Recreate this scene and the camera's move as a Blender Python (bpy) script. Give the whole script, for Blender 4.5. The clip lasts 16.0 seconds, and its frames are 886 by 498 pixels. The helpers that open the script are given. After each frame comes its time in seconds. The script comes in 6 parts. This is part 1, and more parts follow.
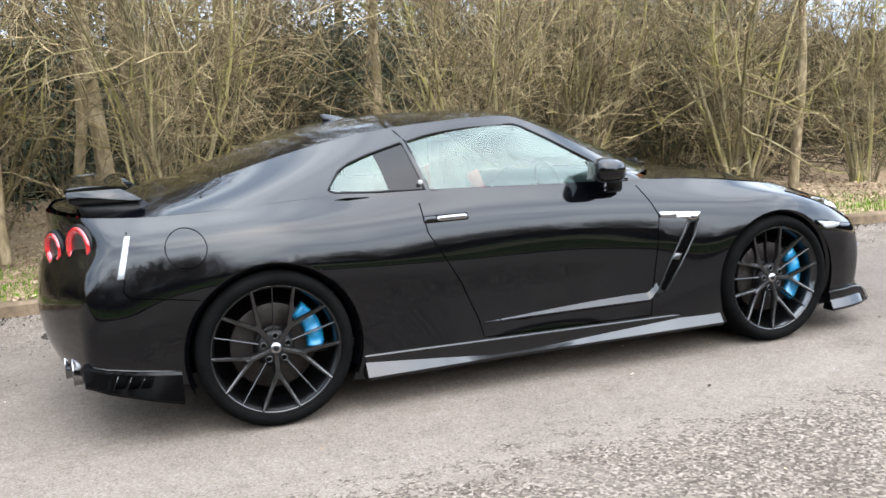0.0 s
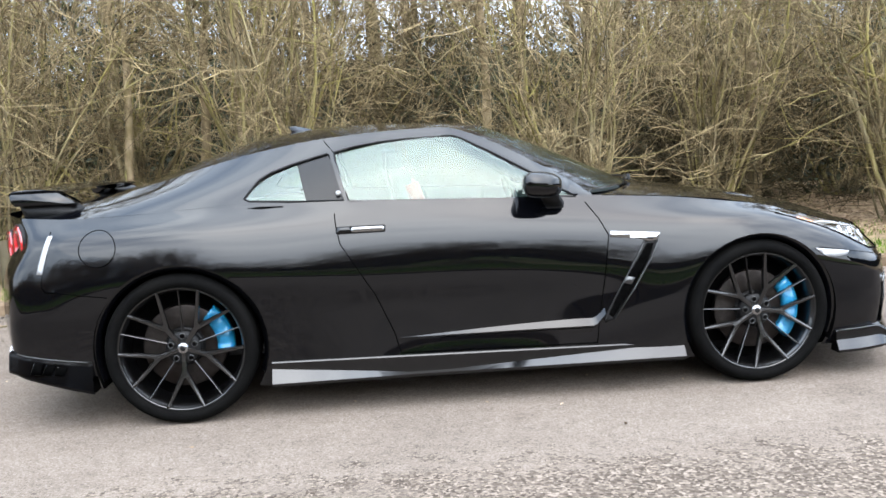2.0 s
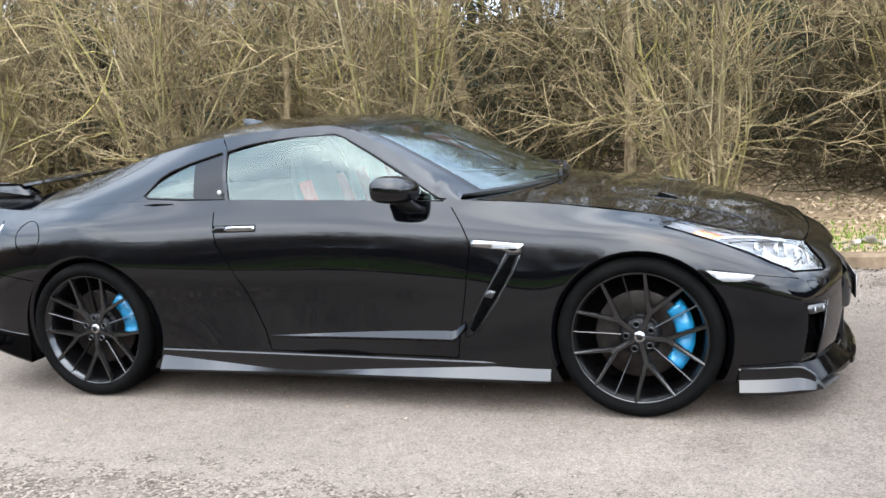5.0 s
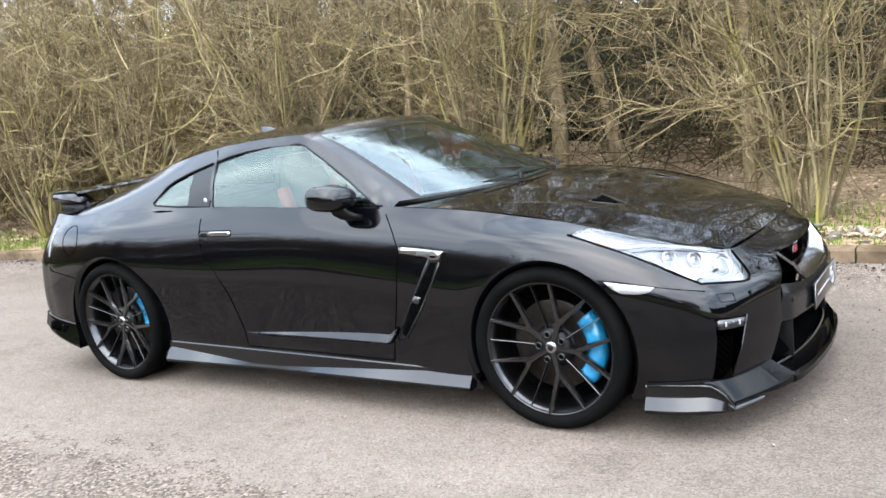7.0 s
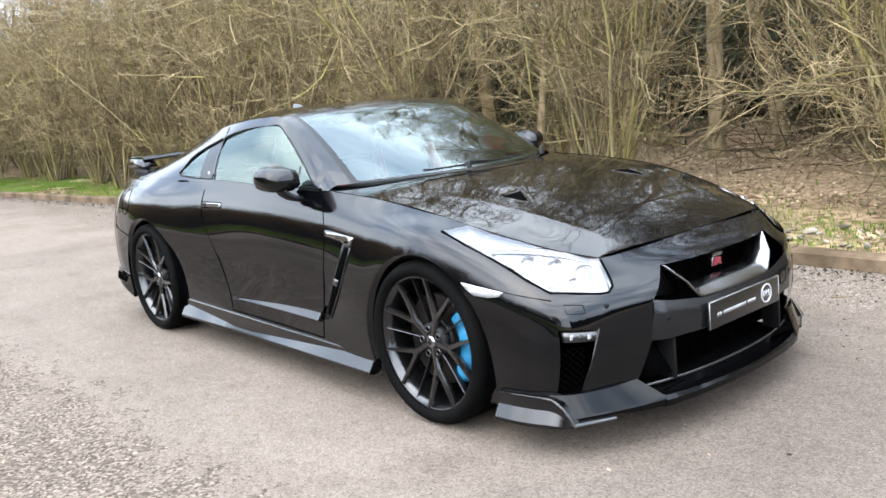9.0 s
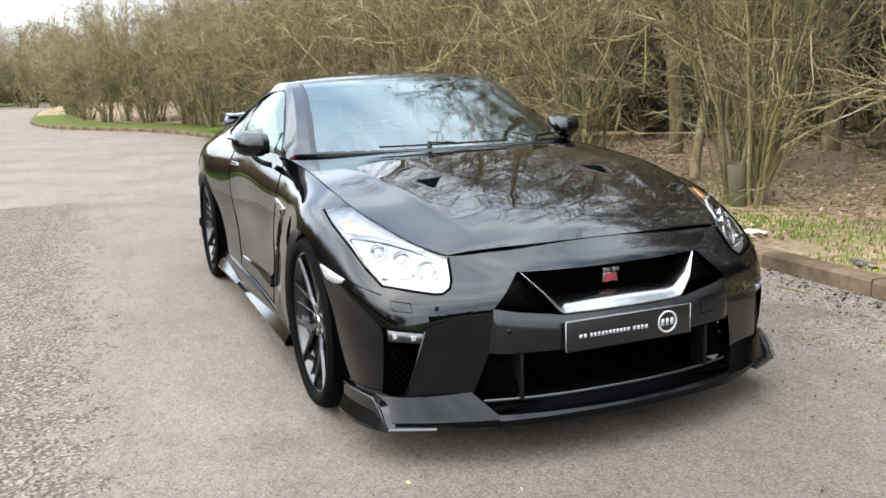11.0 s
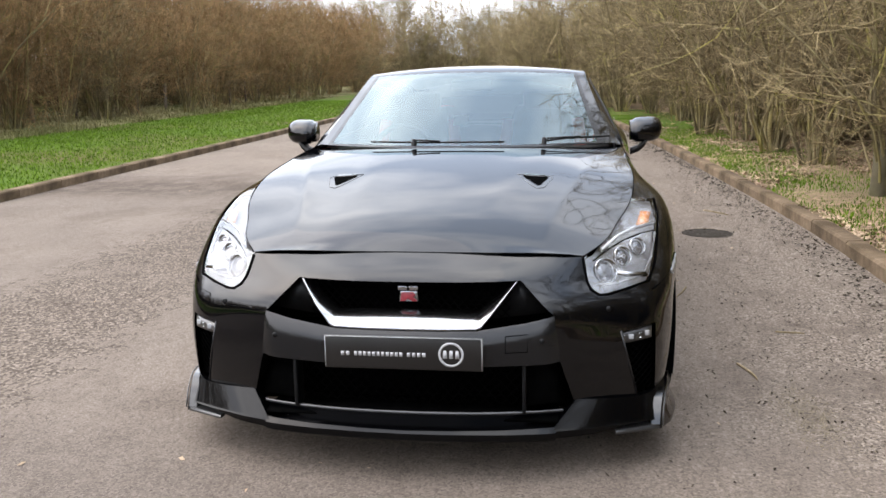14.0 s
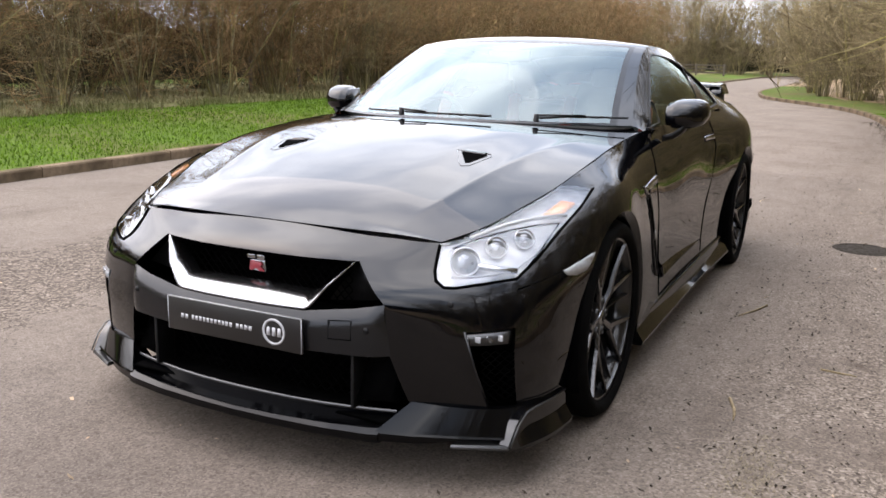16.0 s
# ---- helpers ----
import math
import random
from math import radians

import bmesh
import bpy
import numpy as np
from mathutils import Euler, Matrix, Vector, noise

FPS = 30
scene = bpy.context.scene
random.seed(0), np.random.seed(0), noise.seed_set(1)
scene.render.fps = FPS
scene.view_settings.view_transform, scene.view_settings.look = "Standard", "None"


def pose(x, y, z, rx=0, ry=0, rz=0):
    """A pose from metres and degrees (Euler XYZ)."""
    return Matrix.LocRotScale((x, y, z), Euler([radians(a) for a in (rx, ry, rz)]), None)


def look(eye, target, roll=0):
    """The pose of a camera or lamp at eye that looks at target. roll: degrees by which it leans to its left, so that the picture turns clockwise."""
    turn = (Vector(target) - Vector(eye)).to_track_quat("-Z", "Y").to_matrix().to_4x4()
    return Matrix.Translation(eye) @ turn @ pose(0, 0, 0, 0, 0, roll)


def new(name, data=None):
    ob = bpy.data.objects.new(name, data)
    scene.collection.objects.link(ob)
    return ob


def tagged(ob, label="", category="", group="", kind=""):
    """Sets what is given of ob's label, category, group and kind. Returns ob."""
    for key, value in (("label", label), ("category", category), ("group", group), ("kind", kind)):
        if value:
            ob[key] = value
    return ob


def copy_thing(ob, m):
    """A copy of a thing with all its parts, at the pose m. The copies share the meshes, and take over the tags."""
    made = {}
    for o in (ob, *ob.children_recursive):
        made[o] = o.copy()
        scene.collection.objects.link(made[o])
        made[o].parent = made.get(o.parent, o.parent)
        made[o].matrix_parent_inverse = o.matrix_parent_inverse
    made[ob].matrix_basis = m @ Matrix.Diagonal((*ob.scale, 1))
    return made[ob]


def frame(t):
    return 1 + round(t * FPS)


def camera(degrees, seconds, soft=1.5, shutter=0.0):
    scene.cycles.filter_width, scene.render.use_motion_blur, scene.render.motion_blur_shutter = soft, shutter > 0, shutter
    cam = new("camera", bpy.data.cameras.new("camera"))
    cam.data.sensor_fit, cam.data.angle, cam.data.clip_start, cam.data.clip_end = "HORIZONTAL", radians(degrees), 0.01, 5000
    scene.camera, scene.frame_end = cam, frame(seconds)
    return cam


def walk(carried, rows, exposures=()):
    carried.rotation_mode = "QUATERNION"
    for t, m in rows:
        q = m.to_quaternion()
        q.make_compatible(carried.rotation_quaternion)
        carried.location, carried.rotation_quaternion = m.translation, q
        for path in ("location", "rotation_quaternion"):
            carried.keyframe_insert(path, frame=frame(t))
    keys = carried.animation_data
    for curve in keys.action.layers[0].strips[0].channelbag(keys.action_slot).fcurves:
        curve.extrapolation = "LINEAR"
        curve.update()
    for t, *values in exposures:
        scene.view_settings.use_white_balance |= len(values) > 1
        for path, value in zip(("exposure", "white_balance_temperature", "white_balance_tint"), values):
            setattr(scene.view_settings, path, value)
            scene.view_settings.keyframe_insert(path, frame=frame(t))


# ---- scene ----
cam = camera(53.7, 16.0, soft=1.6)
PATH = [
    (0, (-2.013, -4.725, 1.342), (-1.316, -2.875, 1.041), -2.9),
    (0.5, (-1.638, -4.823, 1.326), (-1.076, -2.925, 1.038), -2.8),
    (1, (-1.227, -4.872, 1.28), (-0.786, -2.938, 1.029), -2.7),
    (1.5, (-0.856, -4.962, 1.253), (-0.555, -2.999, 1.016), -2.7),
    (2, (-0.498, -4.992, 1.234), (-0.331, -3.012, 1.0), -2.7),
    (2.5, (-0.129, -4.929, 1.287), (-0.064, -2.948, 1.02), -3.1),
    (3, (0.238, -4.924, 1.335), (0.185, -2.947, 1.041), -3.6),
    (3.2, (0.426, -4.888, 1.353), (0.298, -2.914, 1.053), -3.6),
    (5.3, (1.856, -4.565, 1.412), (1.207, -2.703, 1.078), -4.0),
    (5.5, (1.965, -4.537, 1.419), (1.273, -2.691, 1.083), -4.3),
    (6, (2.314, -4.422, 1.426), (1.483, -2.637, 1.072), -5.5),
    (6.5, (2.666, -4.273, 1.44), (1.695, -2.561, 1.088), -6.3),
    (7, (2.992, -4.073, 1.442), (1.914, -2.423, 1.1), -6.5),
    (7.5, (3.332, -3.876, 1.433), (2.138, -2.309, 1.092), -6.2),
    (8, (3.653, -3.646, 1.431), (2.331, -2.186, 1.088), -6.3),
    (8.5, (3.896, -3.365, 1.416), (2.484, -1.992, 1.068), -5.9),
    (9, (4.172, -3.094, 1.405), (2.664, -1.832, 1.041), -5.5),
    (9.2, (4.265, -2.965, 1.413), (2.717, -1.755, 1.037), -5.5),
    (11.3, (4.872, -1.495, 1.316), (3.029, -0.822, 0.928), -1.3),
    (11.5, (4.905, -1.346, 1.327), (3.047, -0.72, 0.933), -1.0),
    (12, (5.012, -0.982, 1.328), (3.11, -0.511, 0.93), -0.8),
    (12.5, (5.051, -0.59, 1.323), (3.112, -0.304, 0.921), -0.9),
    (13, (5.045, -0.212, 1.331), (3.09, -0.092, 0.926), -1.1),
    (13.5, (5.047, 0.174, 1.332), (3.089, 0.089, 0.933), -1.6),
    (14, (4.991, 0.526, 1.328), (3.051, 0.243, 0.935), -1.0),
    (14.5, (4.865, 0.872, 1.327), (2.951, 0.446, 0.934), -0.5),
    (15, (4.706, 1.212, 1.297), (2.849, 0.596, 0.883), -0.3),
    (15.5, (4.514, 1.499, 1.286), (2.732, 0.703, 0.848), 0.4),
    (16, (4.33, 1.72, 1.255), (2.585, 0.843, 0.825), 1.3),
]
walk(cam, [(t, look(eye, target, roll)) for t, eye, target, roll in PATH],
     [(0, 2.54, 7080, 12), (9, 2.61, 7200, 13), (11.4, 2.22, 7520, 12), (14, 1.95, 7830, 17), (16, 1.97, 7880, 20)])

# ---- light ----
SUN_EL, SUN_AZ = 50.0, 165.0
world = bpy.data.worlds.new("overcast_sky")
scene.world = world
world.use_nodes = True
wn, wl = world.node_tree.nodes, world.node_tree.links
wn.clear()
w_out = wn.new("ShaderNodeOutputWorld")
w_bg = wn.new("ShaderNodeBackground")
w_sky = wn.new("ShaderNodeTexSky")
w_sky.sky_type, w_sky.sun_disc = "NISHITA", False
w_sky.sun_elevation, w_sky.sun_rotation = radians(SUN_EL), radians(SUN_AZ)
w_sky.air_density, w_sky.dust_density = 1.0, 3.0
w_tc = wn.new("ShaderNodeTexCoord")
w_map = wn.new("ShaderNodeMapping")
w_map.inputs["Scale"].default_value, w_map.inputs["Location"].default_value = (1.0, -1.0, 2.2), (3.1, 1.7, .4)
w_cl = wn.new("ShaderNodeTexNoise")
w_cl.inputs["Scale"].default_value, w_cl.inputs["Detail"].default_value, w_cl.inputs["Roughness"].default_value = 2.1, 4.5, 0.52
w_rmp = wn.new("ShaderNodeValToRGB")
w_rmp.color_ramp.elements[0].position, w_rmp.color_ramp.elements[0].color = 0.36, (4.2, 5.8, 8.3, 1)
w_rmp.color_ramp.elements[1].position, w_rmp.color_ramp.elements[1].color = 0.66, (11.0, 13.1, 15.6, 1)
w_mix = wn.new("ShaderNodeMixRGB")
w_mix.inputs[0].default_value = 0.86
wl.new(w_tc.outputs["Generated"], w_map.inputs["Vector"])
wl.new(w_map.outputs["Vector"], w_cl.inputs["Vector"])
wl.new(w_cl.outputs["Fac"], w_rmp.inputs["Fac"])
wl.new(w_sky.outputs["Color"], w_mix.inputs[1])
wl.new(w_rmp.outputs["Color"], w_mix.inputs[2])
# added gradient, tuned to the car's reflections: clouds brighter towards the hidden sun
w_dot = wn.new("ShaderNodeVectorMath")
w_dot.operation = "DOT_PRODUCT"
w_dot.inputs[1].default_value = (.16, -.36, .90)
wl.new(w_tc.outputs["Generated"], w_dot.inputs[0])
w_gl = wn.new("ShaderNodeMapRange")
w_gl.inputs["From Min"].default_value, w_gl.inputs["From Max"].default_value = -0.1, 1.0
w_gl.inputs["To Min"].default_value, w_gl.inputs["To Max"].default_value = 0.42, 1.38
wl.new(w_dot.outputs["Value"], w_gl.inputs["Value"])
w_mul = wn.new("ShaderNodeMixRGB")
w_mul.blend_type = "MULTIPLY"
w_mul.inputs[0].default_value = 1.0
wl.new(w_mix.outputs["Color"], w_mul.inputs[1])
wl.new(w_gl.outputs["Result"], w_mul.inputs[2])
wl.new(w_mul.outputs["Color"], w_bg.inputs["Color"])
w_bg.inputs["Strength"].default_value = 0.13
wl.new(w_bg.outputs["Background"], w_out.inputs["Surface"])
sun = new("sun", bpy.data.lights.new("sun", "SUN"))
sun.data.energy, sun.data.angle, sun.data.color = 0.5, radians(100), (1.0, 0.95, 0.88)
sun.matrix_world = pose(0, 0, 30, 90 - SUN_EL, 0, 180 - SUN_AZ)


# ---- materials ----
def rgb(c):
    return (*c, 1.0) if len(c) == 3 else c


def material(name, c1, c2=None, scale=8.0, rough=0.6, metal=0.0, bump=0.0, bump_scale=None, stain=None, stain_scale=0.7,
             coat=0.0, spec=0.5, jitter=0.0, detail=6.0, stretch=(1, 1, 1), lo=0.35, hi=0.65, island=False):
    """Two-scale procedural surface: c1 to c2 by a fine noise, stain laid over by a coarse one."""
    m = bpy.data.materials.new(name)
    m.use_nodes = True
    n, l = m.node_tree.nodes, m.node_tree.links
    b = n["Principled BSDF"]
    b.inputs["Roughness"].default_value, b.inputs["Metallic"].default_value = rough, metal
    b.inputs["Coat Weight"].default_value, b.inputs["Coat Roughness"].default_value = coat, 0.02
    b.inputs["Specular IOR Level"].default_value = spec if rough < .85 else spec * .15
    b.inputs["Base Color"].default_value = rgb(c1)
    if c2 is None and not bump:
        return m
    tc, mp = n.new("ShaderNodeTexCoord"), n.new("ShaderNodeMapping")
    mp.inputs["Scale"].default_value = stretch
    l.new(tc.outputs["Object"], mp.inputs["Vector"])
    if c2 is not None:
        nz, rp = n.new("ShaderNodeTexNoise"), n.new("ShaderNodeValToRGB")
        nz.inputs["Scale"].default_value, nz.inputs["Detail"].default_value = scale, detail
        rp.color_ramp.elements[0].position, rp.color_ramp.elements[1].position = lo, hi
        rp.color_ramp.elements[0].color, rp.color_ramp.elements[1].color = rgb(c1), rgb(c2)
        l.new(mp.outputs["Vector"], nz.inputs["Vector"])
        l.new(nz.outputs["Fac"], rp.inputs["Fac"])
        last = rp.outputs["Color"]
        if stain is not None:
            n2, r2, mx = n.new("ShaderNodeTexNoise"), n.new("ShaderNodeValToRGB"), n.new("ShaderNodeMixRGB")
            n2.inputs["Scale"].default_value, n2.inputs["Detail"].default_value = stain_scale, 5.0
            r2.color_ramp.elements[0].position, r2.color_ramp.elements[1].position = 0.42, 0.68
            l.new(tc.outputs["Object"], n2.inputs["Vector"])
            l.new(n2.outputs["Fac"], r2.inputs["Fac"])
            l.new(r2.outputs["Color"], mx.inputs[0])
            l.new(last, mx.inputs[1])
            mx.inputs[2].default_value = rgb(stain)
            last = mx.outputs["Color"]
        if jitter:
            src = n.new("ShaderNodeNewGeometry").outputs["Random Per Island"] if island else n.new("ShaderNodeObjectInfo").outputs["Random"]
            hs, mr = n.new("ShaderNodeHueSaturation"), n.new("ShaderNodeMapRange")
            mr.inputs["To Min"].default_value, mr.inputs["To Max"].default_value = 1 - jitter, 1 + jitter
            l.new(src, mr.inputs["Value"])
            l.new(mr.outputs["Result"], hs.inputs["Value"])
            l.new(last, hs.inputs["Color"])
            last = hs.outputs["Color"]
        l.new(last, b.inputs["Base Color"])
    if bump:
        nb, bp = n.new("ShaderNodeTexNoise"), n.new("ShaderNodeBump")
        nb.inputs["Scale"].default_value, nb.inputs["Detail"].default_value = bump_scale or scale, 4.0
        bp.inputs["Strength"].default_value, bp.inputs["Distance"].default_value = bump, 0.01
        l.new(mp.outputs["Vector"], nb.inputs["Vector"])
        l.new(nb.outputs["Fac"], bp.inputs["Height"])
        l.new(bp.outputs["Normal"], b.inputs["Normal"])
    return m


def glass_material(name, tint, base_gloss=0.06, rough=0.0, ior=1.5, gloss=(1, 1, 1)):
    """Thin glass: tinted see-through sheet with a Fresnel-driven gloss."""
    m = bpy.data.materials.new(name)
    m.use_nodes = True
    n, l = m.node_tree.nodes, m.node_tree.links
    n.clear()
    out, mx, tr, gl, fr = (n.new("ShaderNode" + k) for k in ("OutputMaterial", "MixShader", "BsdfTransparent", "BsdfGlossy", "Fresnel"))
    add = n.new("ShaderNodeMath")
    add.operation, add.use_clamp = "ADD", True
    add.inputs[1].default_value = base_gloss
    fr.inputs["IOR"].default_value = ior
    tr.inputs["Color"].default_value = rgb(tint)
    gl.inputs["Roughness"].default_value = rough
    gl.inputs["Color"].default_value = rgb(gloss)
    l.new(fr.outputs["Fac"], add.inputs[0])
    l.new(add.outputs["Value"], mx.inputs["Fac"])
    l.new(tr.outputs["BSDF"], mx.inputs[1])
    l.new(gl.outputs["BSDF"], mx.inputs[2])
    l.new(mx.outputs["Shader"], out.inputs["Surface"])
    return m


M_PAINT = material("black_metallic_paint", (0.0006, 0.0007, 0.0010), (0.0014, 0.0015, 0.0021), scale=900, rough=0.03, spec=0.37)
M_SATIN = material("satin_charcoal_trim", (0.00852, 0.008662, 0.009088), (0.0142, 0.01441, 0.01491), scale=300, rough=0.35, coat=0.4)
M_CARBON = material("gloss_dark_splitter", (0.0006, 0.0006, 0.0008), (0.0013, 0.0013, 0.0015), scale=160, rough=0.07, spec=0.17)
M_SKIRT = material("gloss_dark_skirt", (0.0008, 0.0008, 0.001), (0.0018, 0.0018, 0.0021), scale=160, rough=0.12, spec=0.5)
M_BAR = material("dark_satin_bar", (0.004, 0.004, 0.0043), (0.0065, 0.0065, 0.007), scale=200, rough=0.22, spec=0.3)
M_PLASTIC = material("black_plastic", (0.0025, 0.0025, 0.0027), (0.0045, 0.0045, 0.0047), scale=120, rough=0.45, spec=0.15, bump=0.1)
# shade in ducts, wells, nut pockets and underbody is put into this near-black
M_VOID = material("recess_shade_black", (0.0008, 0.0008, 0.0008), (0.0016, 0.0016, 0.0016), scale=30, rough=0.95, spec=0.03)
M_RUBBER = material("tyre_rubber", (0.001136, 0.001136, 0.001136), (0.00213, 0.002059, 0.001988), scale=40, rough=0.8, spec=0.035, bump=0.25, bump_scale=90, stain=(0.003195, 0.003053, 0.00284), stain_scale=6)
M_RIM = material("dark_gunmetal_alloy", (0.003, 0.003, 0.0032), (0.0052, 0.0052, 0.0056), scale=80, rough=0.3, metal=0.5, coat=0.8)
M_SPOKE = material("machined_gunmetal_face", (0.026, 0.0254, 0.0258), (0.038, 0.0372, 0.0376), scale=60, rough=0.24, metal=0.9, coat=0.6)
M_DISC = material("worn_brake_steel", (0.018, 0.01519, 0.01397), (0.0312, 0.02666, 0.02405), scale=50, rough=0.45, metal=0.85, stain=(0.006648, 0.003698, 0.002769), stain_scale=5)
M_BLUE = material("blue_caliper_enamel", (0, 0.115, 0.232), (0, 0.145, 0.275), scale=40, rough=0.35, coat=0.3)
M_CHROME = material("satin_chrome", (0.2655, 0.2694, 0.2772), (0.328, 0.328, 0.3358), scale=60, rough=0.2, metal=1.0)
M_LAMP_IN = material("lamp_reflector", (0.20, 0.202, 0.209), (0.33, 0.33, 0.34), scale=28, rough=0.34, metal=0.55)
M_WHITE = material("white_reflector", (0.213, 0.2201, 0.2307), (0.2485, 0.252, 0.2556), scale=90, rough=0.25, coat=0.5)
M_ORANGE = material("amber_lens", (0.5538, 0.213, 0.0852), (0.6106, 0.2982, 0.142), scale=70, rough=0.2, coat=0.6)
M_RED = material("red_lamp_lens", (0.2698, 0.00568, 0.00994), (0.355, 0.01136, 0.0142), scale=60, rough=0.12, coat=1.0)
M_GLASS = glass_material("tinted_window_glass", (0.42, 0.58, 0.52), 0.03, gloss=(.80, .93, .86))
M_SCREEN = glass_material("windscreen_glass", (0.30, 0.44, 0.42), 0.055, ior=1.42, gloss=(.84, .97, .98))
M_REARGLASS = glass_material("rear_window_glass", (0.10, 0.11, 0.11), 0.06)
M_LENS = glass_material("clear_lamp_cover", (0.96, 0.97, 0.98), 0.04)
M_FRIT = material("black_glass_border", (0.002, 0.002, 0.0023), (0.0035, 0.0035, 0.0038), scale=200, rough=0.22, spec=0.2)
M_SEAM = material("panel_gap_shadow", (0.0005, 0.0005, 0.0005), (0.001, 0.001, 0.001), scale=50, rough=0.95, spec=0.02)
M_CABIN = material("cabin_leather_black", (0.0142, 0.0142, 0.01491), (0.02485, 0.02414, 0.02414), scale=60, rough=0.5, bump=0.15)
M_CABINRED = material("red_leather", (0.284, 0.02485, 0.0142), (0.3266, 0.0355, 0.0213), scale=60, rough=0.45, bump=0.15)
M_CABINLIGHT = material("grey_headliner", (0.213, 0.213, 0.213), (0.2556, 0.2556, 0.252), scale=90, rough=0.85)
M_PLATE = material("dark_show_plate", (0.00213, 0.00213, 0.002308), (0.00355, 0.00355, 0.003727), scale=120, rough=0.3, coat=0.3)
M_INK = material("silver_lettering", (0.2414, 0.2414, 0.2485), (0.2982, 0.2982, 0.2982), scale=90, rough=0.35)
M_PAPER = material("white_paper", (0.497, 0.497, 0.4828), (0.568, 0.568, 0.5538), scale=40, rough=0.8, bump=0.1)



def asphalt():
    """Pale worn surfacing with fine stone, a scuffed strip of coarse dark stone along the lane and damp dirt near the kerb."""
    m = bpy.data.materials.new("worn_pale_asphalt")
    m.use_nodes = True
    n, l = m.node_tree.nodes, m.node_tree.links
    b = n["Principled BSDF"]
    b.inputs["Roughness"].default_value, b.inputs["Specular IOR Level"].default_value = 0.95, 0.05
    tc = n.new("ShaderNodeTexCoord")
    sep = n.new("ShaderNodeSeparateXYZ")
    l.new(tc.outputs["Object"], sep.inputs["Vector"])

    def tex(scale, detail, rough=.5):
        t = n.new("ShaderNodeTexNoise")
        t.inputs["Scale"].default_value, t.inputs["Detail"].default_value, t.inputs["Roughness"].default_value = scale, detail, rough
        l.new(tc.outputs["Object"], t.inputs["Vector"])
        return t.outputs["Fac"]

    def ramp(src, *stops):
        r = n.new("ShaderNodeValToRGB")
        while len(r.color_ramp.elements) < len(stops):
            r.color_ramp.elements.new(.5)
        for e, (pos, col) in zip(r.color_ramp.elements, stops):
            e.position, e.color = pos, rgb(col) if not isinstance(col, float) else (col, col, col, 1)
        l.new(src, r.inputs["Fac"])
        return r.outputs["Color"]

    def mix(fac, c1, c2, kind="MIX"):
        x = n.new("ShaderNodeMixRGB")
        x.blend_type = kind
        for i, v in enumerate((fac, c1, c2)):
            if isinstance(v, float):
                x.inputs[i].default_value = v
            elif isinstance(v, tuple):
                x.inputs[i].default_value = rgb(v)
            else:
                l.new(v, x.inputs[i])
        return x.outputs["Color"]

    def math_(op, a, bb):
        x = n.new("ShaderNodeMath")
        x.operation, x.use_clamp = op, False
        for i, v in enumerate((a, bb)):
            if isinstance(v, float):
                x.inputs[i].default_value = v
            else:
                l.new(v, x.inputs[i])
        return x.outputs["Value"]

    def grains(scale):
        """A random grey for each stone of the surfacing."""
        v, sp = n.new("ShaderNodeTexVoronoi"), n.new("ShaderNodeSeparateColor")
        v.inputs["Scale"].default_value = scale
        l.new(tc.outputs["Object"], v.inputs["Vector"])
        l.new(v.outputs["Color"], sp.inputs["Color"])
        return sp.outputs[0]

    fine = ramp(grains(150), (.0, (0.088, 0.0705, 0.0575)), (.22, (0.116, 0.0940, 0.0770)), (.70, (0.139, 0.1140, 0.0942)), (1.0, (0.170, 0.142, 0.119)))
    mott = ramp(tex(16, 8, .8), (.34, .74), (.50, .95), (.66, 1.06))
    tone = ramp(tex(.9, 5, .6), (.34, .84), (.66, 1.06))
    base = mix(.8, mix(.75, fine, mott, "MULTIPLY"), tone, "MULTIPLY")
    coarse = ramp(grains(82), (.0, (0.036, 0.0283, 0.0225)), (.40, (0.074, 0.0590, 0.0472)), (.75, (0.114, 0.0920, 0.0745)), (1.0, (0.180, 0.148, 0.121)))
    # strip of coarse stone along the lane, with a ragged edge
    wob = math_("MULTIPLY", math_("SUBTRACT", tex(1.6, 7, .7), .5), .8)
    yy = math_("ADD", sep.outputs["Y"], wob)
    band = math_("SUBTRACT", .70, math_("ABSOLUTE", math_("ADD", yy, 2.40), 0.0))
    ragged = math_("MULTIPLY", math_("SUBTRACT", tex(9, 9, .82), .5), 3.2)
    band = ramp(math_("ADD", math_("ADD", math_("MULTIPLY", band, 1.1), .42), ragged), (.46, 0.0), (.58, 1.0))
    scuff = ramp(tex(.55, 6, .7), (.27, 0.0), (.42, 1.0))
    # the worn surfacing ends at a joint across the lane; beyond it the surface is newer and paler
    xx = math_("ADD", sep.outputs["X"], math_("MULTIPLY", math_("SUBTRACT", tex(2.5, 6, .6), .5), .5))
    old = ramp(math_("ADD", math_("MULTIPLY", xx, 1.2), 8.3), (.45, 0.0), (.60, 1.0))
    scuff = mix(1.0, scuff, old, "MULTIPLY")
    base = mix(old, mix(1.0, base, (1.12, 1.11, 1.10), "MULTIPLY"), base)
    near_joint = ramp(math_("SUBTRACT", 1.0, math_("MULTIPLY", math_("ABSOLUTE", math_("ADD", xx, 5.3), 0.0), .55)), (.30, 0.0), (.75, 1.0))
    lane = ramp(math_("MULTIPLY", math_("ADD", yy, 1.75), -1.0), (.0, 0.0), (.25, 1.0))
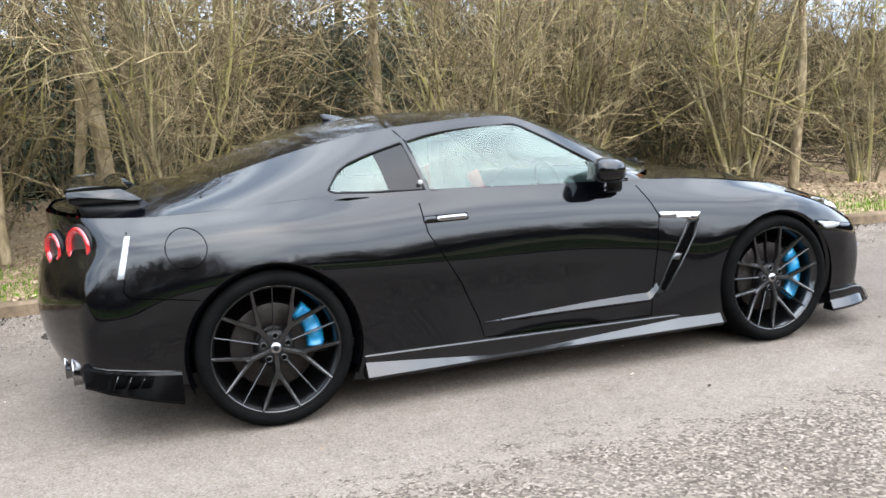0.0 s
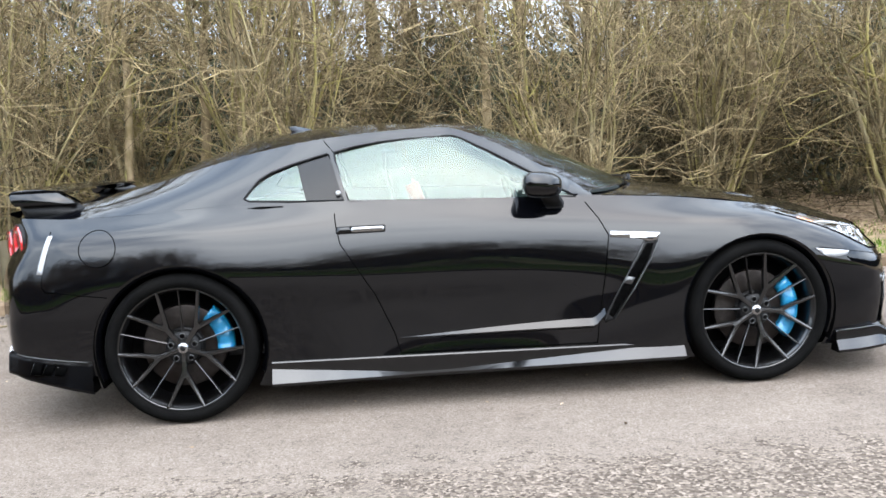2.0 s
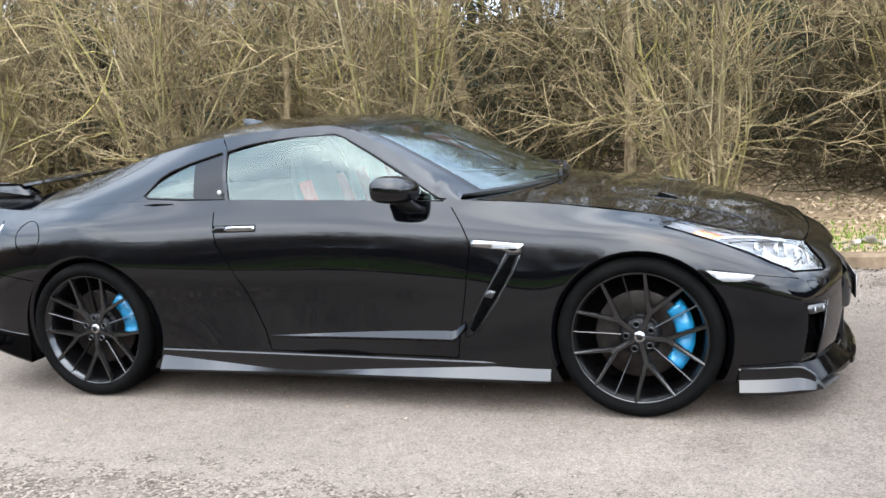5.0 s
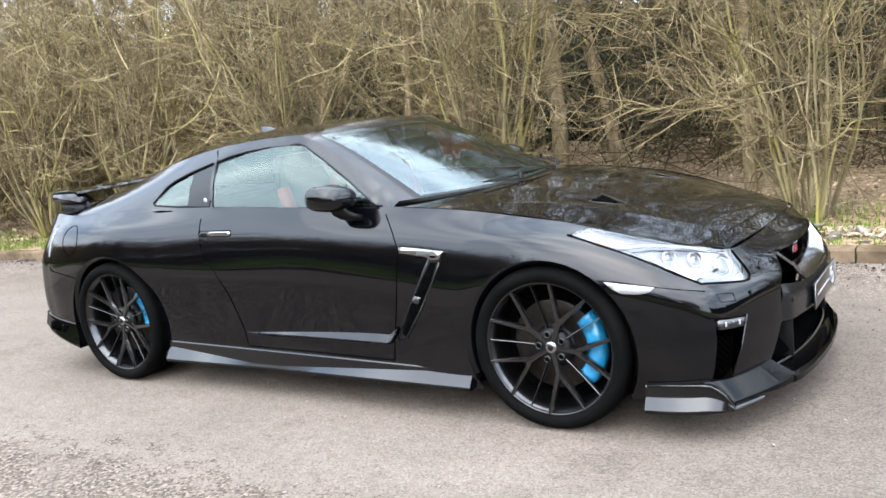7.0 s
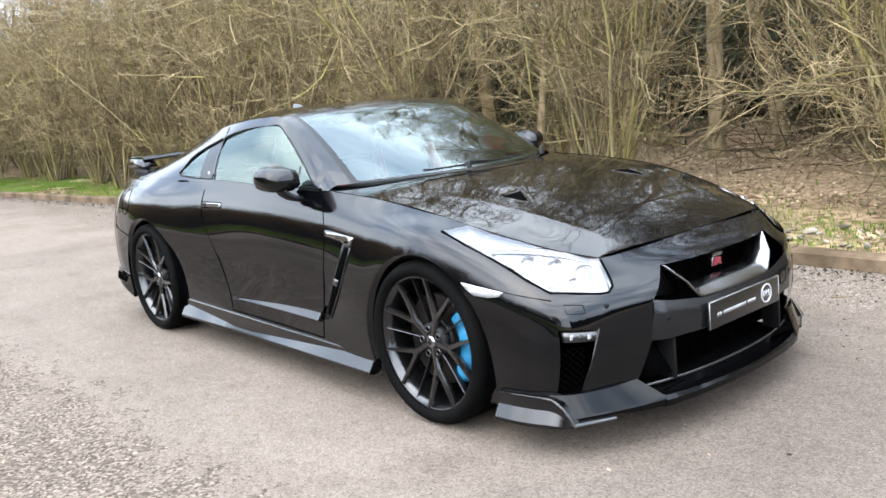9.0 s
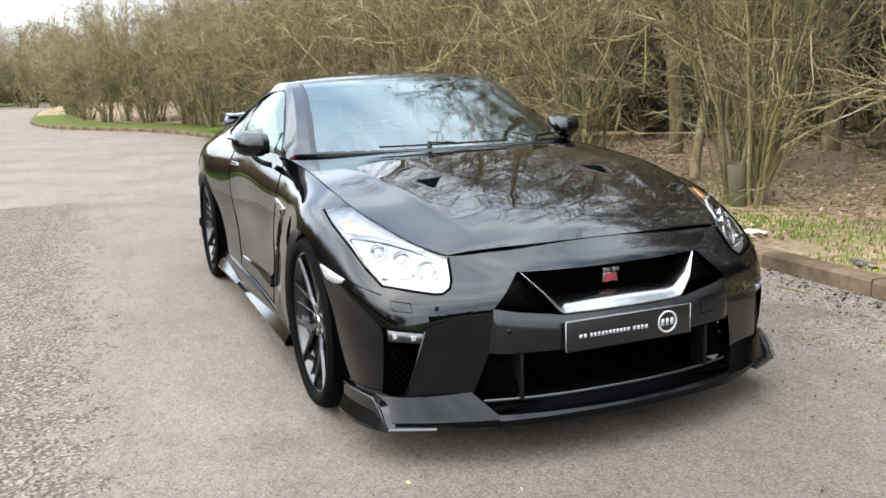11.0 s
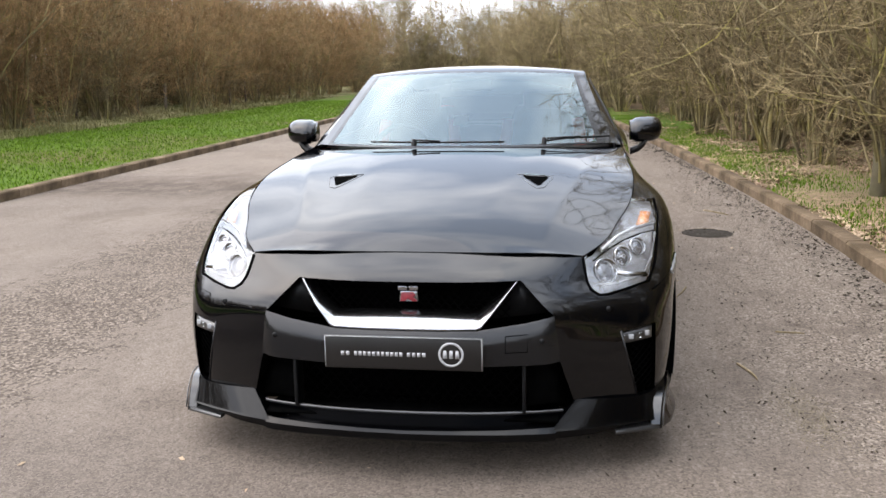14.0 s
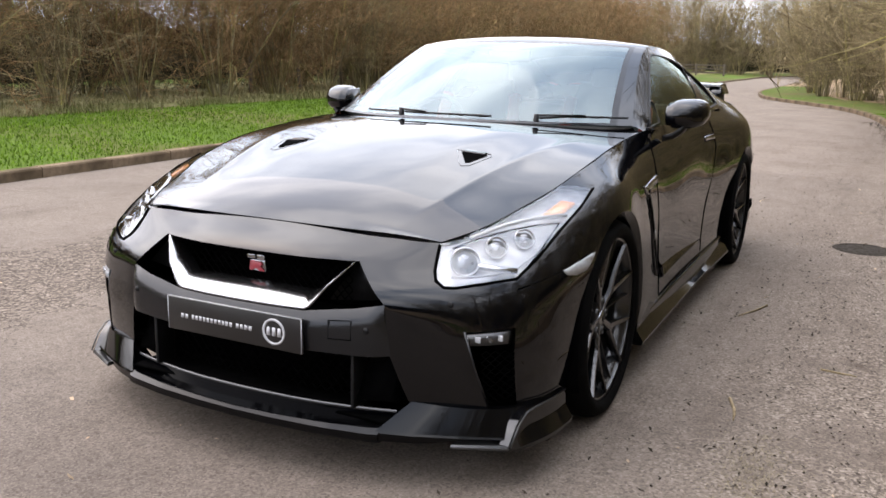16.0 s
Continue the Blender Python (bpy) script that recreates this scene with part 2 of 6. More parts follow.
    stain = mix(1.0, mix(1.0, near_joint, lane, "MULTIPLY"), mix(1.0, ramp(tex(3, 9, .75), (.36, 0.15), (.56, 1.0)), old, "MULTIPLY"), "MULTIPLY")
    base = mix(stain, base, mix(1.0, base, (.60, .57, .55), "MULTIPLY"))
    base = mix(mix(1.0, band, scuff, "MULTIPLY"), base, coarse)
    edge = ramp(math_("ADD", math_("MULTIPLY", yy, .30), .0), (.12, 0.0), (.62, 1.0))
    dirt = ramp(tex(26, 8, .8), (.36, (0.030, 0.0255, 0.0212)), (.68, (0.092, 0.0795, 0.0665)))
    base = mix(mix(1.0, edge, (.30, .30, .30), "MULTIPLY"), base, mix(.5, dirt, fine))
    mp = n.new("ShaderNodeMapping")
    mp.inputs["Scale"].default_value = (.45, 2.6, 1)
    l.new(tc.outputs["Object"], mp.inputs["Vector"])
    st = n.new("ShaderNodeTexNoise")
    st.inputs["Scale"].default_value, st.inputs["Detail"].default_value, st.inputs["Roughness"].default_value = 1.7, 8.0, .72
    l.new(mp.outputs["Vector"], st.inputs["Vector"])
    streak = ramp(st.outputs["Fac"], (.47, 0.0), (.60, 1.0))
    base = mix(mix(1.0, mix(.7, streak, edge, "MULTIPLY"), (.42, .42, .42), "MULTIPLY"), base, mix(1.0, base, (.52, .47, .44), "MULTIPLY"))
    speck = ramp(tex(38, 3, .8), (.65, 0.0), (.69, 1.0))
    base = mix(mix(1.0, speck, (.8, .8, .8), "MULTIPLY"), base, mix(1.0, base, (.35, .32, .30), "MULTIPLY"))
    gutter = ramp(math_("MULTIPLY", yy, .35), (.28, 0.0), (.60, 1.0))
    base = mix(mix(1.0, gutter, (.34, .34, .34), "MULTIPLY"), base, mix(1.0, base, (.56, .52, .48), "MULTIPLY"))
    grit = ramp(tex(150, 2, .5), (.64, 0.0), (.70, 1.0))
    base = mix(mix(1.0, grit, (.35, .35, .35), "MULTIPLY"), base, mix(1.0, base, (1.7, 1.65, 1.6), "MULTIPLY"))
    damp = ramp(tex(.8, 9, .74), (.53, 0.0), (.60, 1.0))
    base = mix(mix(1.0, damp, (.3, .3, .3), "MULTIPLY"), base, mix(1.0, base, (.55, .52, .50), "MULTIPLY"))
    # the lane is greyer ahead of the parked car, and picked bare to its coarse stone towards the kerb
    ahead = ramp(math_("MULTIPLY", math_("SUBTRACT", math_("ADD", xx, wob), 1.25), .5), (.15, 0.0), (.75, 1.0))
    base = mix(mix(1.0, ahead, mix(1.0, (1.0, 1.0, 1.0), edge, "SUBTRACT"), "MULTIPLY"), base, mix(1.0, base, (.74, .74, .75), "MULTIPLY"))
    picked = ramp(math_("ADD", tex(1.9, 8, .78), math_("MULTIPLY", math_("ADD", yy, 0.0), .05)), (.49, 0.0), (.58, 1.0))
    bare = ramp(grains(105), (.0, (0.036, 0.0292, 0.0234)), (.35, (0.098, 0.0800, 0.0645)), (.72, (0.158, 0.1300, 0.1060)), (1.0, (0.270, 0.225, 0.184)))
    base = mix(mix(1.0, mix(1.0, picked, edge, "MULTIPLY"), (.75, .75, .75), "MULTIPLY"), base, bare)
    l.new(base, b.inputs["Base Color"])
    bp = n.new("ShaderNodeBump")
    bp.inputs["Strength"].default_value, bp.inputs["Distance"].default_value = .4, .005
    l.new(tex(130, 4, .6), bp.inputs["Height"])
    l.new(bp.outputs["Normal"], b.inputs["Normal"])
    return m


M_ASPHALT = asphalt()
M_KERB = material("weathered_concrete", (0.109, 0.07718, 0.05056), (0.1635, 0.1179, 0.07831), scale=16, rough=0.95, bump=0.5, bump_scale=60, stain=(0.06027, 0.04255, 0.02588), stain_scale=2.2, jitter=0.12)
M_SOIL = material("leaf_litter_soil", (0.092, 0.060, 0.036), (0.300, 0.211, 0.131), scale=14, rough=1.0, bump=1.0, bump_scale=26, stain=(0.1342, 0.1023, 0.06199), stain_scale=0.5)
M_TURF = material("verge_turf", (0.032, 0.058, 0.008), (0.064, 0.102, 0.0145), scale=22, rough=1.0, bump=0.15, bump_scale=60, stain=(0.07171, 0.0623, 0.02322), stain_scale=0.35)
M_GRASS = material("grass_blade", (0.038, 0.080, 0.006), (0.092, 0.156, 0.014), scale=6, rough=0.9, jitter=0.3, island=True)
M_STRAW = material("dry_rough_grass", (0.085, 0.072, 0.030), (0.205, 0.178, 0.092), scale=9, rough=1.0, bump=0.8, bump_scale=30, stain=(0.062, 0.068, 0.020), stain_scale=0.6, jitter=0.3, island=True)
M_LEAF = material("dead_leaf", (0.1276, 0.08493, 0.05509), (0.3543, 0.265, 0.1785), scale=2.5, rough=0.9, jitter=0.45, island=True)
M_BARK = material("mossy_grey_bark", (0.1067, 0.07987, 0.04809), (0.2477, 0.1887, 0.1173), scale=14, rough=0.95, bump=0.8, bump_scale=30, stretch=(1, 1, 0.3), stain=(0.1243, 0.09762, 0.04553), stain_scale=2.0, jitter=0.15)
M_STEM = material("hazel_stem", (0.07139, 0.05681, 0.03341), (0.1886, 0.1545, 0.0891), scale=9, rough=0.9, bump=0.4, stretch=(1, 1, 0.3), stain=(0.181, 0.1559, 0.04734), stain_scale=1.3, jitter=0.45, island=True)
M_TWIG = material("fine_twigs", (0.08368, 0.06156, 0.03373), (0.2297, 0.178, 0.09875), scale=3, rough=0.95, jitter=0.6, island=True)
M_BRAMBLE = material("dark_bramble_stems", (0.026, 0.021, 0.011), (0.082, 0.063, 0.034), scale=3, rough=0.95, jitter=0.6, island=True)
M_REDTWIG = material("russet_twigs", (0.09416, 0.0538, 0.02434), (0.2219, 0.1383, 0.06693), scale=3, rough=0.95, jitter=0.5, island=True)
M_OLIVE = material("olive_twigs", (0.050, 0.042, 0.014), (0.110, 0.094, 0.034), scale=3, rough=0.95, jitter=0.5, island=True)
M_EVERGREEN = material("dark_evergreen_leaf", (0.010, 0.015, 0.005), (0.030, 0.038, 0.012), scale=5, rough=0.8, jitter=0.5, island=True)
# near-black: the shade between far stems is put into this colour
M_WOODS = material("shaded_woodland", (0.003, 0.0032, 0.0014), (0.013, 0.012, 0.005), scale=9, rough=1.0, bump=1.0, stain=(0.004, 0.006, 0.002), stain_scale=0.8)
M_POST = material("grey_timber", (0.06269, 0.04965, 0.03642), (0.1005, 0.08169, 0.06137), scale=10, rough=0.95, bump=0.5, stretch=(1, 1, 0.2))
M_GUARD = material("grey_tree_guard", (0.07089, 0.06075, 0.03939), (0.09743, 0.08196, 0.05386), scale=8, rough=0.85, bump=0.2, stain=(0.0534, 0.04993, 0.02375), stain_scale=3)


# ---- building helpers ----
def to_object(name, me, mat, parent=None, label="", smooth=True):
    if mat is not None:
        me.materials.append(mat)
    if smooth:
        me.polygons.foreach_set("use_smooth", [True] * len(me.polygons))
    ob = new(name, me)
    if parent is not None:
        ob.parent = parent
    if label:
        tagged(ob, label)
    return ob


def part(name, bm, mat, parent=None, label="", smooth=True, normals=True):
    if normals:
        bmesh.ops.recalc_face_normals(bm, faces=bm.faces[:])
    me = bpy.data.meshes.new(name)
    bm.to_mesh(me)
    bm.free()
    return to_object(name, me, mat, parent, label, smooth)


def raw(name, verts, faces, mat, parent=None, label="", smooth=True):
    me = bpy.data.meshes.new(name)
    me.from_pydata([tuple(map(float, v)) for v in verts], [], faces)
    me.update()
    return to_object(name, me, mat, parent, label, smooth)


def thing(name, label, category, group="", kind="", at=(0, 0, 0)):
    ob = new(name)
    ob.empty_display_size = 0.1
    ob.location = at
    return tagged(ob, label, category, group, kind)


def hermite(knots, pts, us):
    """Smooth curve through pts (rows) at knots, at the parameters us."""
    k, p = np.asarray(knots, float), np.asarray(pts, float)
    h = np.diff(k)
    d = np.diff(p, axis=0) / h[:, None]
    m = np.empty_like(p)
    m[0], m[-1] = d[0], d[-1]
    m[1:-1] = (d[:-1] * h[1:, None] + d[1:] * h[:-1, None]) / (h[:-1] + h[1:])[:, None]
    i = np.clip(np.searchsorted(k, us, side="right") - 1, 0, len(h) - 1)
    s = ((us - k[i]) / h[i])[:, None]
    hh = h[i][:, None]
    return (2 * s**3 - 3 * s**2 + 1) * p[i] + (s**3 - 2 * s**2 + s) * hh * m[i] + (-2 * s**3 + 3 * s**2) * p[i + 1] + (s**3 - s**2) * hh * m[i + 1]


def chord(p):
    p = np.asarray(p, float)
    return np.concatenate([[0], np.cumsum(np.linalg.norm(np.diff(p, axis=0), axis=1))])


def grid_bm(g, wrap=False):
    """A bmesh of quads over a grid of points g[i][j]."""
    bm = bmesh.new()
    n, m = len(g), len(g[0])
    vs = [[bm.verts.new(tuple(map(float, c))) for c in row] for row in g]
    for i in range(n - 1):
        for j in range(m - (0 if wrap else 1)):
            k = (j + 1) % m
            bm.faces.new((vs[i][j], vs[i + 1][j], vs[i + 1][k], vs[i][k]))
    return bm


AX = {"xz": (0, 2), "yz": (1, 2), "xy": (0, 1)}


def inside(poly, a, b):
    hit = False
    for (x0, y0), (x1, y1) in zip(poly, poly[1:] + poly[:1]):
        if (y0 > b) != (y1 > b) and a < (x1 - x0) * (b - y0) / (y1 - y0) + x0:
            hit = not hit
    return hit


def score(bm, pts, view, closed=True, only=lambda c: True):
    """Cuts edges into bm along a drawn outline, seen along one axis."""
    ia, ib = AX[view]
    ends = list(zip(pts, pts[1:] + (pts[:1] if closed else [])))
    if not closed:
        ends = list(zip(pts[:-1], pts[1:]))
    for (a0, b0), (a1, b1) in ends:
        lo, hi = (min(a0, a1) - 1e-3, min(b0, b1) - 1e-3), (max(a0, a1) + 1e-3, max(b0, b1) + 1e-3)
        fs = []
        for f in bm.faces:
            ca = [v.co[ia] for v in f.verts]
            cb = [v.co[ib] for v in f.verts]
            if max(ca) > lo[0] and min(ca) < hi[0] and max(cb) > lo[1] and min(cb) < hi[1] and only(f.calc_center_median()):
                fs.append(f)
        geom = list({e for f in fs for e in f.edges}) + list({v for f in fs for v in f.verts}) + fs
        no = [0.0, 0.0, 0.0]
        no[ia], no[ib] = b1 - b0, -(a1 - a0)
        co = [0.0, 0.0, 0.0]
        co[ia], co[ib] = a0, b0
        if fs and (abs(no[ia]) + abs(no[ib])) > 1e-6:
            bmesh.ops.bisect_plane(bm, geom=geom, dist=2e-4, plane_co=co, plane_no=Vector(no).normalized())


def take(bm, test):
    """Moves the faces whose centre passes the test out of bm into a new bmesh."""
    bm.faces.ensure_lookup_table()
    keep = [test(f.calc_center_median()) for f in bm.faces]
    got = bm.copy()
    got.faces.ensure_lookup_table()
    bmesh.ops.delete(got, geom=[f for f, k in zip(got.faces[:], keep) if not k], context="FACES")
    bmesh.ops.delete(bm, geom=[f for f, k in zip(bm.faces[:], keep) if k], context="FACES")
    return got


def mirrored(bm, both=False):
    """The half (w > 0) turned to the car's right side (y < 0), its left, or both in one."""
    right, left = bm.copy(), bm.copy()
    for v in right.verts:
        v.co.y = -v.co.y
    bmesh.ops.reverse_faces(right, faces=right.faces[:])
    if not both:
        bm.free()
        return right, left
    me = bpy.data.meshes.new("tmp")
    left.to_mesh(me)
    right.from_mesh(me)
    bpy.data.meshes.remove(me)
    bmesh.ops.remove_doubles(right, verts=right.verts[:], dist=3e-4)
    left.free()
    bm.free()
    return right


def lathe(profile, n=48, axis="y"):
    """Profile of (radius, along) turned about an axis."""
    g = []
    for r, a in profile:
        row = []
        for k in range(n):
            t = 2 * math.pi * k / n
            c, s = r * math.cos(t), r * math.sin(t)
            row.append((c, a, s) if axis == "y" else (a, c, s) if axis == "x" else (c, s, a))
        g.append(row)
    return grid_bm(g, wrap=True)


def slab(poly, depth, at=0.0, view="xz", bevel=0.0):
    """A plate with the outline poly, seen along one axis, from at to at + depth."""
    ia, ib = AX[view]
    ic = 3 - ia - ib
    bm = bmesh.new()
    lo, hi = [], []
    for a, b in poly:
        for d, col in ((at, lo), (at + depth, hi)):
            c = [0.0, 0.0, 0.0]
            c[ia], c[ib], c[ic] = a, b, d
            col.append(bm.verts.new(c))
    n = len(poly)
    bm.faces.new(lo)
    bm.faces.new(hi[::-1])
    for i in range(n):
        bm.faces.new((lo[i], lo[(i + 1) % n], hi[(i + 1) % n], hi[i]))
    if bevel:
        bmesh.ops.recalc_face_normals(bm, faces=bm.faces[:])
        bmesh.ops.bevel(bm, geom=bm.edges[:], offset=bevel, segments=2, profile=0.5, affect="EDGES")
    return bm


def box(x0, x1, y0, y1, z0, z1, bevel=0.0):
    return slab([(x0, y0), (x1, y0), (x1, y1), (x0, y1)], z1 - z0, z0, "xy", bevel)


def tube_data(pts, radii, sides, verts, faces):
    """Adds a tapered tube along pts to verts and faces."""
    p = np.asarray(pts, float)
    t = np.gradient(p, axis=0)
    t /= np.linalg.norm(t, axis=1)[:, None] + 1e-9
    ref = np.where(np.abs(t[:, 2:3]) > 0.9, np.array([[1.0, 0, 0]]), np.array([[0, 0, 1.0]]))
    u = np.cross(t, ref)
    u /= np.linalg.norm(u, axis=1)[:, None] + 1e-9
    v = np.cross(t, u)
    base = len(verts)
    ang = np.arange(sides) * 2 * math.pi / sides
    for i in range(len(p)):
        ring = p[i] + radii[i] * (np.cos(ang)[:, None] * u[i] + np.sin(ang)[:, None] * v[i])
        verts.extend(ring.tolist())
    for i in range(len(p) - 1):
        for k in range(sides):
            a, b = base + i * sides + k, base + i * sides + (k + 1) % sides
            faces.append((a, b, b + sides, a + sides))
    faces.append(tuple(base + (len(p) - 1) * sides + k for k in range(sides)))


def rod(name, pts, r, mat, parent=None, label="", sides=8):
    vs, fs = [], []
    rr = r if isinstance(r, (list, tuple)) else [r] * len(pts)
    tube_data(pts, rr, sides, vs, fs)
    fs.append(tuple(range(sides))[::-1])
    return raw(name, vs, fs, mat, parent, label)


# ---- the car: character lines of one half (x forward, half width, height), tail centre round the flank to nose centre ----
LINE_A = [(-2.33, 0, 0.3), (-2.285, 0.45, 0.3), (-2.1695, 0.7898, 0.273), (-2.15, .832, .27), (-2.02, .885, .26), (-1.80, .90, .25), (-1.39, .90, .20), (-1.0, .90, .15), (-.5, .905, .15), (.1, .905, .15),
          (.62, .905, .15), (1.0, .91, .15), (1.39, .89, .155), (1.78, .87, .16), (1.95, .85, .165), (2.06, .80, .17), (2.17, .58, .17), (2.25, .30, .17), (2.27, 0, .17)]
LINE_B = [(-2.37, 0, 0.42), (-2.33, 0.45, 0.42), (-2.192, 0.8015, 0.402), (-2.17, .845, .40), (-2.03, .895, .40), (-1.80, .915, .38), (-1.39, .925, .34), (-1.0, .905, .30), (-.5, .892, .30), (.1, .885, .30),
          (.62, .90, .30), (1.0, .925, .30), (1.39, .925, .31), (1.78, .90, .30), (1.95, .872, .30), (2.07, .815, .30), (2.20, .58, .30), (2.27, .30, .30), (2.29, 0, .30)]
LINE_C = [(-2.385, 0, 0.56), (-2.345, 0.45, 0.56), (-2.1917, 0.8015, 0.56), (-2.168, .845, .56), (-2.03, .90, .56), (-1.78, .93, .55), (-1.39, .945, .55), (-1.0, .915, .50), (-.5, .885, .48), (.1, .878, .48),
          (.62, .89, .48), (1.0, .925, .48), (1.39, .938, .52), (1.75, .917, .50), (1.94, .88, .48), (2.075, .815, .47), (2.215, .57, .48), (2.285, .29, .48), (2.305, 0, .48)]
LINE_D = [(-2.365, 0, 0.72), (-2.32, 0.45, 0.72), (-2.1748, 0.7898, 0.72), (-2.152, .832, .72), (-2.01, .885, .72), (-1.75, .93, .72), (-1.39, .9475, .76), (-1.0, .925, .72), (-.5, .89, .68), (.1, .882, .66),
          (.62, .885, .65), (1.0, .91, .68), (1.39, .938, .735), (1.74, .912, .645), (1.92, .872, .61), (2.05, .80, .59), (2.20, .56, .585), (2.27, .28, .59), (2.285, 0, .59)]
LINE_E = [(-2.315, 0, .86), (-2.265, .45, .86), (-2.108, .752, .869), (-2.085, .79, .87), (-1.97, .845, .87), (-1.75, .885, .88), (-1.39, .905, .90), (-1.0, .885, .88), (-.5, .865, .85), (.1, .862, .83),
          (.62, .86, .81), (1.0, .872, .82), (1.39, .90, .82), (1.70, .875, .75), (1.85, .83, .71), (2.0, .75, .668), (2.14, .555, .650), (2.23, .27, .655), (2.245, 0, .66)]
LINE_F = [(-2.3, 0, 1), (-2.275, 0.45, 1), (-2.1595, 0.653, 0.9865), (-2.14, .68, .985), (-1.95, .745, .975), (-1.75, .785, .975), (-1.39, .81, .99), (-1.0, .80, 1.005), (-.5, .80, .995), (.1, .80, .975),
          (.60, .785, .962), (1.0, .785, .935), (1.39, .785, .885), (1.62, .755, .832), (1.78, .705, .787), (1.95, .65, .745), (2.07, .578, .716), (2.12, .27, .73), (2.13, 0, .735)]
LINES = [np.array(l, float) for l in (LINE_A, LINE_B, LINE_C, LINE_D, LINE_E, LINE_F)]


def flank(n_u=250, n_v=44):
    """The wrap-round lower body of one half, as a grid of points."""
    flip = np.array([1, -1, 1.0])
    padded = [np.vstack([l[2:0:-1] * flip, l, l[-2:-4:-1] * flip]) for l in LINES]
    k = np.mean([chord(l) for l in padded], axis=0)
    us = np.linspace(k[2], k[-3], n_u)
    rows = np.array([hermite(k, l, us) for l in padded])
    out = np.empty((n_u, n_v, 3))
    for i in range(n_u):
        sec = rows[:, i]
        kk = chord(sec)
        out[i] = hermite(kk, sec, np.linspace(0, kk[-1], n_v))
    out[0, :, 1] = out[-1, :, 1] = 0
    return out


FLANK = flank()


def _refine(i, u, v, ia, ib, out):
    """Linear correction of a grid hit towards the exact place u, v on axes ia, ib."""
    a, b = min(max(i[0], 1), FLANK.shape[0] - 2), min(max(i[1], 1), FLANK.shape[1] - 2)
    p = FLANK[a, b]
    du, dv = (FLANK[a + 1, b] - FLANK[a - 1, b]) / 2, (FLANK[a, b + 1] - FLANK[a, b - 1]) / 2
    m = np.array([[du[ia], dv[ia]], [du[ib], dv[ib]]])
    if abs(np.linalg.det(m)) < 1e-9:
        return float(p[out])
    k = np.clip(np.linalg.solve(m, np.array([u - p[ia], v - p[ib]])), -2, 2)
    return float(p[out] + k[0] * du[out] + k[1] * dv[out])


def surface_y(x, z):
    """Half width of the flank at x, z."""
    d = (FLANK[..., 0] - x) ** 2 + (FLANK[..., 2] - z) ** 2 + 100 * (FLANK[..., 1] < .45)
    return _refine(np.unravel_index(np.argmin(d), d.shape), x, z, 0, 2, 1)


def surface_x(w, z):
    """How far forward the nose reaches at half width w and height z."""
    d = (FLANK[..., 1] - w) ** 2 + (FLANK[..., 2] - z) ** 2 + 100 * (FLANK[..., 0] < 1.45)
    return _refine(np.unravel_index(np.argmin(d), d.shape), w, z, 1, 2, 0)


car = thing("car", "black two-door sports coupe with dark alloy wheels parked on asphalt", "car")

WHEELS = {"rear": (-1.39, .80, .354), "front": (1.39, .795, .356)}
ARCH_R = {"rear": .396, "front": .388}
shell = grid_bm(FLANK)
bmesh.ops.remove_doubles(shell, verts=shell.verts[:], dist=1e-5)
DOOR = [(-.62, 1.02), (-.655, .94), (-.65, .88), (-.635, .80), (-.48, .545), (-.40, .36), (-.375, .262), (.58, .25), (.59, .34), (.625, .55), (.655, .77), (.615, .85), (.56, .93), (.50, 1.03)]
LAMP = [(.585, .668), (.590, .645), (.604, .622), (.630, .606), (.66, .605), (.800, .625), (.826, .668), (.860, .79), (.856, .832), (.80, .842), (.745, .846), (.60, .80), (.573, .72)]
GRILLE = [(-.01, .66), (.375, .66), (.485, .552), (.40, .535), (.245, .513), (-.01, .513)]
INTAKE = [(-.01, .393), (.505, .40), (.552, .250), (.515, .224), (-.01, .22)]
SIDE_DUCT = [(.705, .482), (.822, .492), (.828, .25), (.768, .235)]
for k in WHEELS:
    cx, _, cz = WHEELS[k]
    ring = [(cx + ARCH_R[k] * math.cos(a * math.pi / 20), cz + ARCH_R[k] * math.sin(a * math.pi / 20)) for a in range(-8, 29)]
    score(shell, ring, "xz", closed=False, only=lambda c: c.y > .6)
    take(shell, lambda c: c.y > .6 and math.hypot(c.x - cx, c.z - cz) < ARCH_R[k]).free()
score(shell, DOOR, "xz", only=lambda c: c.y > .6)
door_bm = take(shell, lambda c: c.y > .6 and inside(DOOR, c.x, c.z))
score(shell, LAMP, "yz", only=lambda c: c.x > 1.42)
lamp_bm = take(shell, lambda c: c.x > 1.42 and inside(LAMP, c.y, c.z))
SATIN = [(-.01, .513), (.245, .513), (.40, .535), (.485, .552), (.507, .40), (-.01, .393)]
for poly in (GRILLE, INTAKE, SIDE_DUCT):
    score(shell, poly, "yz", only=lambda c: c.x > 1.95)
    take(shell, lambda c: c.x > 1.95 and inside(poly, c.y, c.z)).free()
score(shell, SATIN, "yz", only=lambda c: c.x > 1.95)
satin_bm = take(shell, lambda c: c.x > 1.95 and inside(SATIN, c.y, c.z))
for v in satin_bm.verts:
    # the bar stands proud, with a sloping shoulder along its top
    top = float(np.interp(v.co.y, [.245, .40, .485], [.513, .535, .552]))
    v.co.x += .020 * min(1.0, max(0.0, (top - v.co.z) / .042)) ** .8 * min(1.0, max(0.0, (.497 - v.co.y) / .03))
WING_SEAM = [(1.69, .656), (1.70, .655), (1.78, .642), (2.03, .598)]
score(shell, WING_SEAM, "xz", closed=False, only=lambda c: c.x > 1.4 and c.y > .7)
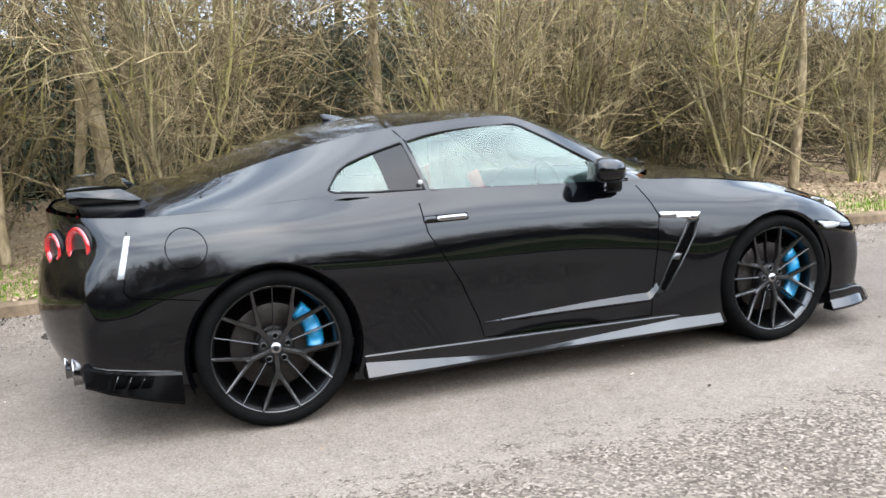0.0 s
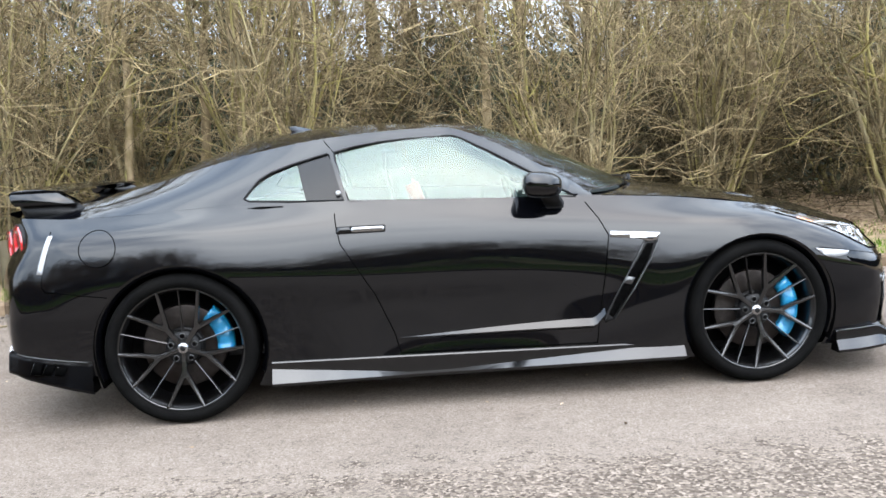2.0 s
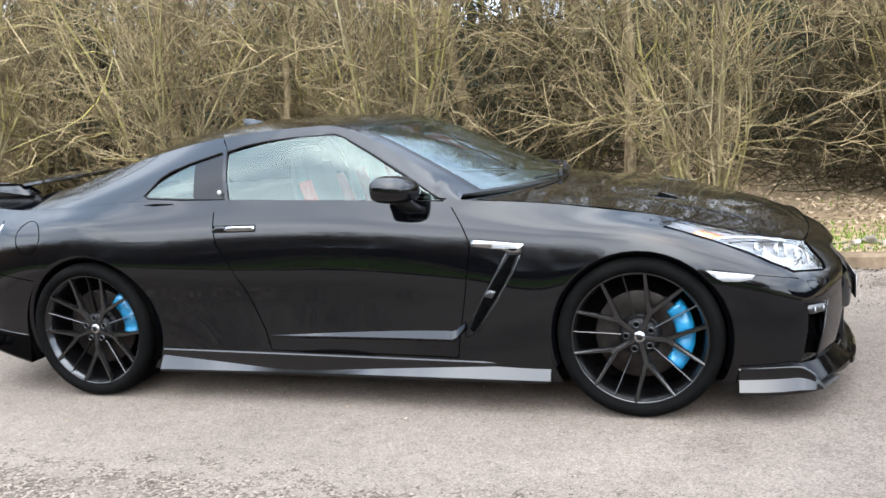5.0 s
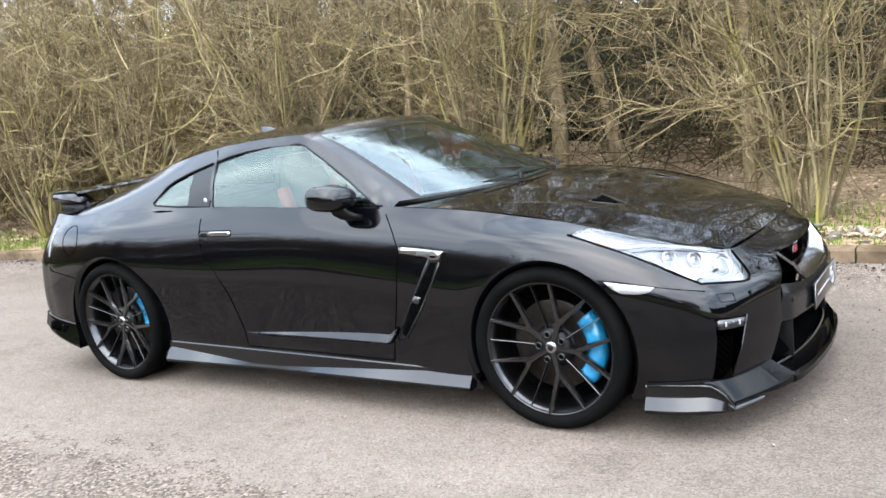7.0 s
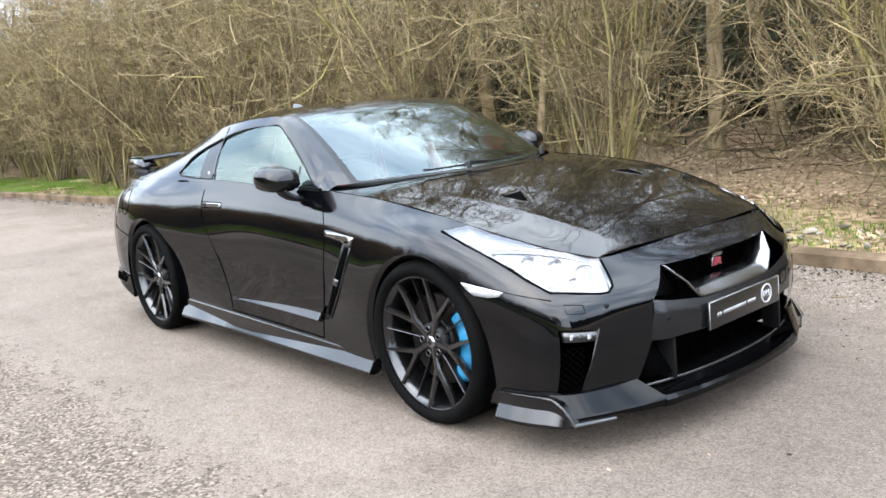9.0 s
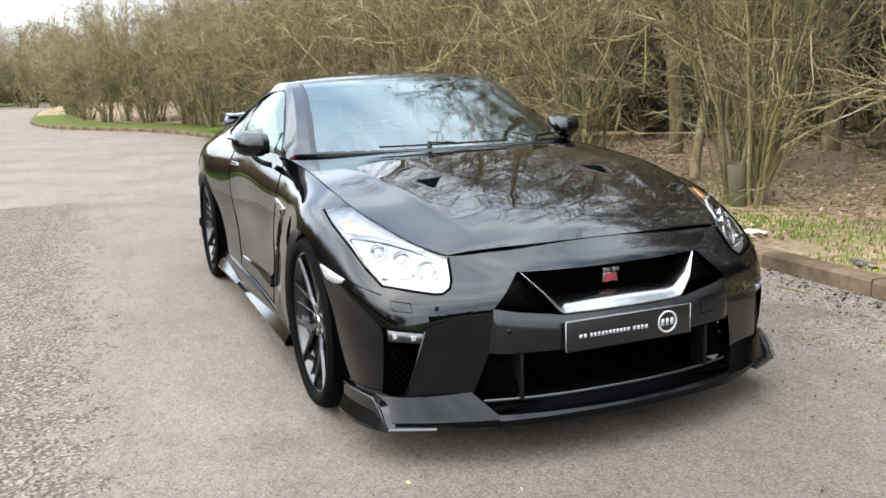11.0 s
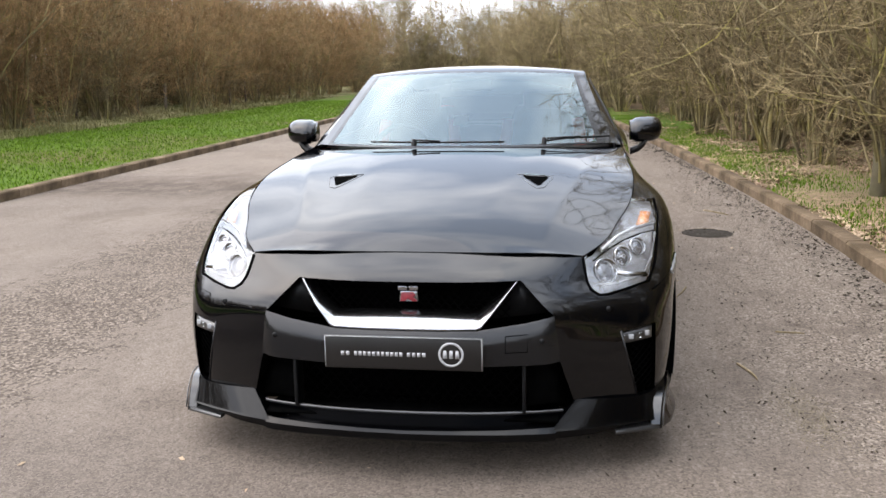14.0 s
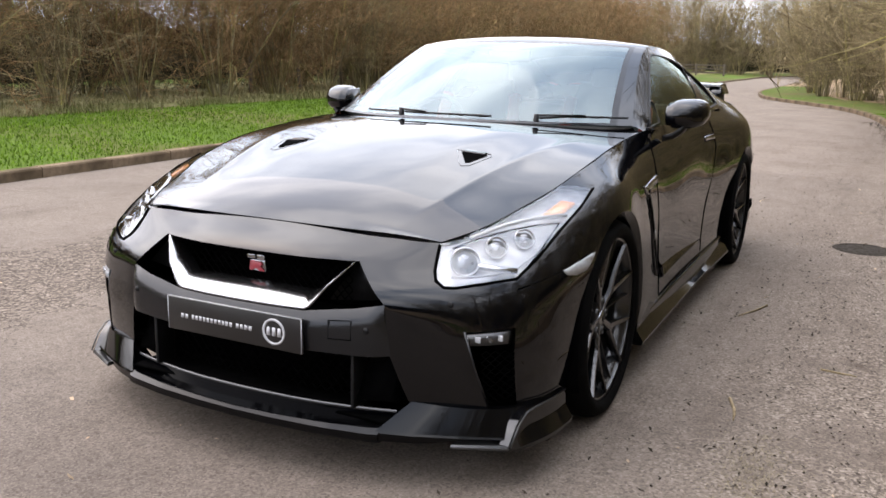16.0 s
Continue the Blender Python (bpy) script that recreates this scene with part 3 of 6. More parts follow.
QUARTER_SEAM = [(-1.70, .618), (-1.98, .655), (-2.0, .68), (-1.965, .92), (-1.955, 1.02)]
score(shell, QUARTER_SEAM, "xz", closed=False, only=lambda c: c.x < -1.5 and c.y > .5)
score(shell, [(-1.39, .12), (-1.39, 1.05)], "xz", closed=False, only=lambda c: c.y > .6)


def below(seam, c):
    return c.z < np.interp(c.x, [p[0] for p in seam], [p[1] for p in seam])


BUMPER_TEST = [(1.2, .0), (1.2, .668), (1.70, .655), (1.78, .642), (2.03, .598), (2.03, 1.2), (2.6, 1.2), (2.6, 0)]
front_bumper = take(shell, lambda c: inside(BUMPER_TEST, c.x, c.z) and (c.x > 1.39) or (c.x > 1.95 and c.y < .66))
wing_bm = take(shell, lambda c: c.x > .4)
REAR_TEST = [(-2.6, 0), (-1.39, 0), (-1.39, .60), (-1.70, .618), (-1.98, .655), (-2.0, .68), (-1.965, .92), (-1.955, 1.2), (-2.6, 1.2)]
rear_bumper = take(shell, lambda c: inside(REAR_TEST, c.x, c.z))
quarter_bm = shell
for name, bm, lab in (("door", door_bm, "gloss black door panel"), ("front_wing", wing_bm, "gloss black flared front wing"), ("rear_quarter", quarter_bm, "gloss black rear haunch")):
    r, l = mirrored(bm)
    PANEL_R = part(name, r, M_PAINT, car, lab)
    PANEL_L = part(name, l, M_PAINT, car, lab)
    if name == "door":
        DOORS = (PANEL_R, PANEL_L)
nose = part("front_bumper", mirrored(front_bumper, both=True), M_PAINT, car, "gloss black front bumper with V-shaped grille")
part("bumper_bar", mirrored(satin_bm, both=True), M_BAR, car, "dark satin bar below the grille")
tail = part("rear_bumper", mirrored(rear_bumper, both=True), M_PAINT, car, "gloss black rear bumper")

# bonnet: a crowned sheet from the windscreen foot to the nose seam, with two long creases
HOOD_C = [(.60, 1.0), (.97, .992), (1.2, .965), (1.5, .917), (1.75, .865), (1.95, .812), (2.06, .770), (2.13, .734)]
SIDE_F = LINES[5][10:17]
HOOD_EDGE = hermite(chord(SIDE_F), SIDE_F, np.linspace(0, chord(SIDE_F)[-1], 600))


def hood_z(x, w):
    zc = float(hermite([p[0] for p in HOOD_C], [[p[1]] for p in HOOD_C], np.array([x]))[0, 0])
    wf = float(np.interp(x, HOOD_EDGE[:, 0], HOOD_EDGE[:, 1]))
    zf = float(np.interp(x, HOOD_EDGE[:, 0], HOOD_EDGE[:, 2]))
    s = min(w / wf, 1.0)
    z = zc + (zf - zc) * s ** 2.1
    ramp = math.prod(t * t * (3 - 2 * t) for t in (min(1, max(0, (x - .98) / .5)), min(1, max(0, (2.13 - x) / .4))))
    ridge = .425 + .195 * (2.1 - x) + .02 * (2.1 - x) ** 2
    z += ramp * (.0072 * math.exp(-math.sqrt(((w - ridge) / .035) ** 2 + .06)) - .002 * math.exp(-((w - ridge + .17) / .08) ** 2))
    dome = .30 + .02 * (2.1 - x) ** 2
    z += ramp * .003 * math.exp(-((w - dome) / .08) ** 2)
    return z


g = []
NX, NW = 100, 96
side_rows = hermite(chord(SIDE_F), SIDE_F, np.linspace(0, chord(SIDE_F)[-1], NX))
for i, sr in enumerate(side_rows):
    f = i / (NX - 1)
    row = []
    for j in range(NW):
        s = j / (NW - 1)
        rear_x = .97 + (.60 - .97) * s ** 2.2
        front_x = 2.128 + (2.07 - 2.128) * s ** 3
        xs = (sr[0] - .60) / (2.07 - .60)
        x = rear_x + (front_x - rear_x) * (xs if s > .999 else f * (1 - s) + xs * s)
        w = s * sr[1] if s > .0 else 0.0
        row.append((x, w, hood_z(x, w) if s < .999 else sr[2]))
    g.append(row)
hood = part("bonnet", mirrored(grid_bm(g), both=True), M_PAINT, car, "gloss black bonnet with two ducts and long creases")

# greenhouse: side sheet from belt to cant rail, roof sheet from rail to centre line
RAIL = [(-2.17, .56, .997), (-1.95, .575, 1.022), (-1.75, .575, 1.058), (-1.5, .565, 1.122), (-1.28, .56, 1.183), (-1.06, .565, 1.236), (-.8, .58, 1.283), (-.5, .595, 1.313), (-.25, .605, 1.325), (-.05, .608, 1.318),
        (.10, .625, 1.262), (.30, .665, 1.158), (.45, .70, 1.073), (.60, .738, .982)]
CREST = [(-2.28, 0, 1.003), (-2.0, 0, 1.035), (-1.76, 0, 1.085), (-1.50, 0, 1.166), (-1.28, 0, 1.247), (-1.05, 0, 1.317), (-.80, 0, 1.354), (-.50, 0, 1.369), (-.20, 0, 1.369), (.12, 0, 1.342),
         (.33, 0, 1.268), (.58, 0, 1.165), (.77, 0, 1.083), (.975, 0, .992)]
BELT = [(-2.14, .68, .985), (-1.95, .745, .975), (-1.78, .78, .975), (-1.5, .805, .985), (-1.25, .807, .997), (-1.02, .801, 1.005), (-.78, .80, 1.001), (-.5, .80, .995), (-.25, .80, .987), (-.05, .80, .98),
        (.13, .80, .974), (.30, .796, .969), (.44, .79, .966), (.60, .785, .962)]
N_U = 170
kr = chord(CREST)
us = np.linspace(0, kr[-1], N_U)
rail, crest, belt = (hermite(kr, np.array(l, float), us) for l in (RAIL, CREST, BELT))
SIDE = np.empty((N_U, 20, 3))
for i in range(N_U):
    for j in range(20):
        s = j / 19
        p = belt[i] * (1 - s) + rail[i] * s
        p[1] += .022 * math.sin(math.pi * min(s, 1)) * (1 if rail[i][2] > 1.05 else .3)
        SIDE[i, j] = p
ROOF = np.empty((N_U, 30, 3))
for i in range(N_U):
    for j in range(30):
        s = j / 29
        e = 1 - (1 - s) ** 2.3
        ROOF[i, j] = (rail[i][0] + (crest[i][0] - rail[i][0]) * e, rail[i][1] * (1 - s), rail[i][2] + (crest[i][2] - rail[i][2]) * e)
k_row = lambda x: int(np.argmin(np.abs(crest[:, 0] - x)))
I_R0, I_R1, I_W0, I_W1 = k_row(-1.74), k_row(-1.08), k_row(.125), k_row(.955)
cabin = grid_bm(SIDE)
DOORGLASS = [(-.585, .988), (-.64, 1.19), (-.647, 1.226), (-.55, 1.25), (-.42, 1.268), (-.20, 1.283), (-.06, 1.283), (-.02, 1.27), (.12, 1.197), (.315, 1.085), (.475, .985), (.52, .958)]
REARGLASS = [(-1.075, 1.028), (-1.06, 1.05), (-1.01, 1.11), (-.955, 1.142), (-.85, 1.178), (-.68, 1.222), (-.668, 1.215), (-.61, .999), (-.85, 1.005), (-1.05, 1.015)]
score(cabin, DOORGLASS, "xz")
glass_bm = take(cabin, lambda c: inside(DOORGLASS, c.x, c.z))
score(cabin, REARGLASS, "xz")
qglass_bm = take(cabin, lambda c: inside(REARGLASS, c.x, c.z))
score(qglass_bm, [(-.775, .95), (-.84, 1.25)], "xz", closed=False)
frit_bm = take(qglass_bm, lambda c: c.x > np.interp(c.z, [.95, 1.25], [-.775, -.84]))
for v in glass_bm.verts[:] + qglass_bm.verts[:] + frit_bm.verts[:]:
    v.co.y -= .005
for name, bm, mat, lab in (("side_pillar", cabin, M_PAINT, "gloss black roof pillar"), ("door_window", glass_bm, M_GLASS, "reflective side window"),
                           ("quarter_window", qglass_bm, M_GLASS, "small rear side window"), ("quarter_window_border", frit_bm, M_FRIT, "black glass border")):
    for ob in [part(name, b, mat, car, lab) for b in mirrored(bm)]:
        if mat is M_GLASS:
            ob.visible_shadow = False
sheet = lambda i0, i1, j0, j1: grid_bm(ROOF[i0:i1 + 1, j0:j1 + 1])
part("boot_lid", mirrored(sheet(0, I_R0, 0, 29), both=True), M_PAINT, car, "gloss black boot lid")
part("rear_window", mirrored(sheet(I_R0, I_R1, 5, 29), both=True), M_REARGLASS, car, "dark sloping rear window").visible_shadow = False
for b in mirrored(sheet(I_R0, I_R1, 0, 5)):
    part("rear_pillar", b, M_PAINT, car, "gloss black rear pillar")
part("roof", mirrored(sheet(I_R1, I_W0, 0, 29), both=True), M_PAINT, car, "gloss black roof")
for b in mirrored(sheet(I_W0, N_U - 1, 0, 2)):
    part("windscreen_pillar", b, M_PAINT, car, "gloss black windscreen pillar")
part("windscreen", mirrored(sheet(I_W0 + 2, I_W1, 3, 29), both=True), M_SCREEN, car, "raked windscreen reflecting the sky").visible_shadow = False
part("windscreen_border", mirrored(sheet(I_W1, N_U - 1, 2, 29), both=True), M_FRIT, car, "black windscreen border")
part("windscreen_border", mirrored(sheet(I_W0, I_W0 + 2, 2, 29), both=True), M_FRIT, car, "black windscreen border")
for b in mirrored(sheet(I_W0 + 2, I_W1, 2, 3)):
    part("windscreen_border", b, M_FRIT, car, "black windscreen border")


def seam(pts, r=.0028, name="panel_gap", parent=None, both=True, lift=.0004, mat=None):
    """A dark shut line along points (x, half width, z)."""
    for s in ((-1, 1) if both else (-1,)):
        rod(name, [(x, s * (w + lift), z) for x, w, z in pts], r, mat or M_SEAM, parent or car, sides=5)


def flank_line(pts, n=6):
    out = []
    for (x0, z0), (x1, z1) in zip(pts[:-1], pts[1:]):
        for k in range(n):
            x, z = x0 + (x1 - x0) * k / n, z0 + (z1 - z0) * k / n
            out.append((x, surface_y(x, z), z))
    out.append((pts[-1][0], surface_y(*pts[-1]), pts[-1][1]))
    a = np.array(out)
    for _ in range(3):
        a[1:-1, 1] = (a[:-2, 1] + 2 * a[1:-1, 1] + a[2:, 1]) / 4
    return a.tolist()


seam(flank_line(DOOR[1:8]))
seam(flank_line(DOOR[7:13]))
seam(flank_line(WING_SEAM))
seam(flank_line(QUARTER_SEAM[:-1]), both=True)
seam([tuple(p) for p in hermite(chord(SIDE_F), SIDE_F, np.linspace(.05, chord(SIDE_F)[-1], 60))], r=.002, lift=0)
fs = [(2.128 - .058 * s ** 3, s * .578, 0) for s in np.linspace(0, 1, 14)]
seam([(x, w, hood_z(x, w) + .001) for x, w, _ in fs], r=.002, lift=0)
fcap = [(-1.735 + .085 * math.cos(a), .84 + .083 * math.sin(a)) for a in np.linspace(0, 2 * math.pi, 33)]
seam([(x, surface_y(x, z), z) for x, z in fcap], both=False, name="fuel_flap_gap", r=.0022)


def outline_on_side(poly, r, name, mat):
    pts = []
    for (x, z) in poly + poly[:1]:
        d = (SIDE[..., 0] - x) ** 2 + (SIDE[..., 2] - z) ** 2
        i = np.unravel_index(np.argmin(d), d.shape)
        pts.append((x, float(SIDE[i][1]), z))
    seam(pts, r=r, name=name, mat=mat, lift=-.001)


outline_on_side(DOORGLASS, .006, "window_seal", M_PLASTIC)
outline_on_side(REARGLASS, .006, "window_seal", M_PLASTIC)
roof_gap = []
for q in np.linspace(0, 1, 8):
    x, z = -.647 - .05 * q, 1.228 + .062 * q
    d = (SIDE[..., 0] - x) ** 2 + (SIDE[..., 2] - z) ** 2
    roof_gap.append((x, float(SIDE[np.unravel_index(np.argmin(d), d.shape)][1]), z))
seam(roof_gap, r=.002, lift=.001)

# floor pan, sill boxes and wheel wells, with their shade in the near-black colour
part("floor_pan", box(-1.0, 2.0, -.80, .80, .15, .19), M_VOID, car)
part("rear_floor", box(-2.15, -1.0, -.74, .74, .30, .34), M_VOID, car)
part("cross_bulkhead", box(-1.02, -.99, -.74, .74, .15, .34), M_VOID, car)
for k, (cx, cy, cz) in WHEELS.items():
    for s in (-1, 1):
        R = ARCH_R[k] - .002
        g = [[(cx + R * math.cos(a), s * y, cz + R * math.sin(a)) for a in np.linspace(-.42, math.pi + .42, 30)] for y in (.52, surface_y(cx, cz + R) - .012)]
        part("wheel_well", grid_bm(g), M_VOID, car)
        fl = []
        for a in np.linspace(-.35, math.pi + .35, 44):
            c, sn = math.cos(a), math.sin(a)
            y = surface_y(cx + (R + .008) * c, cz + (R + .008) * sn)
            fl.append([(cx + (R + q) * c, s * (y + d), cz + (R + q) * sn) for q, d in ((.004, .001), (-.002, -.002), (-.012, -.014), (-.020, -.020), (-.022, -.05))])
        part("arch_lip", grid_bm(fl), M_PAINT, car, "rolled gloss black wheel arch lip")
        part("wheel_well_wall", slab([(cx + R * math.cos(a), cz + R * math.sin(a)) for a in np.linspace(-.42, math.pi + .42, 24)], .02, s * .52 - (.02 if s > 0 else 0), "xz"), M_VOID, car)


# wheels
def build_wheel(name, at, side, width, turned=0.0):
    """Tyre, five Y-shaped spokes with a thin spoke between, disc and blue caliper. side: -1 is the car's right."""
    cx, cy, cz = at
    o = lambda y: y * side
    hw = width / 2
    R = cz
    rim_out = hw - .012
    wheel = part(name, lathe([(.283, o(rim_out - .006)), (.290, o(rim_out)), (.294, o(rim_out - .01)), (.277, o(rim_out - .02)), (.268, o(rim_out - .06)), (.26, o(-hw * .3)), (.27, o(-hw + .03)), (.29, o(-hw + .012))], 56), M_RIM, car, "dark gunmetal alloy wheel")
    tyre = [(.288, o(-hw + .01)), (.302, o(-hw + .001)), (.325, o(-hw - .004)), (.342, o(-hw + .012)), (R - .002, o(-hw + .03)), (R, o(-hw + .05))]
    for q in (-.3, 0, .3):
        tyre += [(R, o(hw * (q - .03))), (R - .007, o(hw * (q - .028))), (R - .007, o(hw * (q + .028))), (R, o(hw * (q + .03)))]
    tyre += [(R, o(hw - .05)), (R - .003, o(hw - .03)), (.344, o(hw - .010)), (.334, o(hw + .001)), (.320, o(hw + .005)), (.305, o(hw + .003)), (.297, o(hw - .004)), (.290, o(hw - .010))]
    part("tyre", lathe(tyre, 64), M_RUBBER, wheel, "black low-profile road tyre")
    part("brake_disc", lathe([(.07, o(.03)), (.075, o(.032)), (.19, o(.032)), (.195, o(.03)), (.195, o(.0)), (.07, o(.0))], 56), M_DISC, wheel, "worn steel brake disc")
    part("hub_bell", lathe([(.0, o(.045)), (.085, o(.045)), (.095, o(.03)), (.095, o(.0))], 40), M_PLASTIC, wheel)
    part("wheel_back", lathe([(.0, o(-.03)), (.262, o(-.03))], 40), M_VOID, wheel)
    face = rim_out - .012

    def spoke(a0, a1, r0, r1, w0, w1, y0, y1, depth, mat, nm):
        """A straight tapering bar from angle a0, radius r0 to angle a1, radius r1."""
        p0, p1 = np.array([r0 * math.cos(a0), r0 * math.sin(a0)]), np.array([r1 * math.cos(a1), r1 * math.sin(a1)])
        t = np.array([-(p1 - p0)[1], (p1 - p0)[0]]) / np.linalg.norm(p1 - p0)
        g = []
        n = 7
        for i in range(n):
            s = i / (n - 1)
            w, y = w0 + (w1 - w0) * s, y0 + (y1 - y0) * s ** 1.4
            c = p0 + (p1 - p0) * s
            ring = []
            for u, d in ((-.5, -.008), (-.34, .003), (0, .0045), (.34, .003), (.5, -.008), (.34, -depth), (-.34, -depth)):
                p = c + t * w * u
                ring.append((p[0], o(y + d), p[1]))
            g.append(ring)
        bm = grid_bm(g, wrap=True)
        bm.verts.ensure_lookup_table()
        bm.faces.new([bm.verts[i] for i in range(7)])
        bm.faces.new([bm.verts[len(bm.verts) - 1 - i] for i in range(7)])
        part(nm, bm, mat, wheel, smooth=False)

    hubc = face - .028
    for k in range(5):
        a = math.radians(-90 + turned + 72 * k)
        spoke(a, a, .026, .140, .026, .034, hubc + .002, hubc + .013, .03, M_SPOKE, "spoke_root")
        for d in (-1, 1):
            spoke(a + d * .045, a + d * math.radians(17), .122, .287, .028, .0175, hubc + .0105, face + .008, .026, M_SPOKE, "spoke")
        b = a + math.radians(36)
        spoke(b, b, .06, .284, .0075, .0065, hubc - .010, face - .006, .02, M_RIM, "thin_spoke")
        bm = lathe([(.0, o(hubc + .0075)), (.009, o(hubc + .0075)), (.0115, o(hubc + .006)), (.0115, o(hubc - .01))], 12)
        bmesh.ops.translate(bm, verts=bm.verts[:], vec=(.057 * math.cos(b), 0, .057 * math.sin(b)))
        part("wheel_nut", bm, M_VOID, wheel)
        bm = lathe([(.0115, o(hubc + .006)), (.012, o(hubc + .009)), (.0145, o(hubc + .008)), (.015, o(hubc))], 16)
        bmesh.ops.translate(bm, verts=bm.verts[:], vec=(.057 * math.cos(b), 0, .057 * math.sin(b)))
        part("nut_seat", bm, M_SATIN, wheel)
    part("hub_plate", lathe([(.0, o(hubc + .004)), (.055, o(hubc + .003)), (.078, o(hubc - .002)), (.085, o(hubc - .03))], 40), M_PLASTIC, wheel)
    part("centre_cap", lathe([(.0, o(hubc + .013)), (.021, o(hubc + .012)), (.0265, o(hubc + .008)), (.0275, o(hubc - .004))], 28), M_CHROME, wheel, "chrome centre cap")
    part("cap_emblem", lathe([(.0, o(hubc + .0145)), (.011, o(hubc + .014)), (.0135, o(hubc + .012))], 20), M_PLASTIC, wheel)
    # caliper to the front of the hub, facing forward
    g = []
    for i in range(19):
        a = math.radians(-42 + 84 * i / 18) if width < .27 else math.radians(-8 + 60 * i / 18)
        bulge = .012 * math.cos(i * math.pi / 3)
        ring = []
        for r, y in ((.150, .034), (.155, .058), (.175, .064 + bulge * .5), (.205, .064 + bulge * .5), (.226, .056), (.232, .03), (.228, -.01), (.150, -.01)):
            ring.append((r * math.cos(a), o(y), r * math.sin(a)))
        g.append(ring)
    bm = grid_bm(g, wrap=True)
    bm.verts.ensure_lookup_table()
    bm.faces.new([bm.verts[i] for i in range(8)])
    bm.faces.new([bm.verts[len(bm.verts) - 1 - i] for i in range(8)])
    part("brake_caliper", bm, M_BLUE, wheel, "bright blue brake caliper")
    wheel.location = (cx, side * cy, cz)
    return wheel


for k, (cx, cy, cz) in WHEELS.items():
    for s in (-1, 1):
        build_wheel("wheel", (cx, cy, cz), s, .285 if k == "rear" else .265, 0.0 if k == "rear" else 13.0)


# ---- car details ----
def both_sides(name, make, mat, parent=None, label="", **kw):
    """make(s) gives a bmesh for the side s (-1: right, 1: left)."""
    return [part(name, make(s), mat, parent or car, label, **kw) for s in (-1, 1)]


def sections(rings, wrap=True, caps=True):
    bm = grid_bm(rings, wrap=wrap)
    if caps and wrap:
        bm.verts.ensure_lookup_table()
        n = len(rings[0])
        bm.faces.new([bm.verts[i] for i in range(n)])
        bm.faces.new([bm.verts[len(bm.verts) - 1 - i] for i in range(n)])
    return bm


def strips(rings, close=True):
    """Rings along a body, smooth lengthways and crisp between neighbouring strips; ends closed."""
    bm = grid_bm(rings, wrap=close)
    bm.verts.ensure_lookup_table()
    n = len(rings[0])
    if close:
        bm.faces.new([bm.verts[i] for i in range(n)])
        bm.faces.new([bm.verts[len(bm.verts) - 1 - i] for i in range(n)])
    bm.verts.index_update()
    for e in bm.edges:
        a, b = e.verts[0].index, e.verts[1].index
        e.smooth = not (a % n == b % n or (close and (max(a, b) < n or min(a, b) >= len(bm.verts) - n)))
    return bm


def on_flank(poly, lift=.003, depth=.012, view_s=1, step=.02):
    """A thin plate with the outline poly (x, z) that follows the flank, slightly proud."""
    bm = bmesh.new()
    bm.faces.new([bm.verts.new((x, 0, z)) for x, z in poly])
    xs, zs = [p[0] for p in poly], [p[1] for p in poly]
    for lo, hi, ax in ((min(xs), max(xs), 0), (min(zs), max(zs), 2)):
        k = lo + step
        while k < hi - 1e-4:
            co, no = [0, 0, 0], [0, 0, 0]
            co[ax], no[ax] = k, 1
            bmesh.ops.bisect_plane(bm, geom=bm.verts[:] + bm.edges[:] + bm.faces[:], dist=1e-5, plane_co=co, plane_no=no)
            k += step
    for v in bm.verts:
        v.co.y = view_s * (surface_y(v.co.x, v.co.z) + lift)
    rim = [e for e in bm.edges if e.is_boundary]
    ext = bmesh.ops.extrude_edge_only(bm, edges=rim)
    for v in ext["geom"]:
        if isinstance(v, bmesh.types.BMVert):
            v.co.y -= view_s * depth
    return bm


# side skirts, front blades and rear valances
def skirt(s):
    rings = []
    for x in np.linspace(-.985, 1.007, 60):
        f = (x + .985) / 1.992
        g = float(np.clip((f - .40) / .60, 0, 1)) ** .9
        r = float(np.clip((.34 - f) / .34, 0, 1)) ** .9
        out = .934 + .014 * max(g, r)
        zt = .262 - .030 * f
        zs = .168 + .058 * g + .060 * r
        rings.append([(x, s * .880, zt), (x, s * .906, zt), (x, s * .909, zt - .006), (x, s * (.912 - .004 * max(g, r)), max(zs, .172)), (x, s * out, .166), (x, s * (out - .002), .152), (x, s * (out - .014), .148), (x, s * .88, .148)])
    return strips(rings)


both_sides("side_skirt", skirt, M_SKIRT, label="dark glossy side skirt")


def blade(s):
    rings = []
    path = np.array([(1.795, .893, .228, .121), (1.88, .889, .232, .123), (1.97, .876, .235, .126), (2.045, .858, .232, .130), (2.085, .850, .208, .132), (2.128, .842, .150, .137)])
    pk = chord(path[:, :2])
    for x, w, zt, zb in hermite(pk, path, np.linspace(0, pk[-1], 18)):
        k = float(np.clip((2.13 - x) / .09, .15, 1))
        rings.append([(x, s * (w - .03), zt), (x, s * (w - .002), zt), (x, s * (w + .002), zt - .005), (x, s * (w + .005), zb + (zt - zb) * .56), (x, s * (w + .030 * k), zb + .014 * k), (x, s * (w + .028 * k), zb), (x, s * (w - .05), zb)])
    return strips(rings)


for s in (-1, 1):
    rod("blade_edge", [(x + .002, s * (w + .004), z) for x, w, z in ((1.80, .893, .229), (1.90, .888, .234), (2.0, .871, .237), (2.045, .859, .233), (2.088, .852, .206), (2.130, .845, .150))], .0028, M_SATIN, car, sides=6)
both_sides("front_corner_blade", blade, M_SKIRT, label="dark glossy corner blade below the bumper")

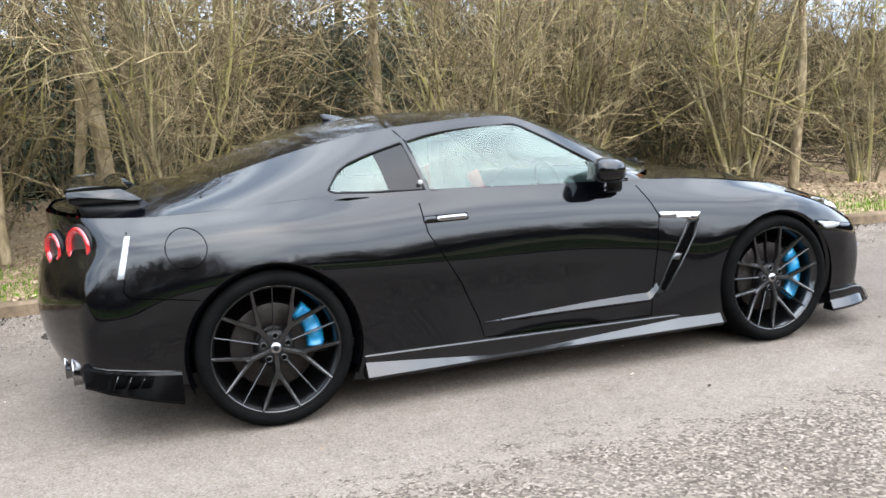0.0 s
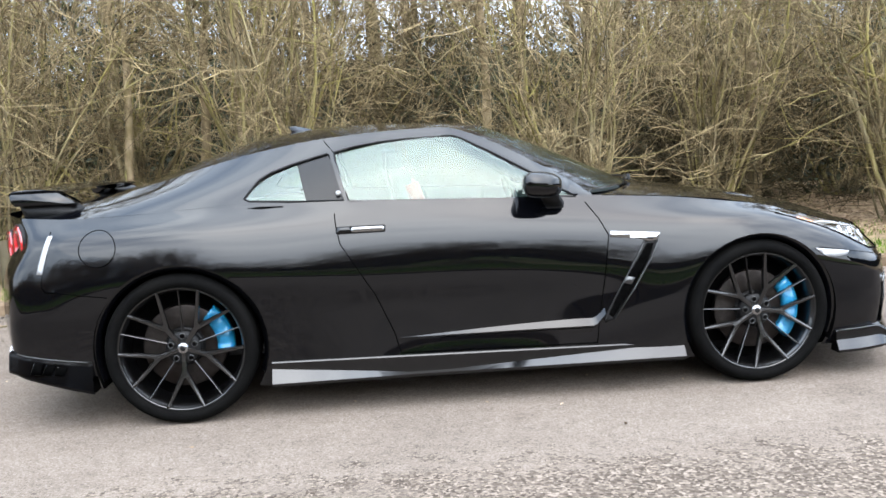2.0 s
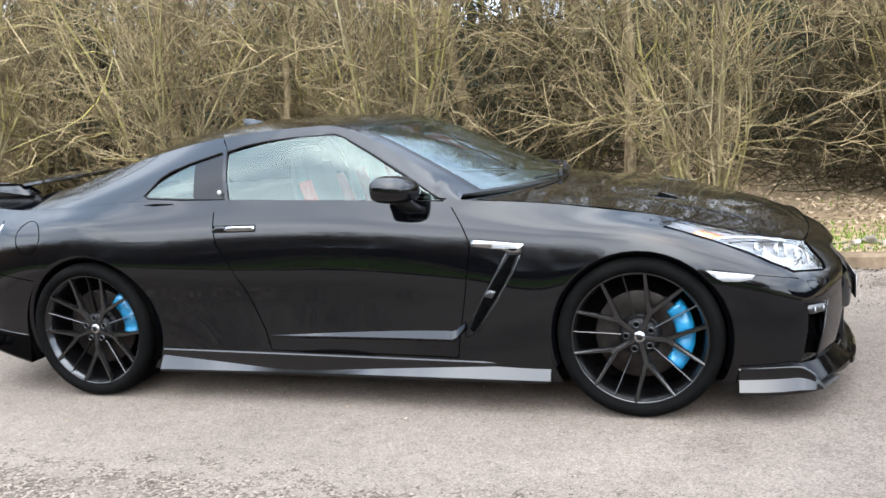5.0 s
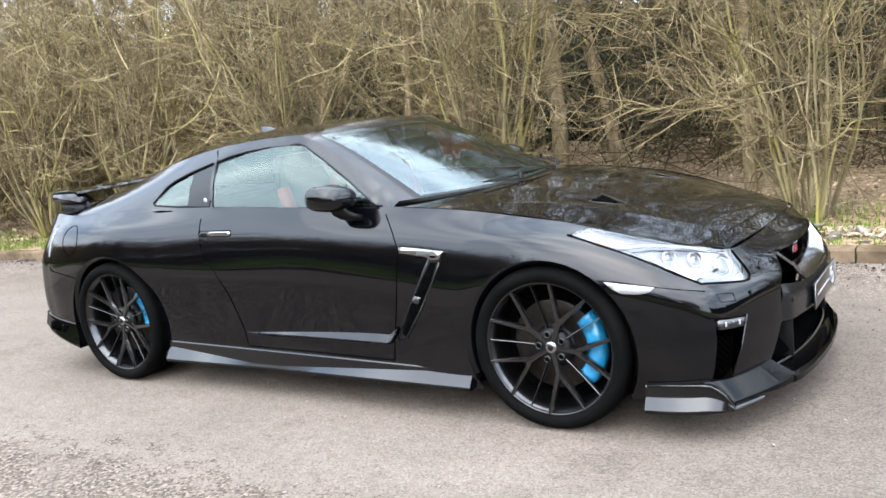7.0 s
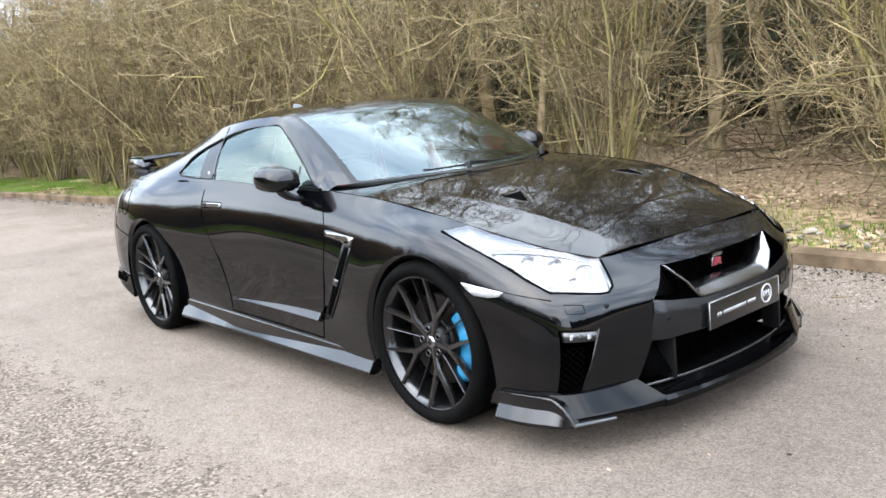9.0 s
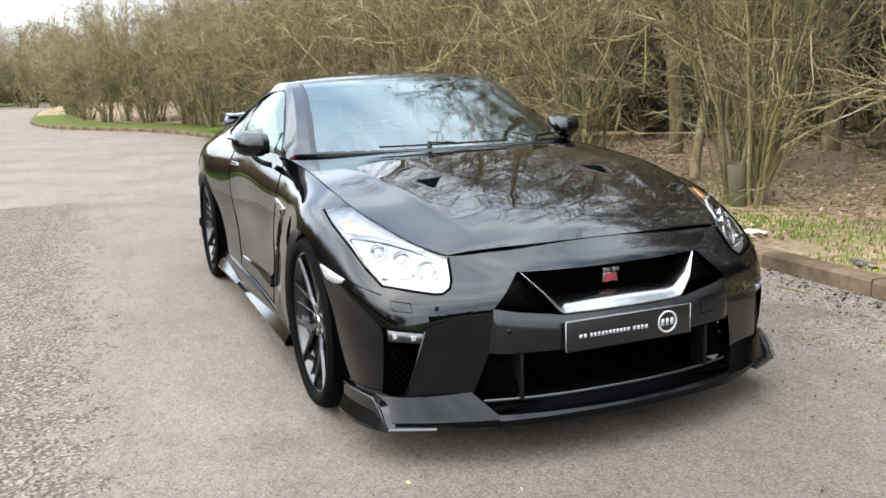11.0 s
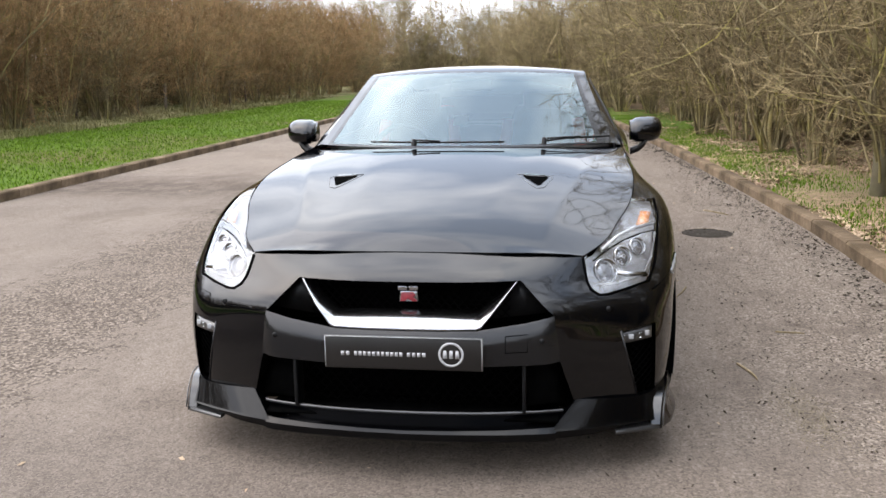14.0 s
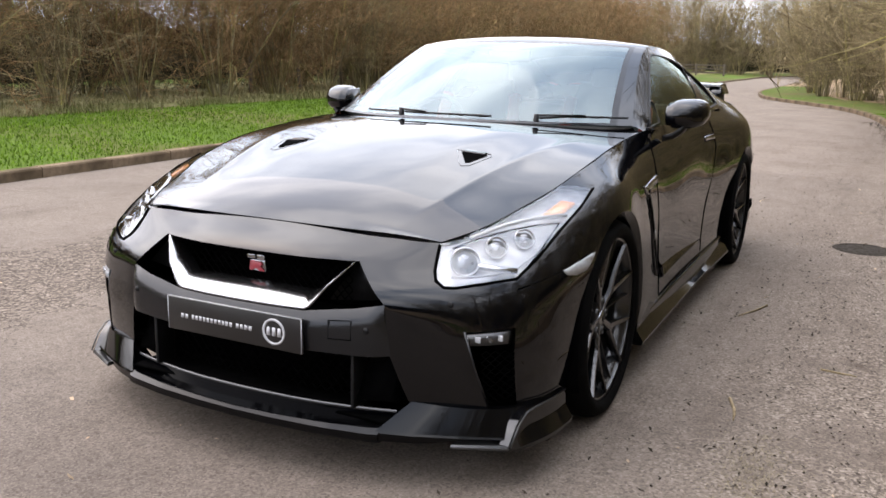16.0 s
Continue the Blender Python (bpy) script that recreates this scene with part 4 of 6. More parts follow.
lip_path = np.array([(2.345, 0.0), (2.340, .15), (2.325, .32), (2.300, .46), (2.255, .58), (2.19, .71), (2.112, .846)])
lk = chord(lip_path)
lip = lambda w: float(np.interp(w, lip_path[:, 1], lip_path[:, 0]))
rings = []
for w in np.linspace(-.492, .492, 37):
    x, f = lip(abs(w)), (abs(w) / .49) ** 1.6
    rings.append([(x - .10, w, .172), (x - .026 - .02 * f, w, .174), (x - .008 - .010 * f, w, .180 + .006 * f), (x, w, .172), (x, w, .150), (x - .012, w, .142), (x - .12, w, .142)])
part("front_splitter", strips(rings), M_CARBON, car, "dark glossy front splitter lip")


def shelf(s):
    """Sloping shoulder below the bumper corner, from the intake to the corner blade."""
    rings = []
    for w in np.linspace(.484, .842, 20):
        f = (w - .484) / .358
        x, top = lip(w) - .006, .258 - .018 * f
        wt = .558 + .284 * f
        xs = surface_x(wt, top) + .012 * math.sin(math.pi * f)
        rings.append([(xs - .03, s * wt, top), (xs, s * wt, top), (x - .004, s * w, .182 - .014 * f), (x, s * w, .175 - .012 * f), (x - .002, s * w, .150 + .012 * float(np.clip((w - .62) / .1, 0, 1))), (x - .030, s * w, .144 + .012 * float(np.clip((w - .62) / .1, 0, 1))), (xs - .05, s * w, .144)])
    return strips(rings)


both_sides("bumper_shelf", shelf, M_CARBON, label="gloss black sloping shoulder below the bumper corner")


def edge_blade(s):
    rings = []
    for w in np.linspace(.69, .846, 14):
        f = (w - .69) / .156
        x = lip(w) + .004 + .010 * f
        rings.append([(x - .05, s * w, .150), (x - .004, s * w, .151), (x, s * w, .146 - .004 * f), (x - .002, s * w, .138 - .003 * f), (x - .05, s * w, .137)])
    return strips(rings)


both_sides("splitter_blade", edge_blade, M_SATIN, label="thin lower blade edge with a pointed tip")
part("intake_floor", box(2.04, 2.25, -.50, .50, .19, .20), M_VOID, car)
part("intake_sill", mirrored(grid_bm([[(surface_x(w, .222) + .004, w, .226), (surface_x(w, .222) + .009, w, .221), (surface_x(w, .220) + .003, w, .215)] for w in np.linspace(0, .515, 16)]), both=True), M_SATIN, car)


def valance(s):
    rings = []
    for x, w, zt, zb in ((-1.80, .895, .318, .170), (-1.90, .893, .330, .195), (-2.0, .888, .345, .225), (-2.1, .868, .360, .252), (-2.15, .848, .372, .272), (-2.19, .835, .38, .285)):
        rings.append([(x, s * (w - .02), zt), (x, s * (w + .012), zt - .006), (x, s * (w + .016), zt - .02), (x, s * (w + .034), zb + .012), (x, s * (w + .03), zb), (x, s * (w - .08), zb)])
    return strips(rings)


for ob, s in zip(both_sides("rear_valance", valance, M_CARBON, label="dark rear corner valance with louvres"), (-1, 1)):
    for k in range(3):
        x = -2.055 + k * .052
        poly = [(x, .332 - k * .012), (x + .036, .325 - k * .012), (x + .018, .275 - k * .006), (x - .022, .280 - k * .006)]
        bm = slab([(a, b) for a, b in poly], .014, s * .905 - .007 + s * .008, "xz")
        # solid slab, its colour stands for the shade of an opening
        lv = part("louvre", bm, M_VOID, ob)
        if k == 0:
            rod("valance_edge", [(x_, s * (w_ + .014), z_) for x_, w_, z_ in ((-1.80, .895, .316), (-1.9, .893, .328), (-2.0, .888, .343), (-2.1, .868, .358), (-2.15, .848, .370))], .0028, M_SATIN, ob, sides=5)
        rod("louvre_edge", [(a, s * (.912 + .003), b) for a, b in (poly[0], poly[3], poly[2])], .0022, M_SATIN, lv, sides=5)

M_BULB = material("projector_glass", (0.07, 0.072, 0.078), (0.12, 0.122, 0.13), scale=40, rough=0.08, metal=0.6, coat=1.0)
# front lamp units: cover, silver bowl, lenses, amber lamp
lamp_r, lamp_l = mirrored(lamp_bm)
for s, cover in ((-1, lamp_r), (1, lamp_l)):
    bowl = cover.copy()
    for v in bowl.verts:
        v.co.x -= .022
        v.co.z -= .016
        v.co.y -= s * .012
    lamp = part("headlight", bowl, M_LAMP_IN, car, "clear headlight with three lenses and silver bowl")
    part("lamp_cover", cover, M_LENS, lamp).visible_shadow = False
    P = lambda w, z, back: (surface_x(w, z) - back, s * w, z)

    def lens(w, z, r, name, mat, parent, back=.018):
        x, y, zz = P(w, z, back)
        bm = lathe([(r * 1.12, -.004), (r * 1.10, .006), (r * .98, .008), (r * .96, -.004)], 24, "x")
        bmesh.ops.rotate(bm, verts=bm.verts[:], cent=(0, 0, 0), matrix=Matrix.Rotation(s * .55, 3, "Z") @ Matrix.Rotation(-.45, 3, "Y"))
        bmesh.ops.translate(bm, verts=bm.verts[:], vec=(x, y, zz))
        part(name + "_ring", bm, M_CHROME, parent)
        bm = lathe([(.0, .004), (r * .5, .002), (r * .85, -.005), (r * .96, -.014)], 24, "x")
        bmesh.ops.rotate(bm, verts=bm.verts[:], cent=(0, 0, 0), matrix=Matrix.Rotation(s * .55, 3, "Z") @ Matrix.Rotation(-.45, 3, "Y"))
        bmesh.ops.translate(bm, verts=bm.verts[:], vec=(x, y, zz))
        part(name, bm, mat, parent)

    lens(.652, .664, .040, "main_lens", M_BULB, lamp)
    lens(.712, .698, .031, "small_lens", M_BULB, lamp, .016)
    lens(.768, .716, .029, "small_lens", M_BULB, lamp, .016)
    strip = [P(.640, .724, .010), P(.70, .750, .008), P(.76, .764, .008), P(.838, .770, .008)]
    rod("light_guide", strip, .007, M_WHITE, lamp)
    strip = [P(.635, .628, .012), P(.70, .630, .012), P(.78, .640, .012), P(.815, .68, .010), P(.838, .745, .01)]
    rod("light_guide", strip, .0045, M_WHITE, lamp)
    rod("reflector_bar", [P(.69, .655, .014), P(.745, .645, .014), P(.79, .64, .014)], .010, M_CHROME, lamp)
    a, b, c, d = P(.772, .772, .012), P(.815, .768, .012), P(.835, .80, .012), P(.795, .806, .012)
    bm = bmesh.new()
    top = [bm.verts.new(p) for p in (a, b, c, d)]
    low = [bm.verts.new((p[0] - .008, p[1], p[2] - .008)) for p in (a, b, c, d)]
    bm.faces.new(top)
    for i in range(4):
        bm.faces.new((top[i], top[(i + 1) % 4], low[(i + 1) % 4], low[i]))
    part("amber_indicator", bm, M_ORANGE, lamp, "amber indicator lens")
    edge = [(.577, .71), (.584, .668), (.589, .645), (.603, .621), (.630, .605), (.66, .604), (.73, .614), (.80, .624), (.826, .668), (.844, .728), (.860, .79), (.856, .832)]
    rod("lamp_seal", [(surface_x(w, z) + .001, s * w, z) for w, z in edge], .005, M_SEAM, lamp, sides=6)
    rod("lamp_divider", [P(w, z, .006) for w, z in ((.612, .700), (.66, .722), (.72, .738), (.78, .748), (.832, .752), (.826, .70), (.812, .65))], .0035, M_SEAM, lamp, sides=6)

# grille, badge and intakes; backings and meshes carry the recess shade as colour
M_EMBLEM = material("deep_red_enamel", (0.16, 0.012, 0.02), (0.22, 0.02, 0.026), scale=90, rough=0.4)
gx = lambda w, z: surface_x(abs(w), z)
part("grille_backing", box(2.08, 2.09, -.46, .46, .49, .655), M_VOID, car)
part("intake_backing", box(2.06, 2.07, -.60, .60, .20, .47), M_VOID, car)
part("grille_wing", mirrored(slab([(.352, .655), (.375, .656), (.48, .552), (.40, .538), (.252, .519)], .02, 2.155, "yz"), both=False)[0], M_PLASTIC, car)
part("grille_wing", slab([(.352, .655), (.375, .656), (.48, .552), (.40, .538), (.252, .519)], .02, 2.155, "yz"), M_PLASTIC, car)


def chrome_v():
    """Rounded over from a bright lower edge to a flat shelf that runs back into the grille."""
    outer = np.array([(0, .512), (.12, .512), (.236, .514), (.252, .522), (.30, .585), (.362, .658)])
    inner = np.array([(0, .562), (.12, .561), (.218, .556), (.234, .556), (.2925, .600), (.353, .660)])
    rings = []
    for (wo, zo), (wi, zi) in zip(outer, inner):
        x0 = surface_x(wo, zo) + .004
        rings.append([(x0 - .02, wo, zo - .003)] + [(x0 - back, wo + (wi - wo) * q, zo + (zi - zo) * q) for back, q in ((0, .0), (.006, .18), (.014, .40), (.026, .62), (.044, .82), (.066, .94), (.09, 1.0))])
    return mirrored(grid_bm(rings), both=True)


part("grille_chrome", chrome_v(), M_CHROME, car, "satin chrome V-shaped grille surround")


def mesh_screen(name, x_of, w0, w1, z0, z1, pitch, r, parent, s=1):
    """A wavy lattice, its strands joined, near-black to sink into the shade behind."""
    vs, fs = [], []
    rows = int((z1 - z0) / pitch) + 1
    for k in range(rows):
        z = z0 + k * pitch
        ws = np.arange(w0, w1 + 1e-6, pitch * .9)
        pts = [(x_of(w, z), s * w, z + (pitch * .42 if (i + k) % 2 else -pitch * .42)) for i, w in enumerate(ws)]
        if len(pts) > 2:
            tube_data(pts, [r] * len(pts), 4, vs, fs)
    return tagged(raw(name, vs, fs, M_VOID, parent, "black wavy mesh"), kind="stuff")


mesh_screen("grille_mesh", lambda w, z: 2.175, -.34, .34, .52, .665, .016, .0022, car)
mesh_screen("intake_mesh", lambda w, z: 2.15 + .02 * (1 - (w / .5) ** 2), -.38, .38, .225, .40, .020, .0026, car)
both_sides("intake_post", lambda s: slab([(s * .382, .222), (s * .394, .222), (s * .394, .398), (s * .382, .398)], .08, 2.18, "yz", .003), M_PLASTIC)
both_sides("intake_cheek", lambda s: sections([[(2.245 - .01 * k, s * (.392 + .03 * k), .248), (2.245 - .01 * k, s * (.40 + .03 * k), .248), (2.13, s * (.40 + .03 * k), .40), (2.13, s * (.392 + .03 * k), .40)] for k in range(5)]), M_VOID)
badge = part("grille_badge", slab([(-.026, .586), (-.012, .586), (.0, .594), (.014, .586), (.030, .586), (.018, .598), (.024, .606), (.018, .616), (-.022, .616)], .012, 2.20, "yz", .001), M_EMBLEM, car, "red and silver grille emblem")
part("emblem_bar", slab([(-.034, .623), (-.003, .623), (-.003, .638), (-.034, .638)], .012, 2.20, "yz", .002), M_CHROME, badge)
part("emblem_bar", slab([(.004, .623), (.034, .623), (.034, .638), (.004, .638)], .012, 2.20, "yz", .002), M_CHROME, badge)
part("emblem_rim", slab([(-.031, .583), (.034, .583), (.030, .619), (-.027, .619)], .006, 2.198, "yz", .002), M_CHROME, badge)
part("emblem_bracket", box(2.17, 2.2, -.02, .02, .586, .626), M_PLASTIC, badge)

for s in (-1, 1):
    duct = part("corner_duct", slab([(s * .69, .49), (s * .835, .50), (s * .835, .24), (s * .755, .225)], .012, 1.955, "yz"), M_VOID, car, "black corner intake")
    mesh_screen("duct_mesh", lambda w, z: surface_x(w, z) - .035, .735, .822, .255, .42, .013, .002, duct, s)
    pod = part("daytime_lamp", sections([[(surface_x(w, z) + d, s * w, z) for z, d in ((.440 + .05 * (w - .70), -.03), (.440 + .05 * (w - .70), -.004), (.474 + .08 * (w - .70), -.004), (.474 + .08 * (w - .70), -.03))] for w in np.linspace(.692, .808, 8)]), M_SATIN, duct, "silver daytime running lamp")
    for k in range(4):
        w = .709 + k * .027
        z = .4575 + .065 * (w - .70)
        part("led_cell", slab([(s * (w - .009), z - .009), (s * (w + .009), z - .009), (s * (w + .009), z + .009), (s * (w - .009), z + .009)], .006, surface_x(w, z) - .006, "yz", .0015), M_WHITE if k % 2 else M_LENS, pod)
    rod("duct_trim", [(surface_x(w, z) + .001, s * w, z) for w, z in ((.702, .484), (.735, .36), (.767, .233))], .004, M_BAR, duct)
    sens = lathe([(.0, .003), (.008, .003), (.0095, 0)], 16, "x")
    bmesh.ops.translate(sens, verts=sens.verts[:], vec=(surface_x(.66, .56) + .001, s * .66, .56))
    part("parking_sensor", sens, M_PLASTIC, car)
    sens = lathe([(.0, .003), (.008, .003), (.0095, 0)], 16, "x")
    bmesh.ops.translate(sens, verts=sens.verts[:], vec=(surface_x(.445, .478) + .020, s * .445, .478))
    part("parking_sensor", sens, M_PLASTIC, car)
    seam([(surface_x(w, z) + .001, w, z) for w, z in ((.735, .575), (.79, .582), (.79, .55), (.735, .545), (.735, .575))], r=.0015, both=False, lift=0, name="washer_flap_gap") if s < 0 else None
seam([(surface_x(abs(w), z) + .0205, w, z) for w, z in ((.33, .498), (.40, .503), (.40, .445), (.33, .443), (.33, .498))], r=.0016, both=False, lift=0, name="tow_flap_gap")
for o in [o for o in car.children if o.name.startswith("tow_flap_gap")]:
    o.scale = (1, -1, 1)

# show plate with lettering too stylised to copy
plate = part("show_plate", slab([(-.26, .388), (.26, .388), (.26, .499), (-.26, .499)], .008, 2.322, "yz", .003), M_PLATE, car, "dark dealer plate with silver lettering bars and ring")
part("plate_edge", slab([(.2565, .391), (.2585, .391), (.2585, .496), (.2565, .496)], .004, 2.327, "yz"), M_INK, plate)
part("plate_edge", slab([(-.2585, .391), (-.2565, .391), (-.2565, .496), (-.2585, .496)], .004, 2.327, "yz"), M_INK, plate)
part("plate_edge", slab([(-.256, .4955), (.256, .4955), (.256, .497), (-.256, .497)], .004, 2.327, "yz"), M_INK, plate)
y = -.205
for k, wd in enumerate((.034, .165, .066)):
    n_bars = (2, 11, 4)[k]
    for i in range(n_bars):
        a = y + wd * i / n_bars
        part("lettering_bar", slab([(a, .432), (a + wd / n_bars * .68, .432), (a + wd / n_bars * .68, .446), (a, .446)], .0035, 2.3275, "yz"), M_INK, plate)
    y += wd + .010
bm = lathe([(.034, 0), (.034, .004), (.041, .004), (.041, 0)], 36, "x")
bmesh.ops.translate(bm, verts=bm.verts[:], vec=(2.329, .158, .443))
part("plate_ring", bm, M_INK, plate)
for k in (-1, 0, 1):
    part("ring_bar", slab([(.158 + k * .02 - .007, .430), (.158 + k * .02 + .007, .430), (.158 + k * .02 + .005, .456), (.158 + k * .02 - .005, .456)], .004, 2.328, "yz"), M_INK, plate)
part("plate_plinth", box(2.26, 2.322, -.2, .2, .40, .485), M_PLASTIC, plate)

# bonnet ducts: flat near-black triangles with the shade of an opening painted in
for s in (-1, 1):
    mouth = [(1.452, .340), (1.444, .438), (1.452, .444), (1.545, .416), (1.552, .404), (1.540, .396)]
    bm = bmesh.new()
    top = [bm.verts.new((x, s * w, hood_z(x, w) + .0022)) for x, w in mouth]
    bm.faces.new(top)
    duct = part("bonnet_duct", bm, M_VOID, car, "triangular bonnet duct drawn as a flat shade-black patch")
    rim = [(1.440, .318), (1.432, .452), (1.458, .462), (1.575, .430), (1.588, .404), (1.560, .382)]
    rod("duct_gap", [(x, s * w, hood_z(x, w) + .0005) for x, w in rim + rim[:1]], .0012, M_SATIN, duct, sides=5)
    lipg = []
    for q in np.linspace(0, 1, 7):
        x, w = 1.455 - .007 * q, .350 + .082 * q
        lipg.append([(x - .035, s * w, hood_z(x - .035, w) + .0015), (x - .010, s * w, hood_z(x, w) + .006), (x + .002, s * w, hood_z(x, w) + .007), (x + .003, s * w, hood_z(x, w) + .003)])
    part("duct_lip", grid_bm(lipg), M_PAINT, duct)

# door mirrors
for s in (-1, 1):
    rings = []
    for f in np.linspace(0, 1, 14):
        w = .835 + .165 * f
        k = (1 - abs(2 * f - .9) ** 3.2 * .35) if f > .1 else .78
        k = max(.18, k) if f < .999 else .25
        hz, hx = .063 * k, .115 * k
        cx_, cz_ = .335 - .05 * f, 1.028 + .008 * f
        ring = []
        for a in np.linspace(0, 2 * math.pi, 22, endpoint=False):
            c, sn = math.cos(a), math.sin(a)
            dx = hx * (abs(c) ** .7) * (1 if c > 0 else -.62)
            dz = hz * (abs(sn) ** .75) * (1 if sn > 0 else -1)
            ring.append((cx_ + dx, s * w, cz_ + dz - .01 * (dx / .1 if dx > 0 else 0)))
        rings.append(ring)
    mirror = part("door_mirror", sections(rings), M_PAINT, car, "gloss black door mirror")
    part("mirror_glass", slab([(s * .845, .985), (s * .975, .992), (s * .985, 1.03), (s * .97, 1.078), (s * .86, 1.078)], .004, .245, "yz", .001), M_CHROME, mirror)
    part("mirror_arm", sections([[(x - .045, s * w, z + .012), (x + .05, s * w, z + .012), (x + .045, s * w, z - .016), (x - .035, s * w, z - .016)] for x, w, z in ((.40, .835, .925), (.385, .875, .938), (.365, .905, .962), (.36, .92, .985))]), M_PLASTIC, mirror, "black mirror arm")
    # mirror sail panel
    part("mirror_sail", sections([[(x, s * (w + .006), z), (x, s * (w - .01), z)] for x, w, z in ((.30, .742, 1.075), (.315, .785, .985), (.53, .788, .972))] , wrap=False, caps=False), M_PLASTIC, mirror)

# flush handles, vents, badges, markers
for s, door in zip((-1, 1), DOORS):
    def rr(x0, x1, z0, z1, n=5, r=.012):
        out = []
        for cx_, cz_, a0 in ((x1 - r, z1 - r, 0), (x0 + r, z1 - r, 90), (x0 + r, z0 + r, 180), (x1 - r, z0 + r, 270)):
            out += [(cx_ + r * math.cos(math.radians(a0 + 90 * k / n)), cz_ + r * math.sin(math.radians(a0 + 90 * k / n))) for k in range(n + 1)]
        return out
    part("handle_recess", on_flank(rr(-.652, -.418, .844, .878, r=.010), .001, .01, s), M_SEAM, door)
    part("handle_pad", on_flank(rr(-.648, -.584, .8475, .8745, r=.006), .003, .01, s), M_PAINT, door)
    part("door_handle", on_flank(rr(-.580, -.424, .8495, .8725, r=.010), .006, .012, s), M_CHROME, door, "chrome flush door handle")
    swoosh = []
    for k in range(50):
        f = k / 49
        x = -.37 + .99 * f
        tip = .055 * max(0, f - .95) / .05
        z = .333 + .004 * f + tip
        h = (.004 + .034 * math.sin(math.pi * .5 * f) ** 1.2) * (1 - .25 * max(0, f - .95) / .05)
        swoosh.append([(x, surface_y(x, z + h) - .001, z + h), (x, surface_y(x, z) + .004 + .018 * f, z + .002), (x, surface_y(x, z) + .003 + .016 * f, z - .004), (x, surface_y(x, z - .014) - .002, z - .014)])
    sm = np.array(swoosh)
    for _ in range(10):
        sm[1:-1, :, 1] = (sm[:-2, :, 1] + 2 * sm[1:-1, :, 1] + sm[2:, :, 1]) / 4
    sm[..., 1] *= s
    part("sill_crease", strips(sm.tolist(), close=False), M_PAINT, door, "raised sculpted crease along the sill")
    vent = part("side_vent", on_flank([(.822, .735), (.895, .738), (.86, .66), (.76, .52), (.665, .362), (.62, .345), (.612, .362), (.722, .556)], .0015, .008, s), M_PLASTIC, car, "slanted side vent with chrome strip")
    # proud plate, the slot's depth is only shade-black colour
    part("vent_slot", on_flank([(.838, .722), (.872, .722), (.84, .645), (.765, .522), (.66, .372), (.64, .385), (.715, .535)], .003, .006, s), M_VOID, vent)
    part("vent_brace", on_flank([(.735, .567), (.772, .560), (.752, .527), (.715, .535)], .006, .01, s), M_SATIN, vent)
    rod("vent_edge", [(x, s * (surface_y(x, z) + .003), z) for x, z in ((.885, .722), (.855, .65), (.77, .51), (.668, .362))], .0035, M_SATIN, vent)
    rod("vent_edge", [(x, s * (surface_y(x, z) + .002), z) for x, z in ((.826, .733), (.790, .664), (.724, .555), (.615, .365))], .0022, M_SATIN, vent)
    part("chrome_strip", on_flank([(.660, .788), (.905, .770), (.885, .735), (.845, .732), (.80, .748), (.662, .760)], .007, .014, s), M_CHROME, vent, "chrome badge strip")
    part("strip_emblem", on_flank([(.838, .752), (.872, .750), (.868, .742), (.842, .743)], .009, .004, s), M_SEAM, vent)
    part("side_marker", on_flank([(1.668, .655), (1.86, .628), (1.845, .612), (1.80, .604), (1.735, .608), (1.70, .628)], .005, .012, s), M_WHITE, car, "white side marker lens")
    part("rear_reflector", on_flank([(-1.952, .905), (-1.975, .905), (-2.02, .735), (-1.993, .735)], .004, .012, s), M_WHITE, car, "white vertical rear reflector")
    part("quarter_slot", on_flank([(-1.06, .985), (-1.0, .990), (-.90, .987), (-.89, .983), (-1.0, .979)], .002, .004, s), M_SEAM, car)
    bm = lathe([(.0, .0), (.011, .0), (.012, -.003)], 16)
    bmesh.ops.translate(bm, verts=bm.verts[:], vec=(-.632, 0, 1.035))
    for v in bm.verts:
        v.co.y = s * (.803 + v.co.y)
    part("pillar_emblem", bm, M_INK, car)

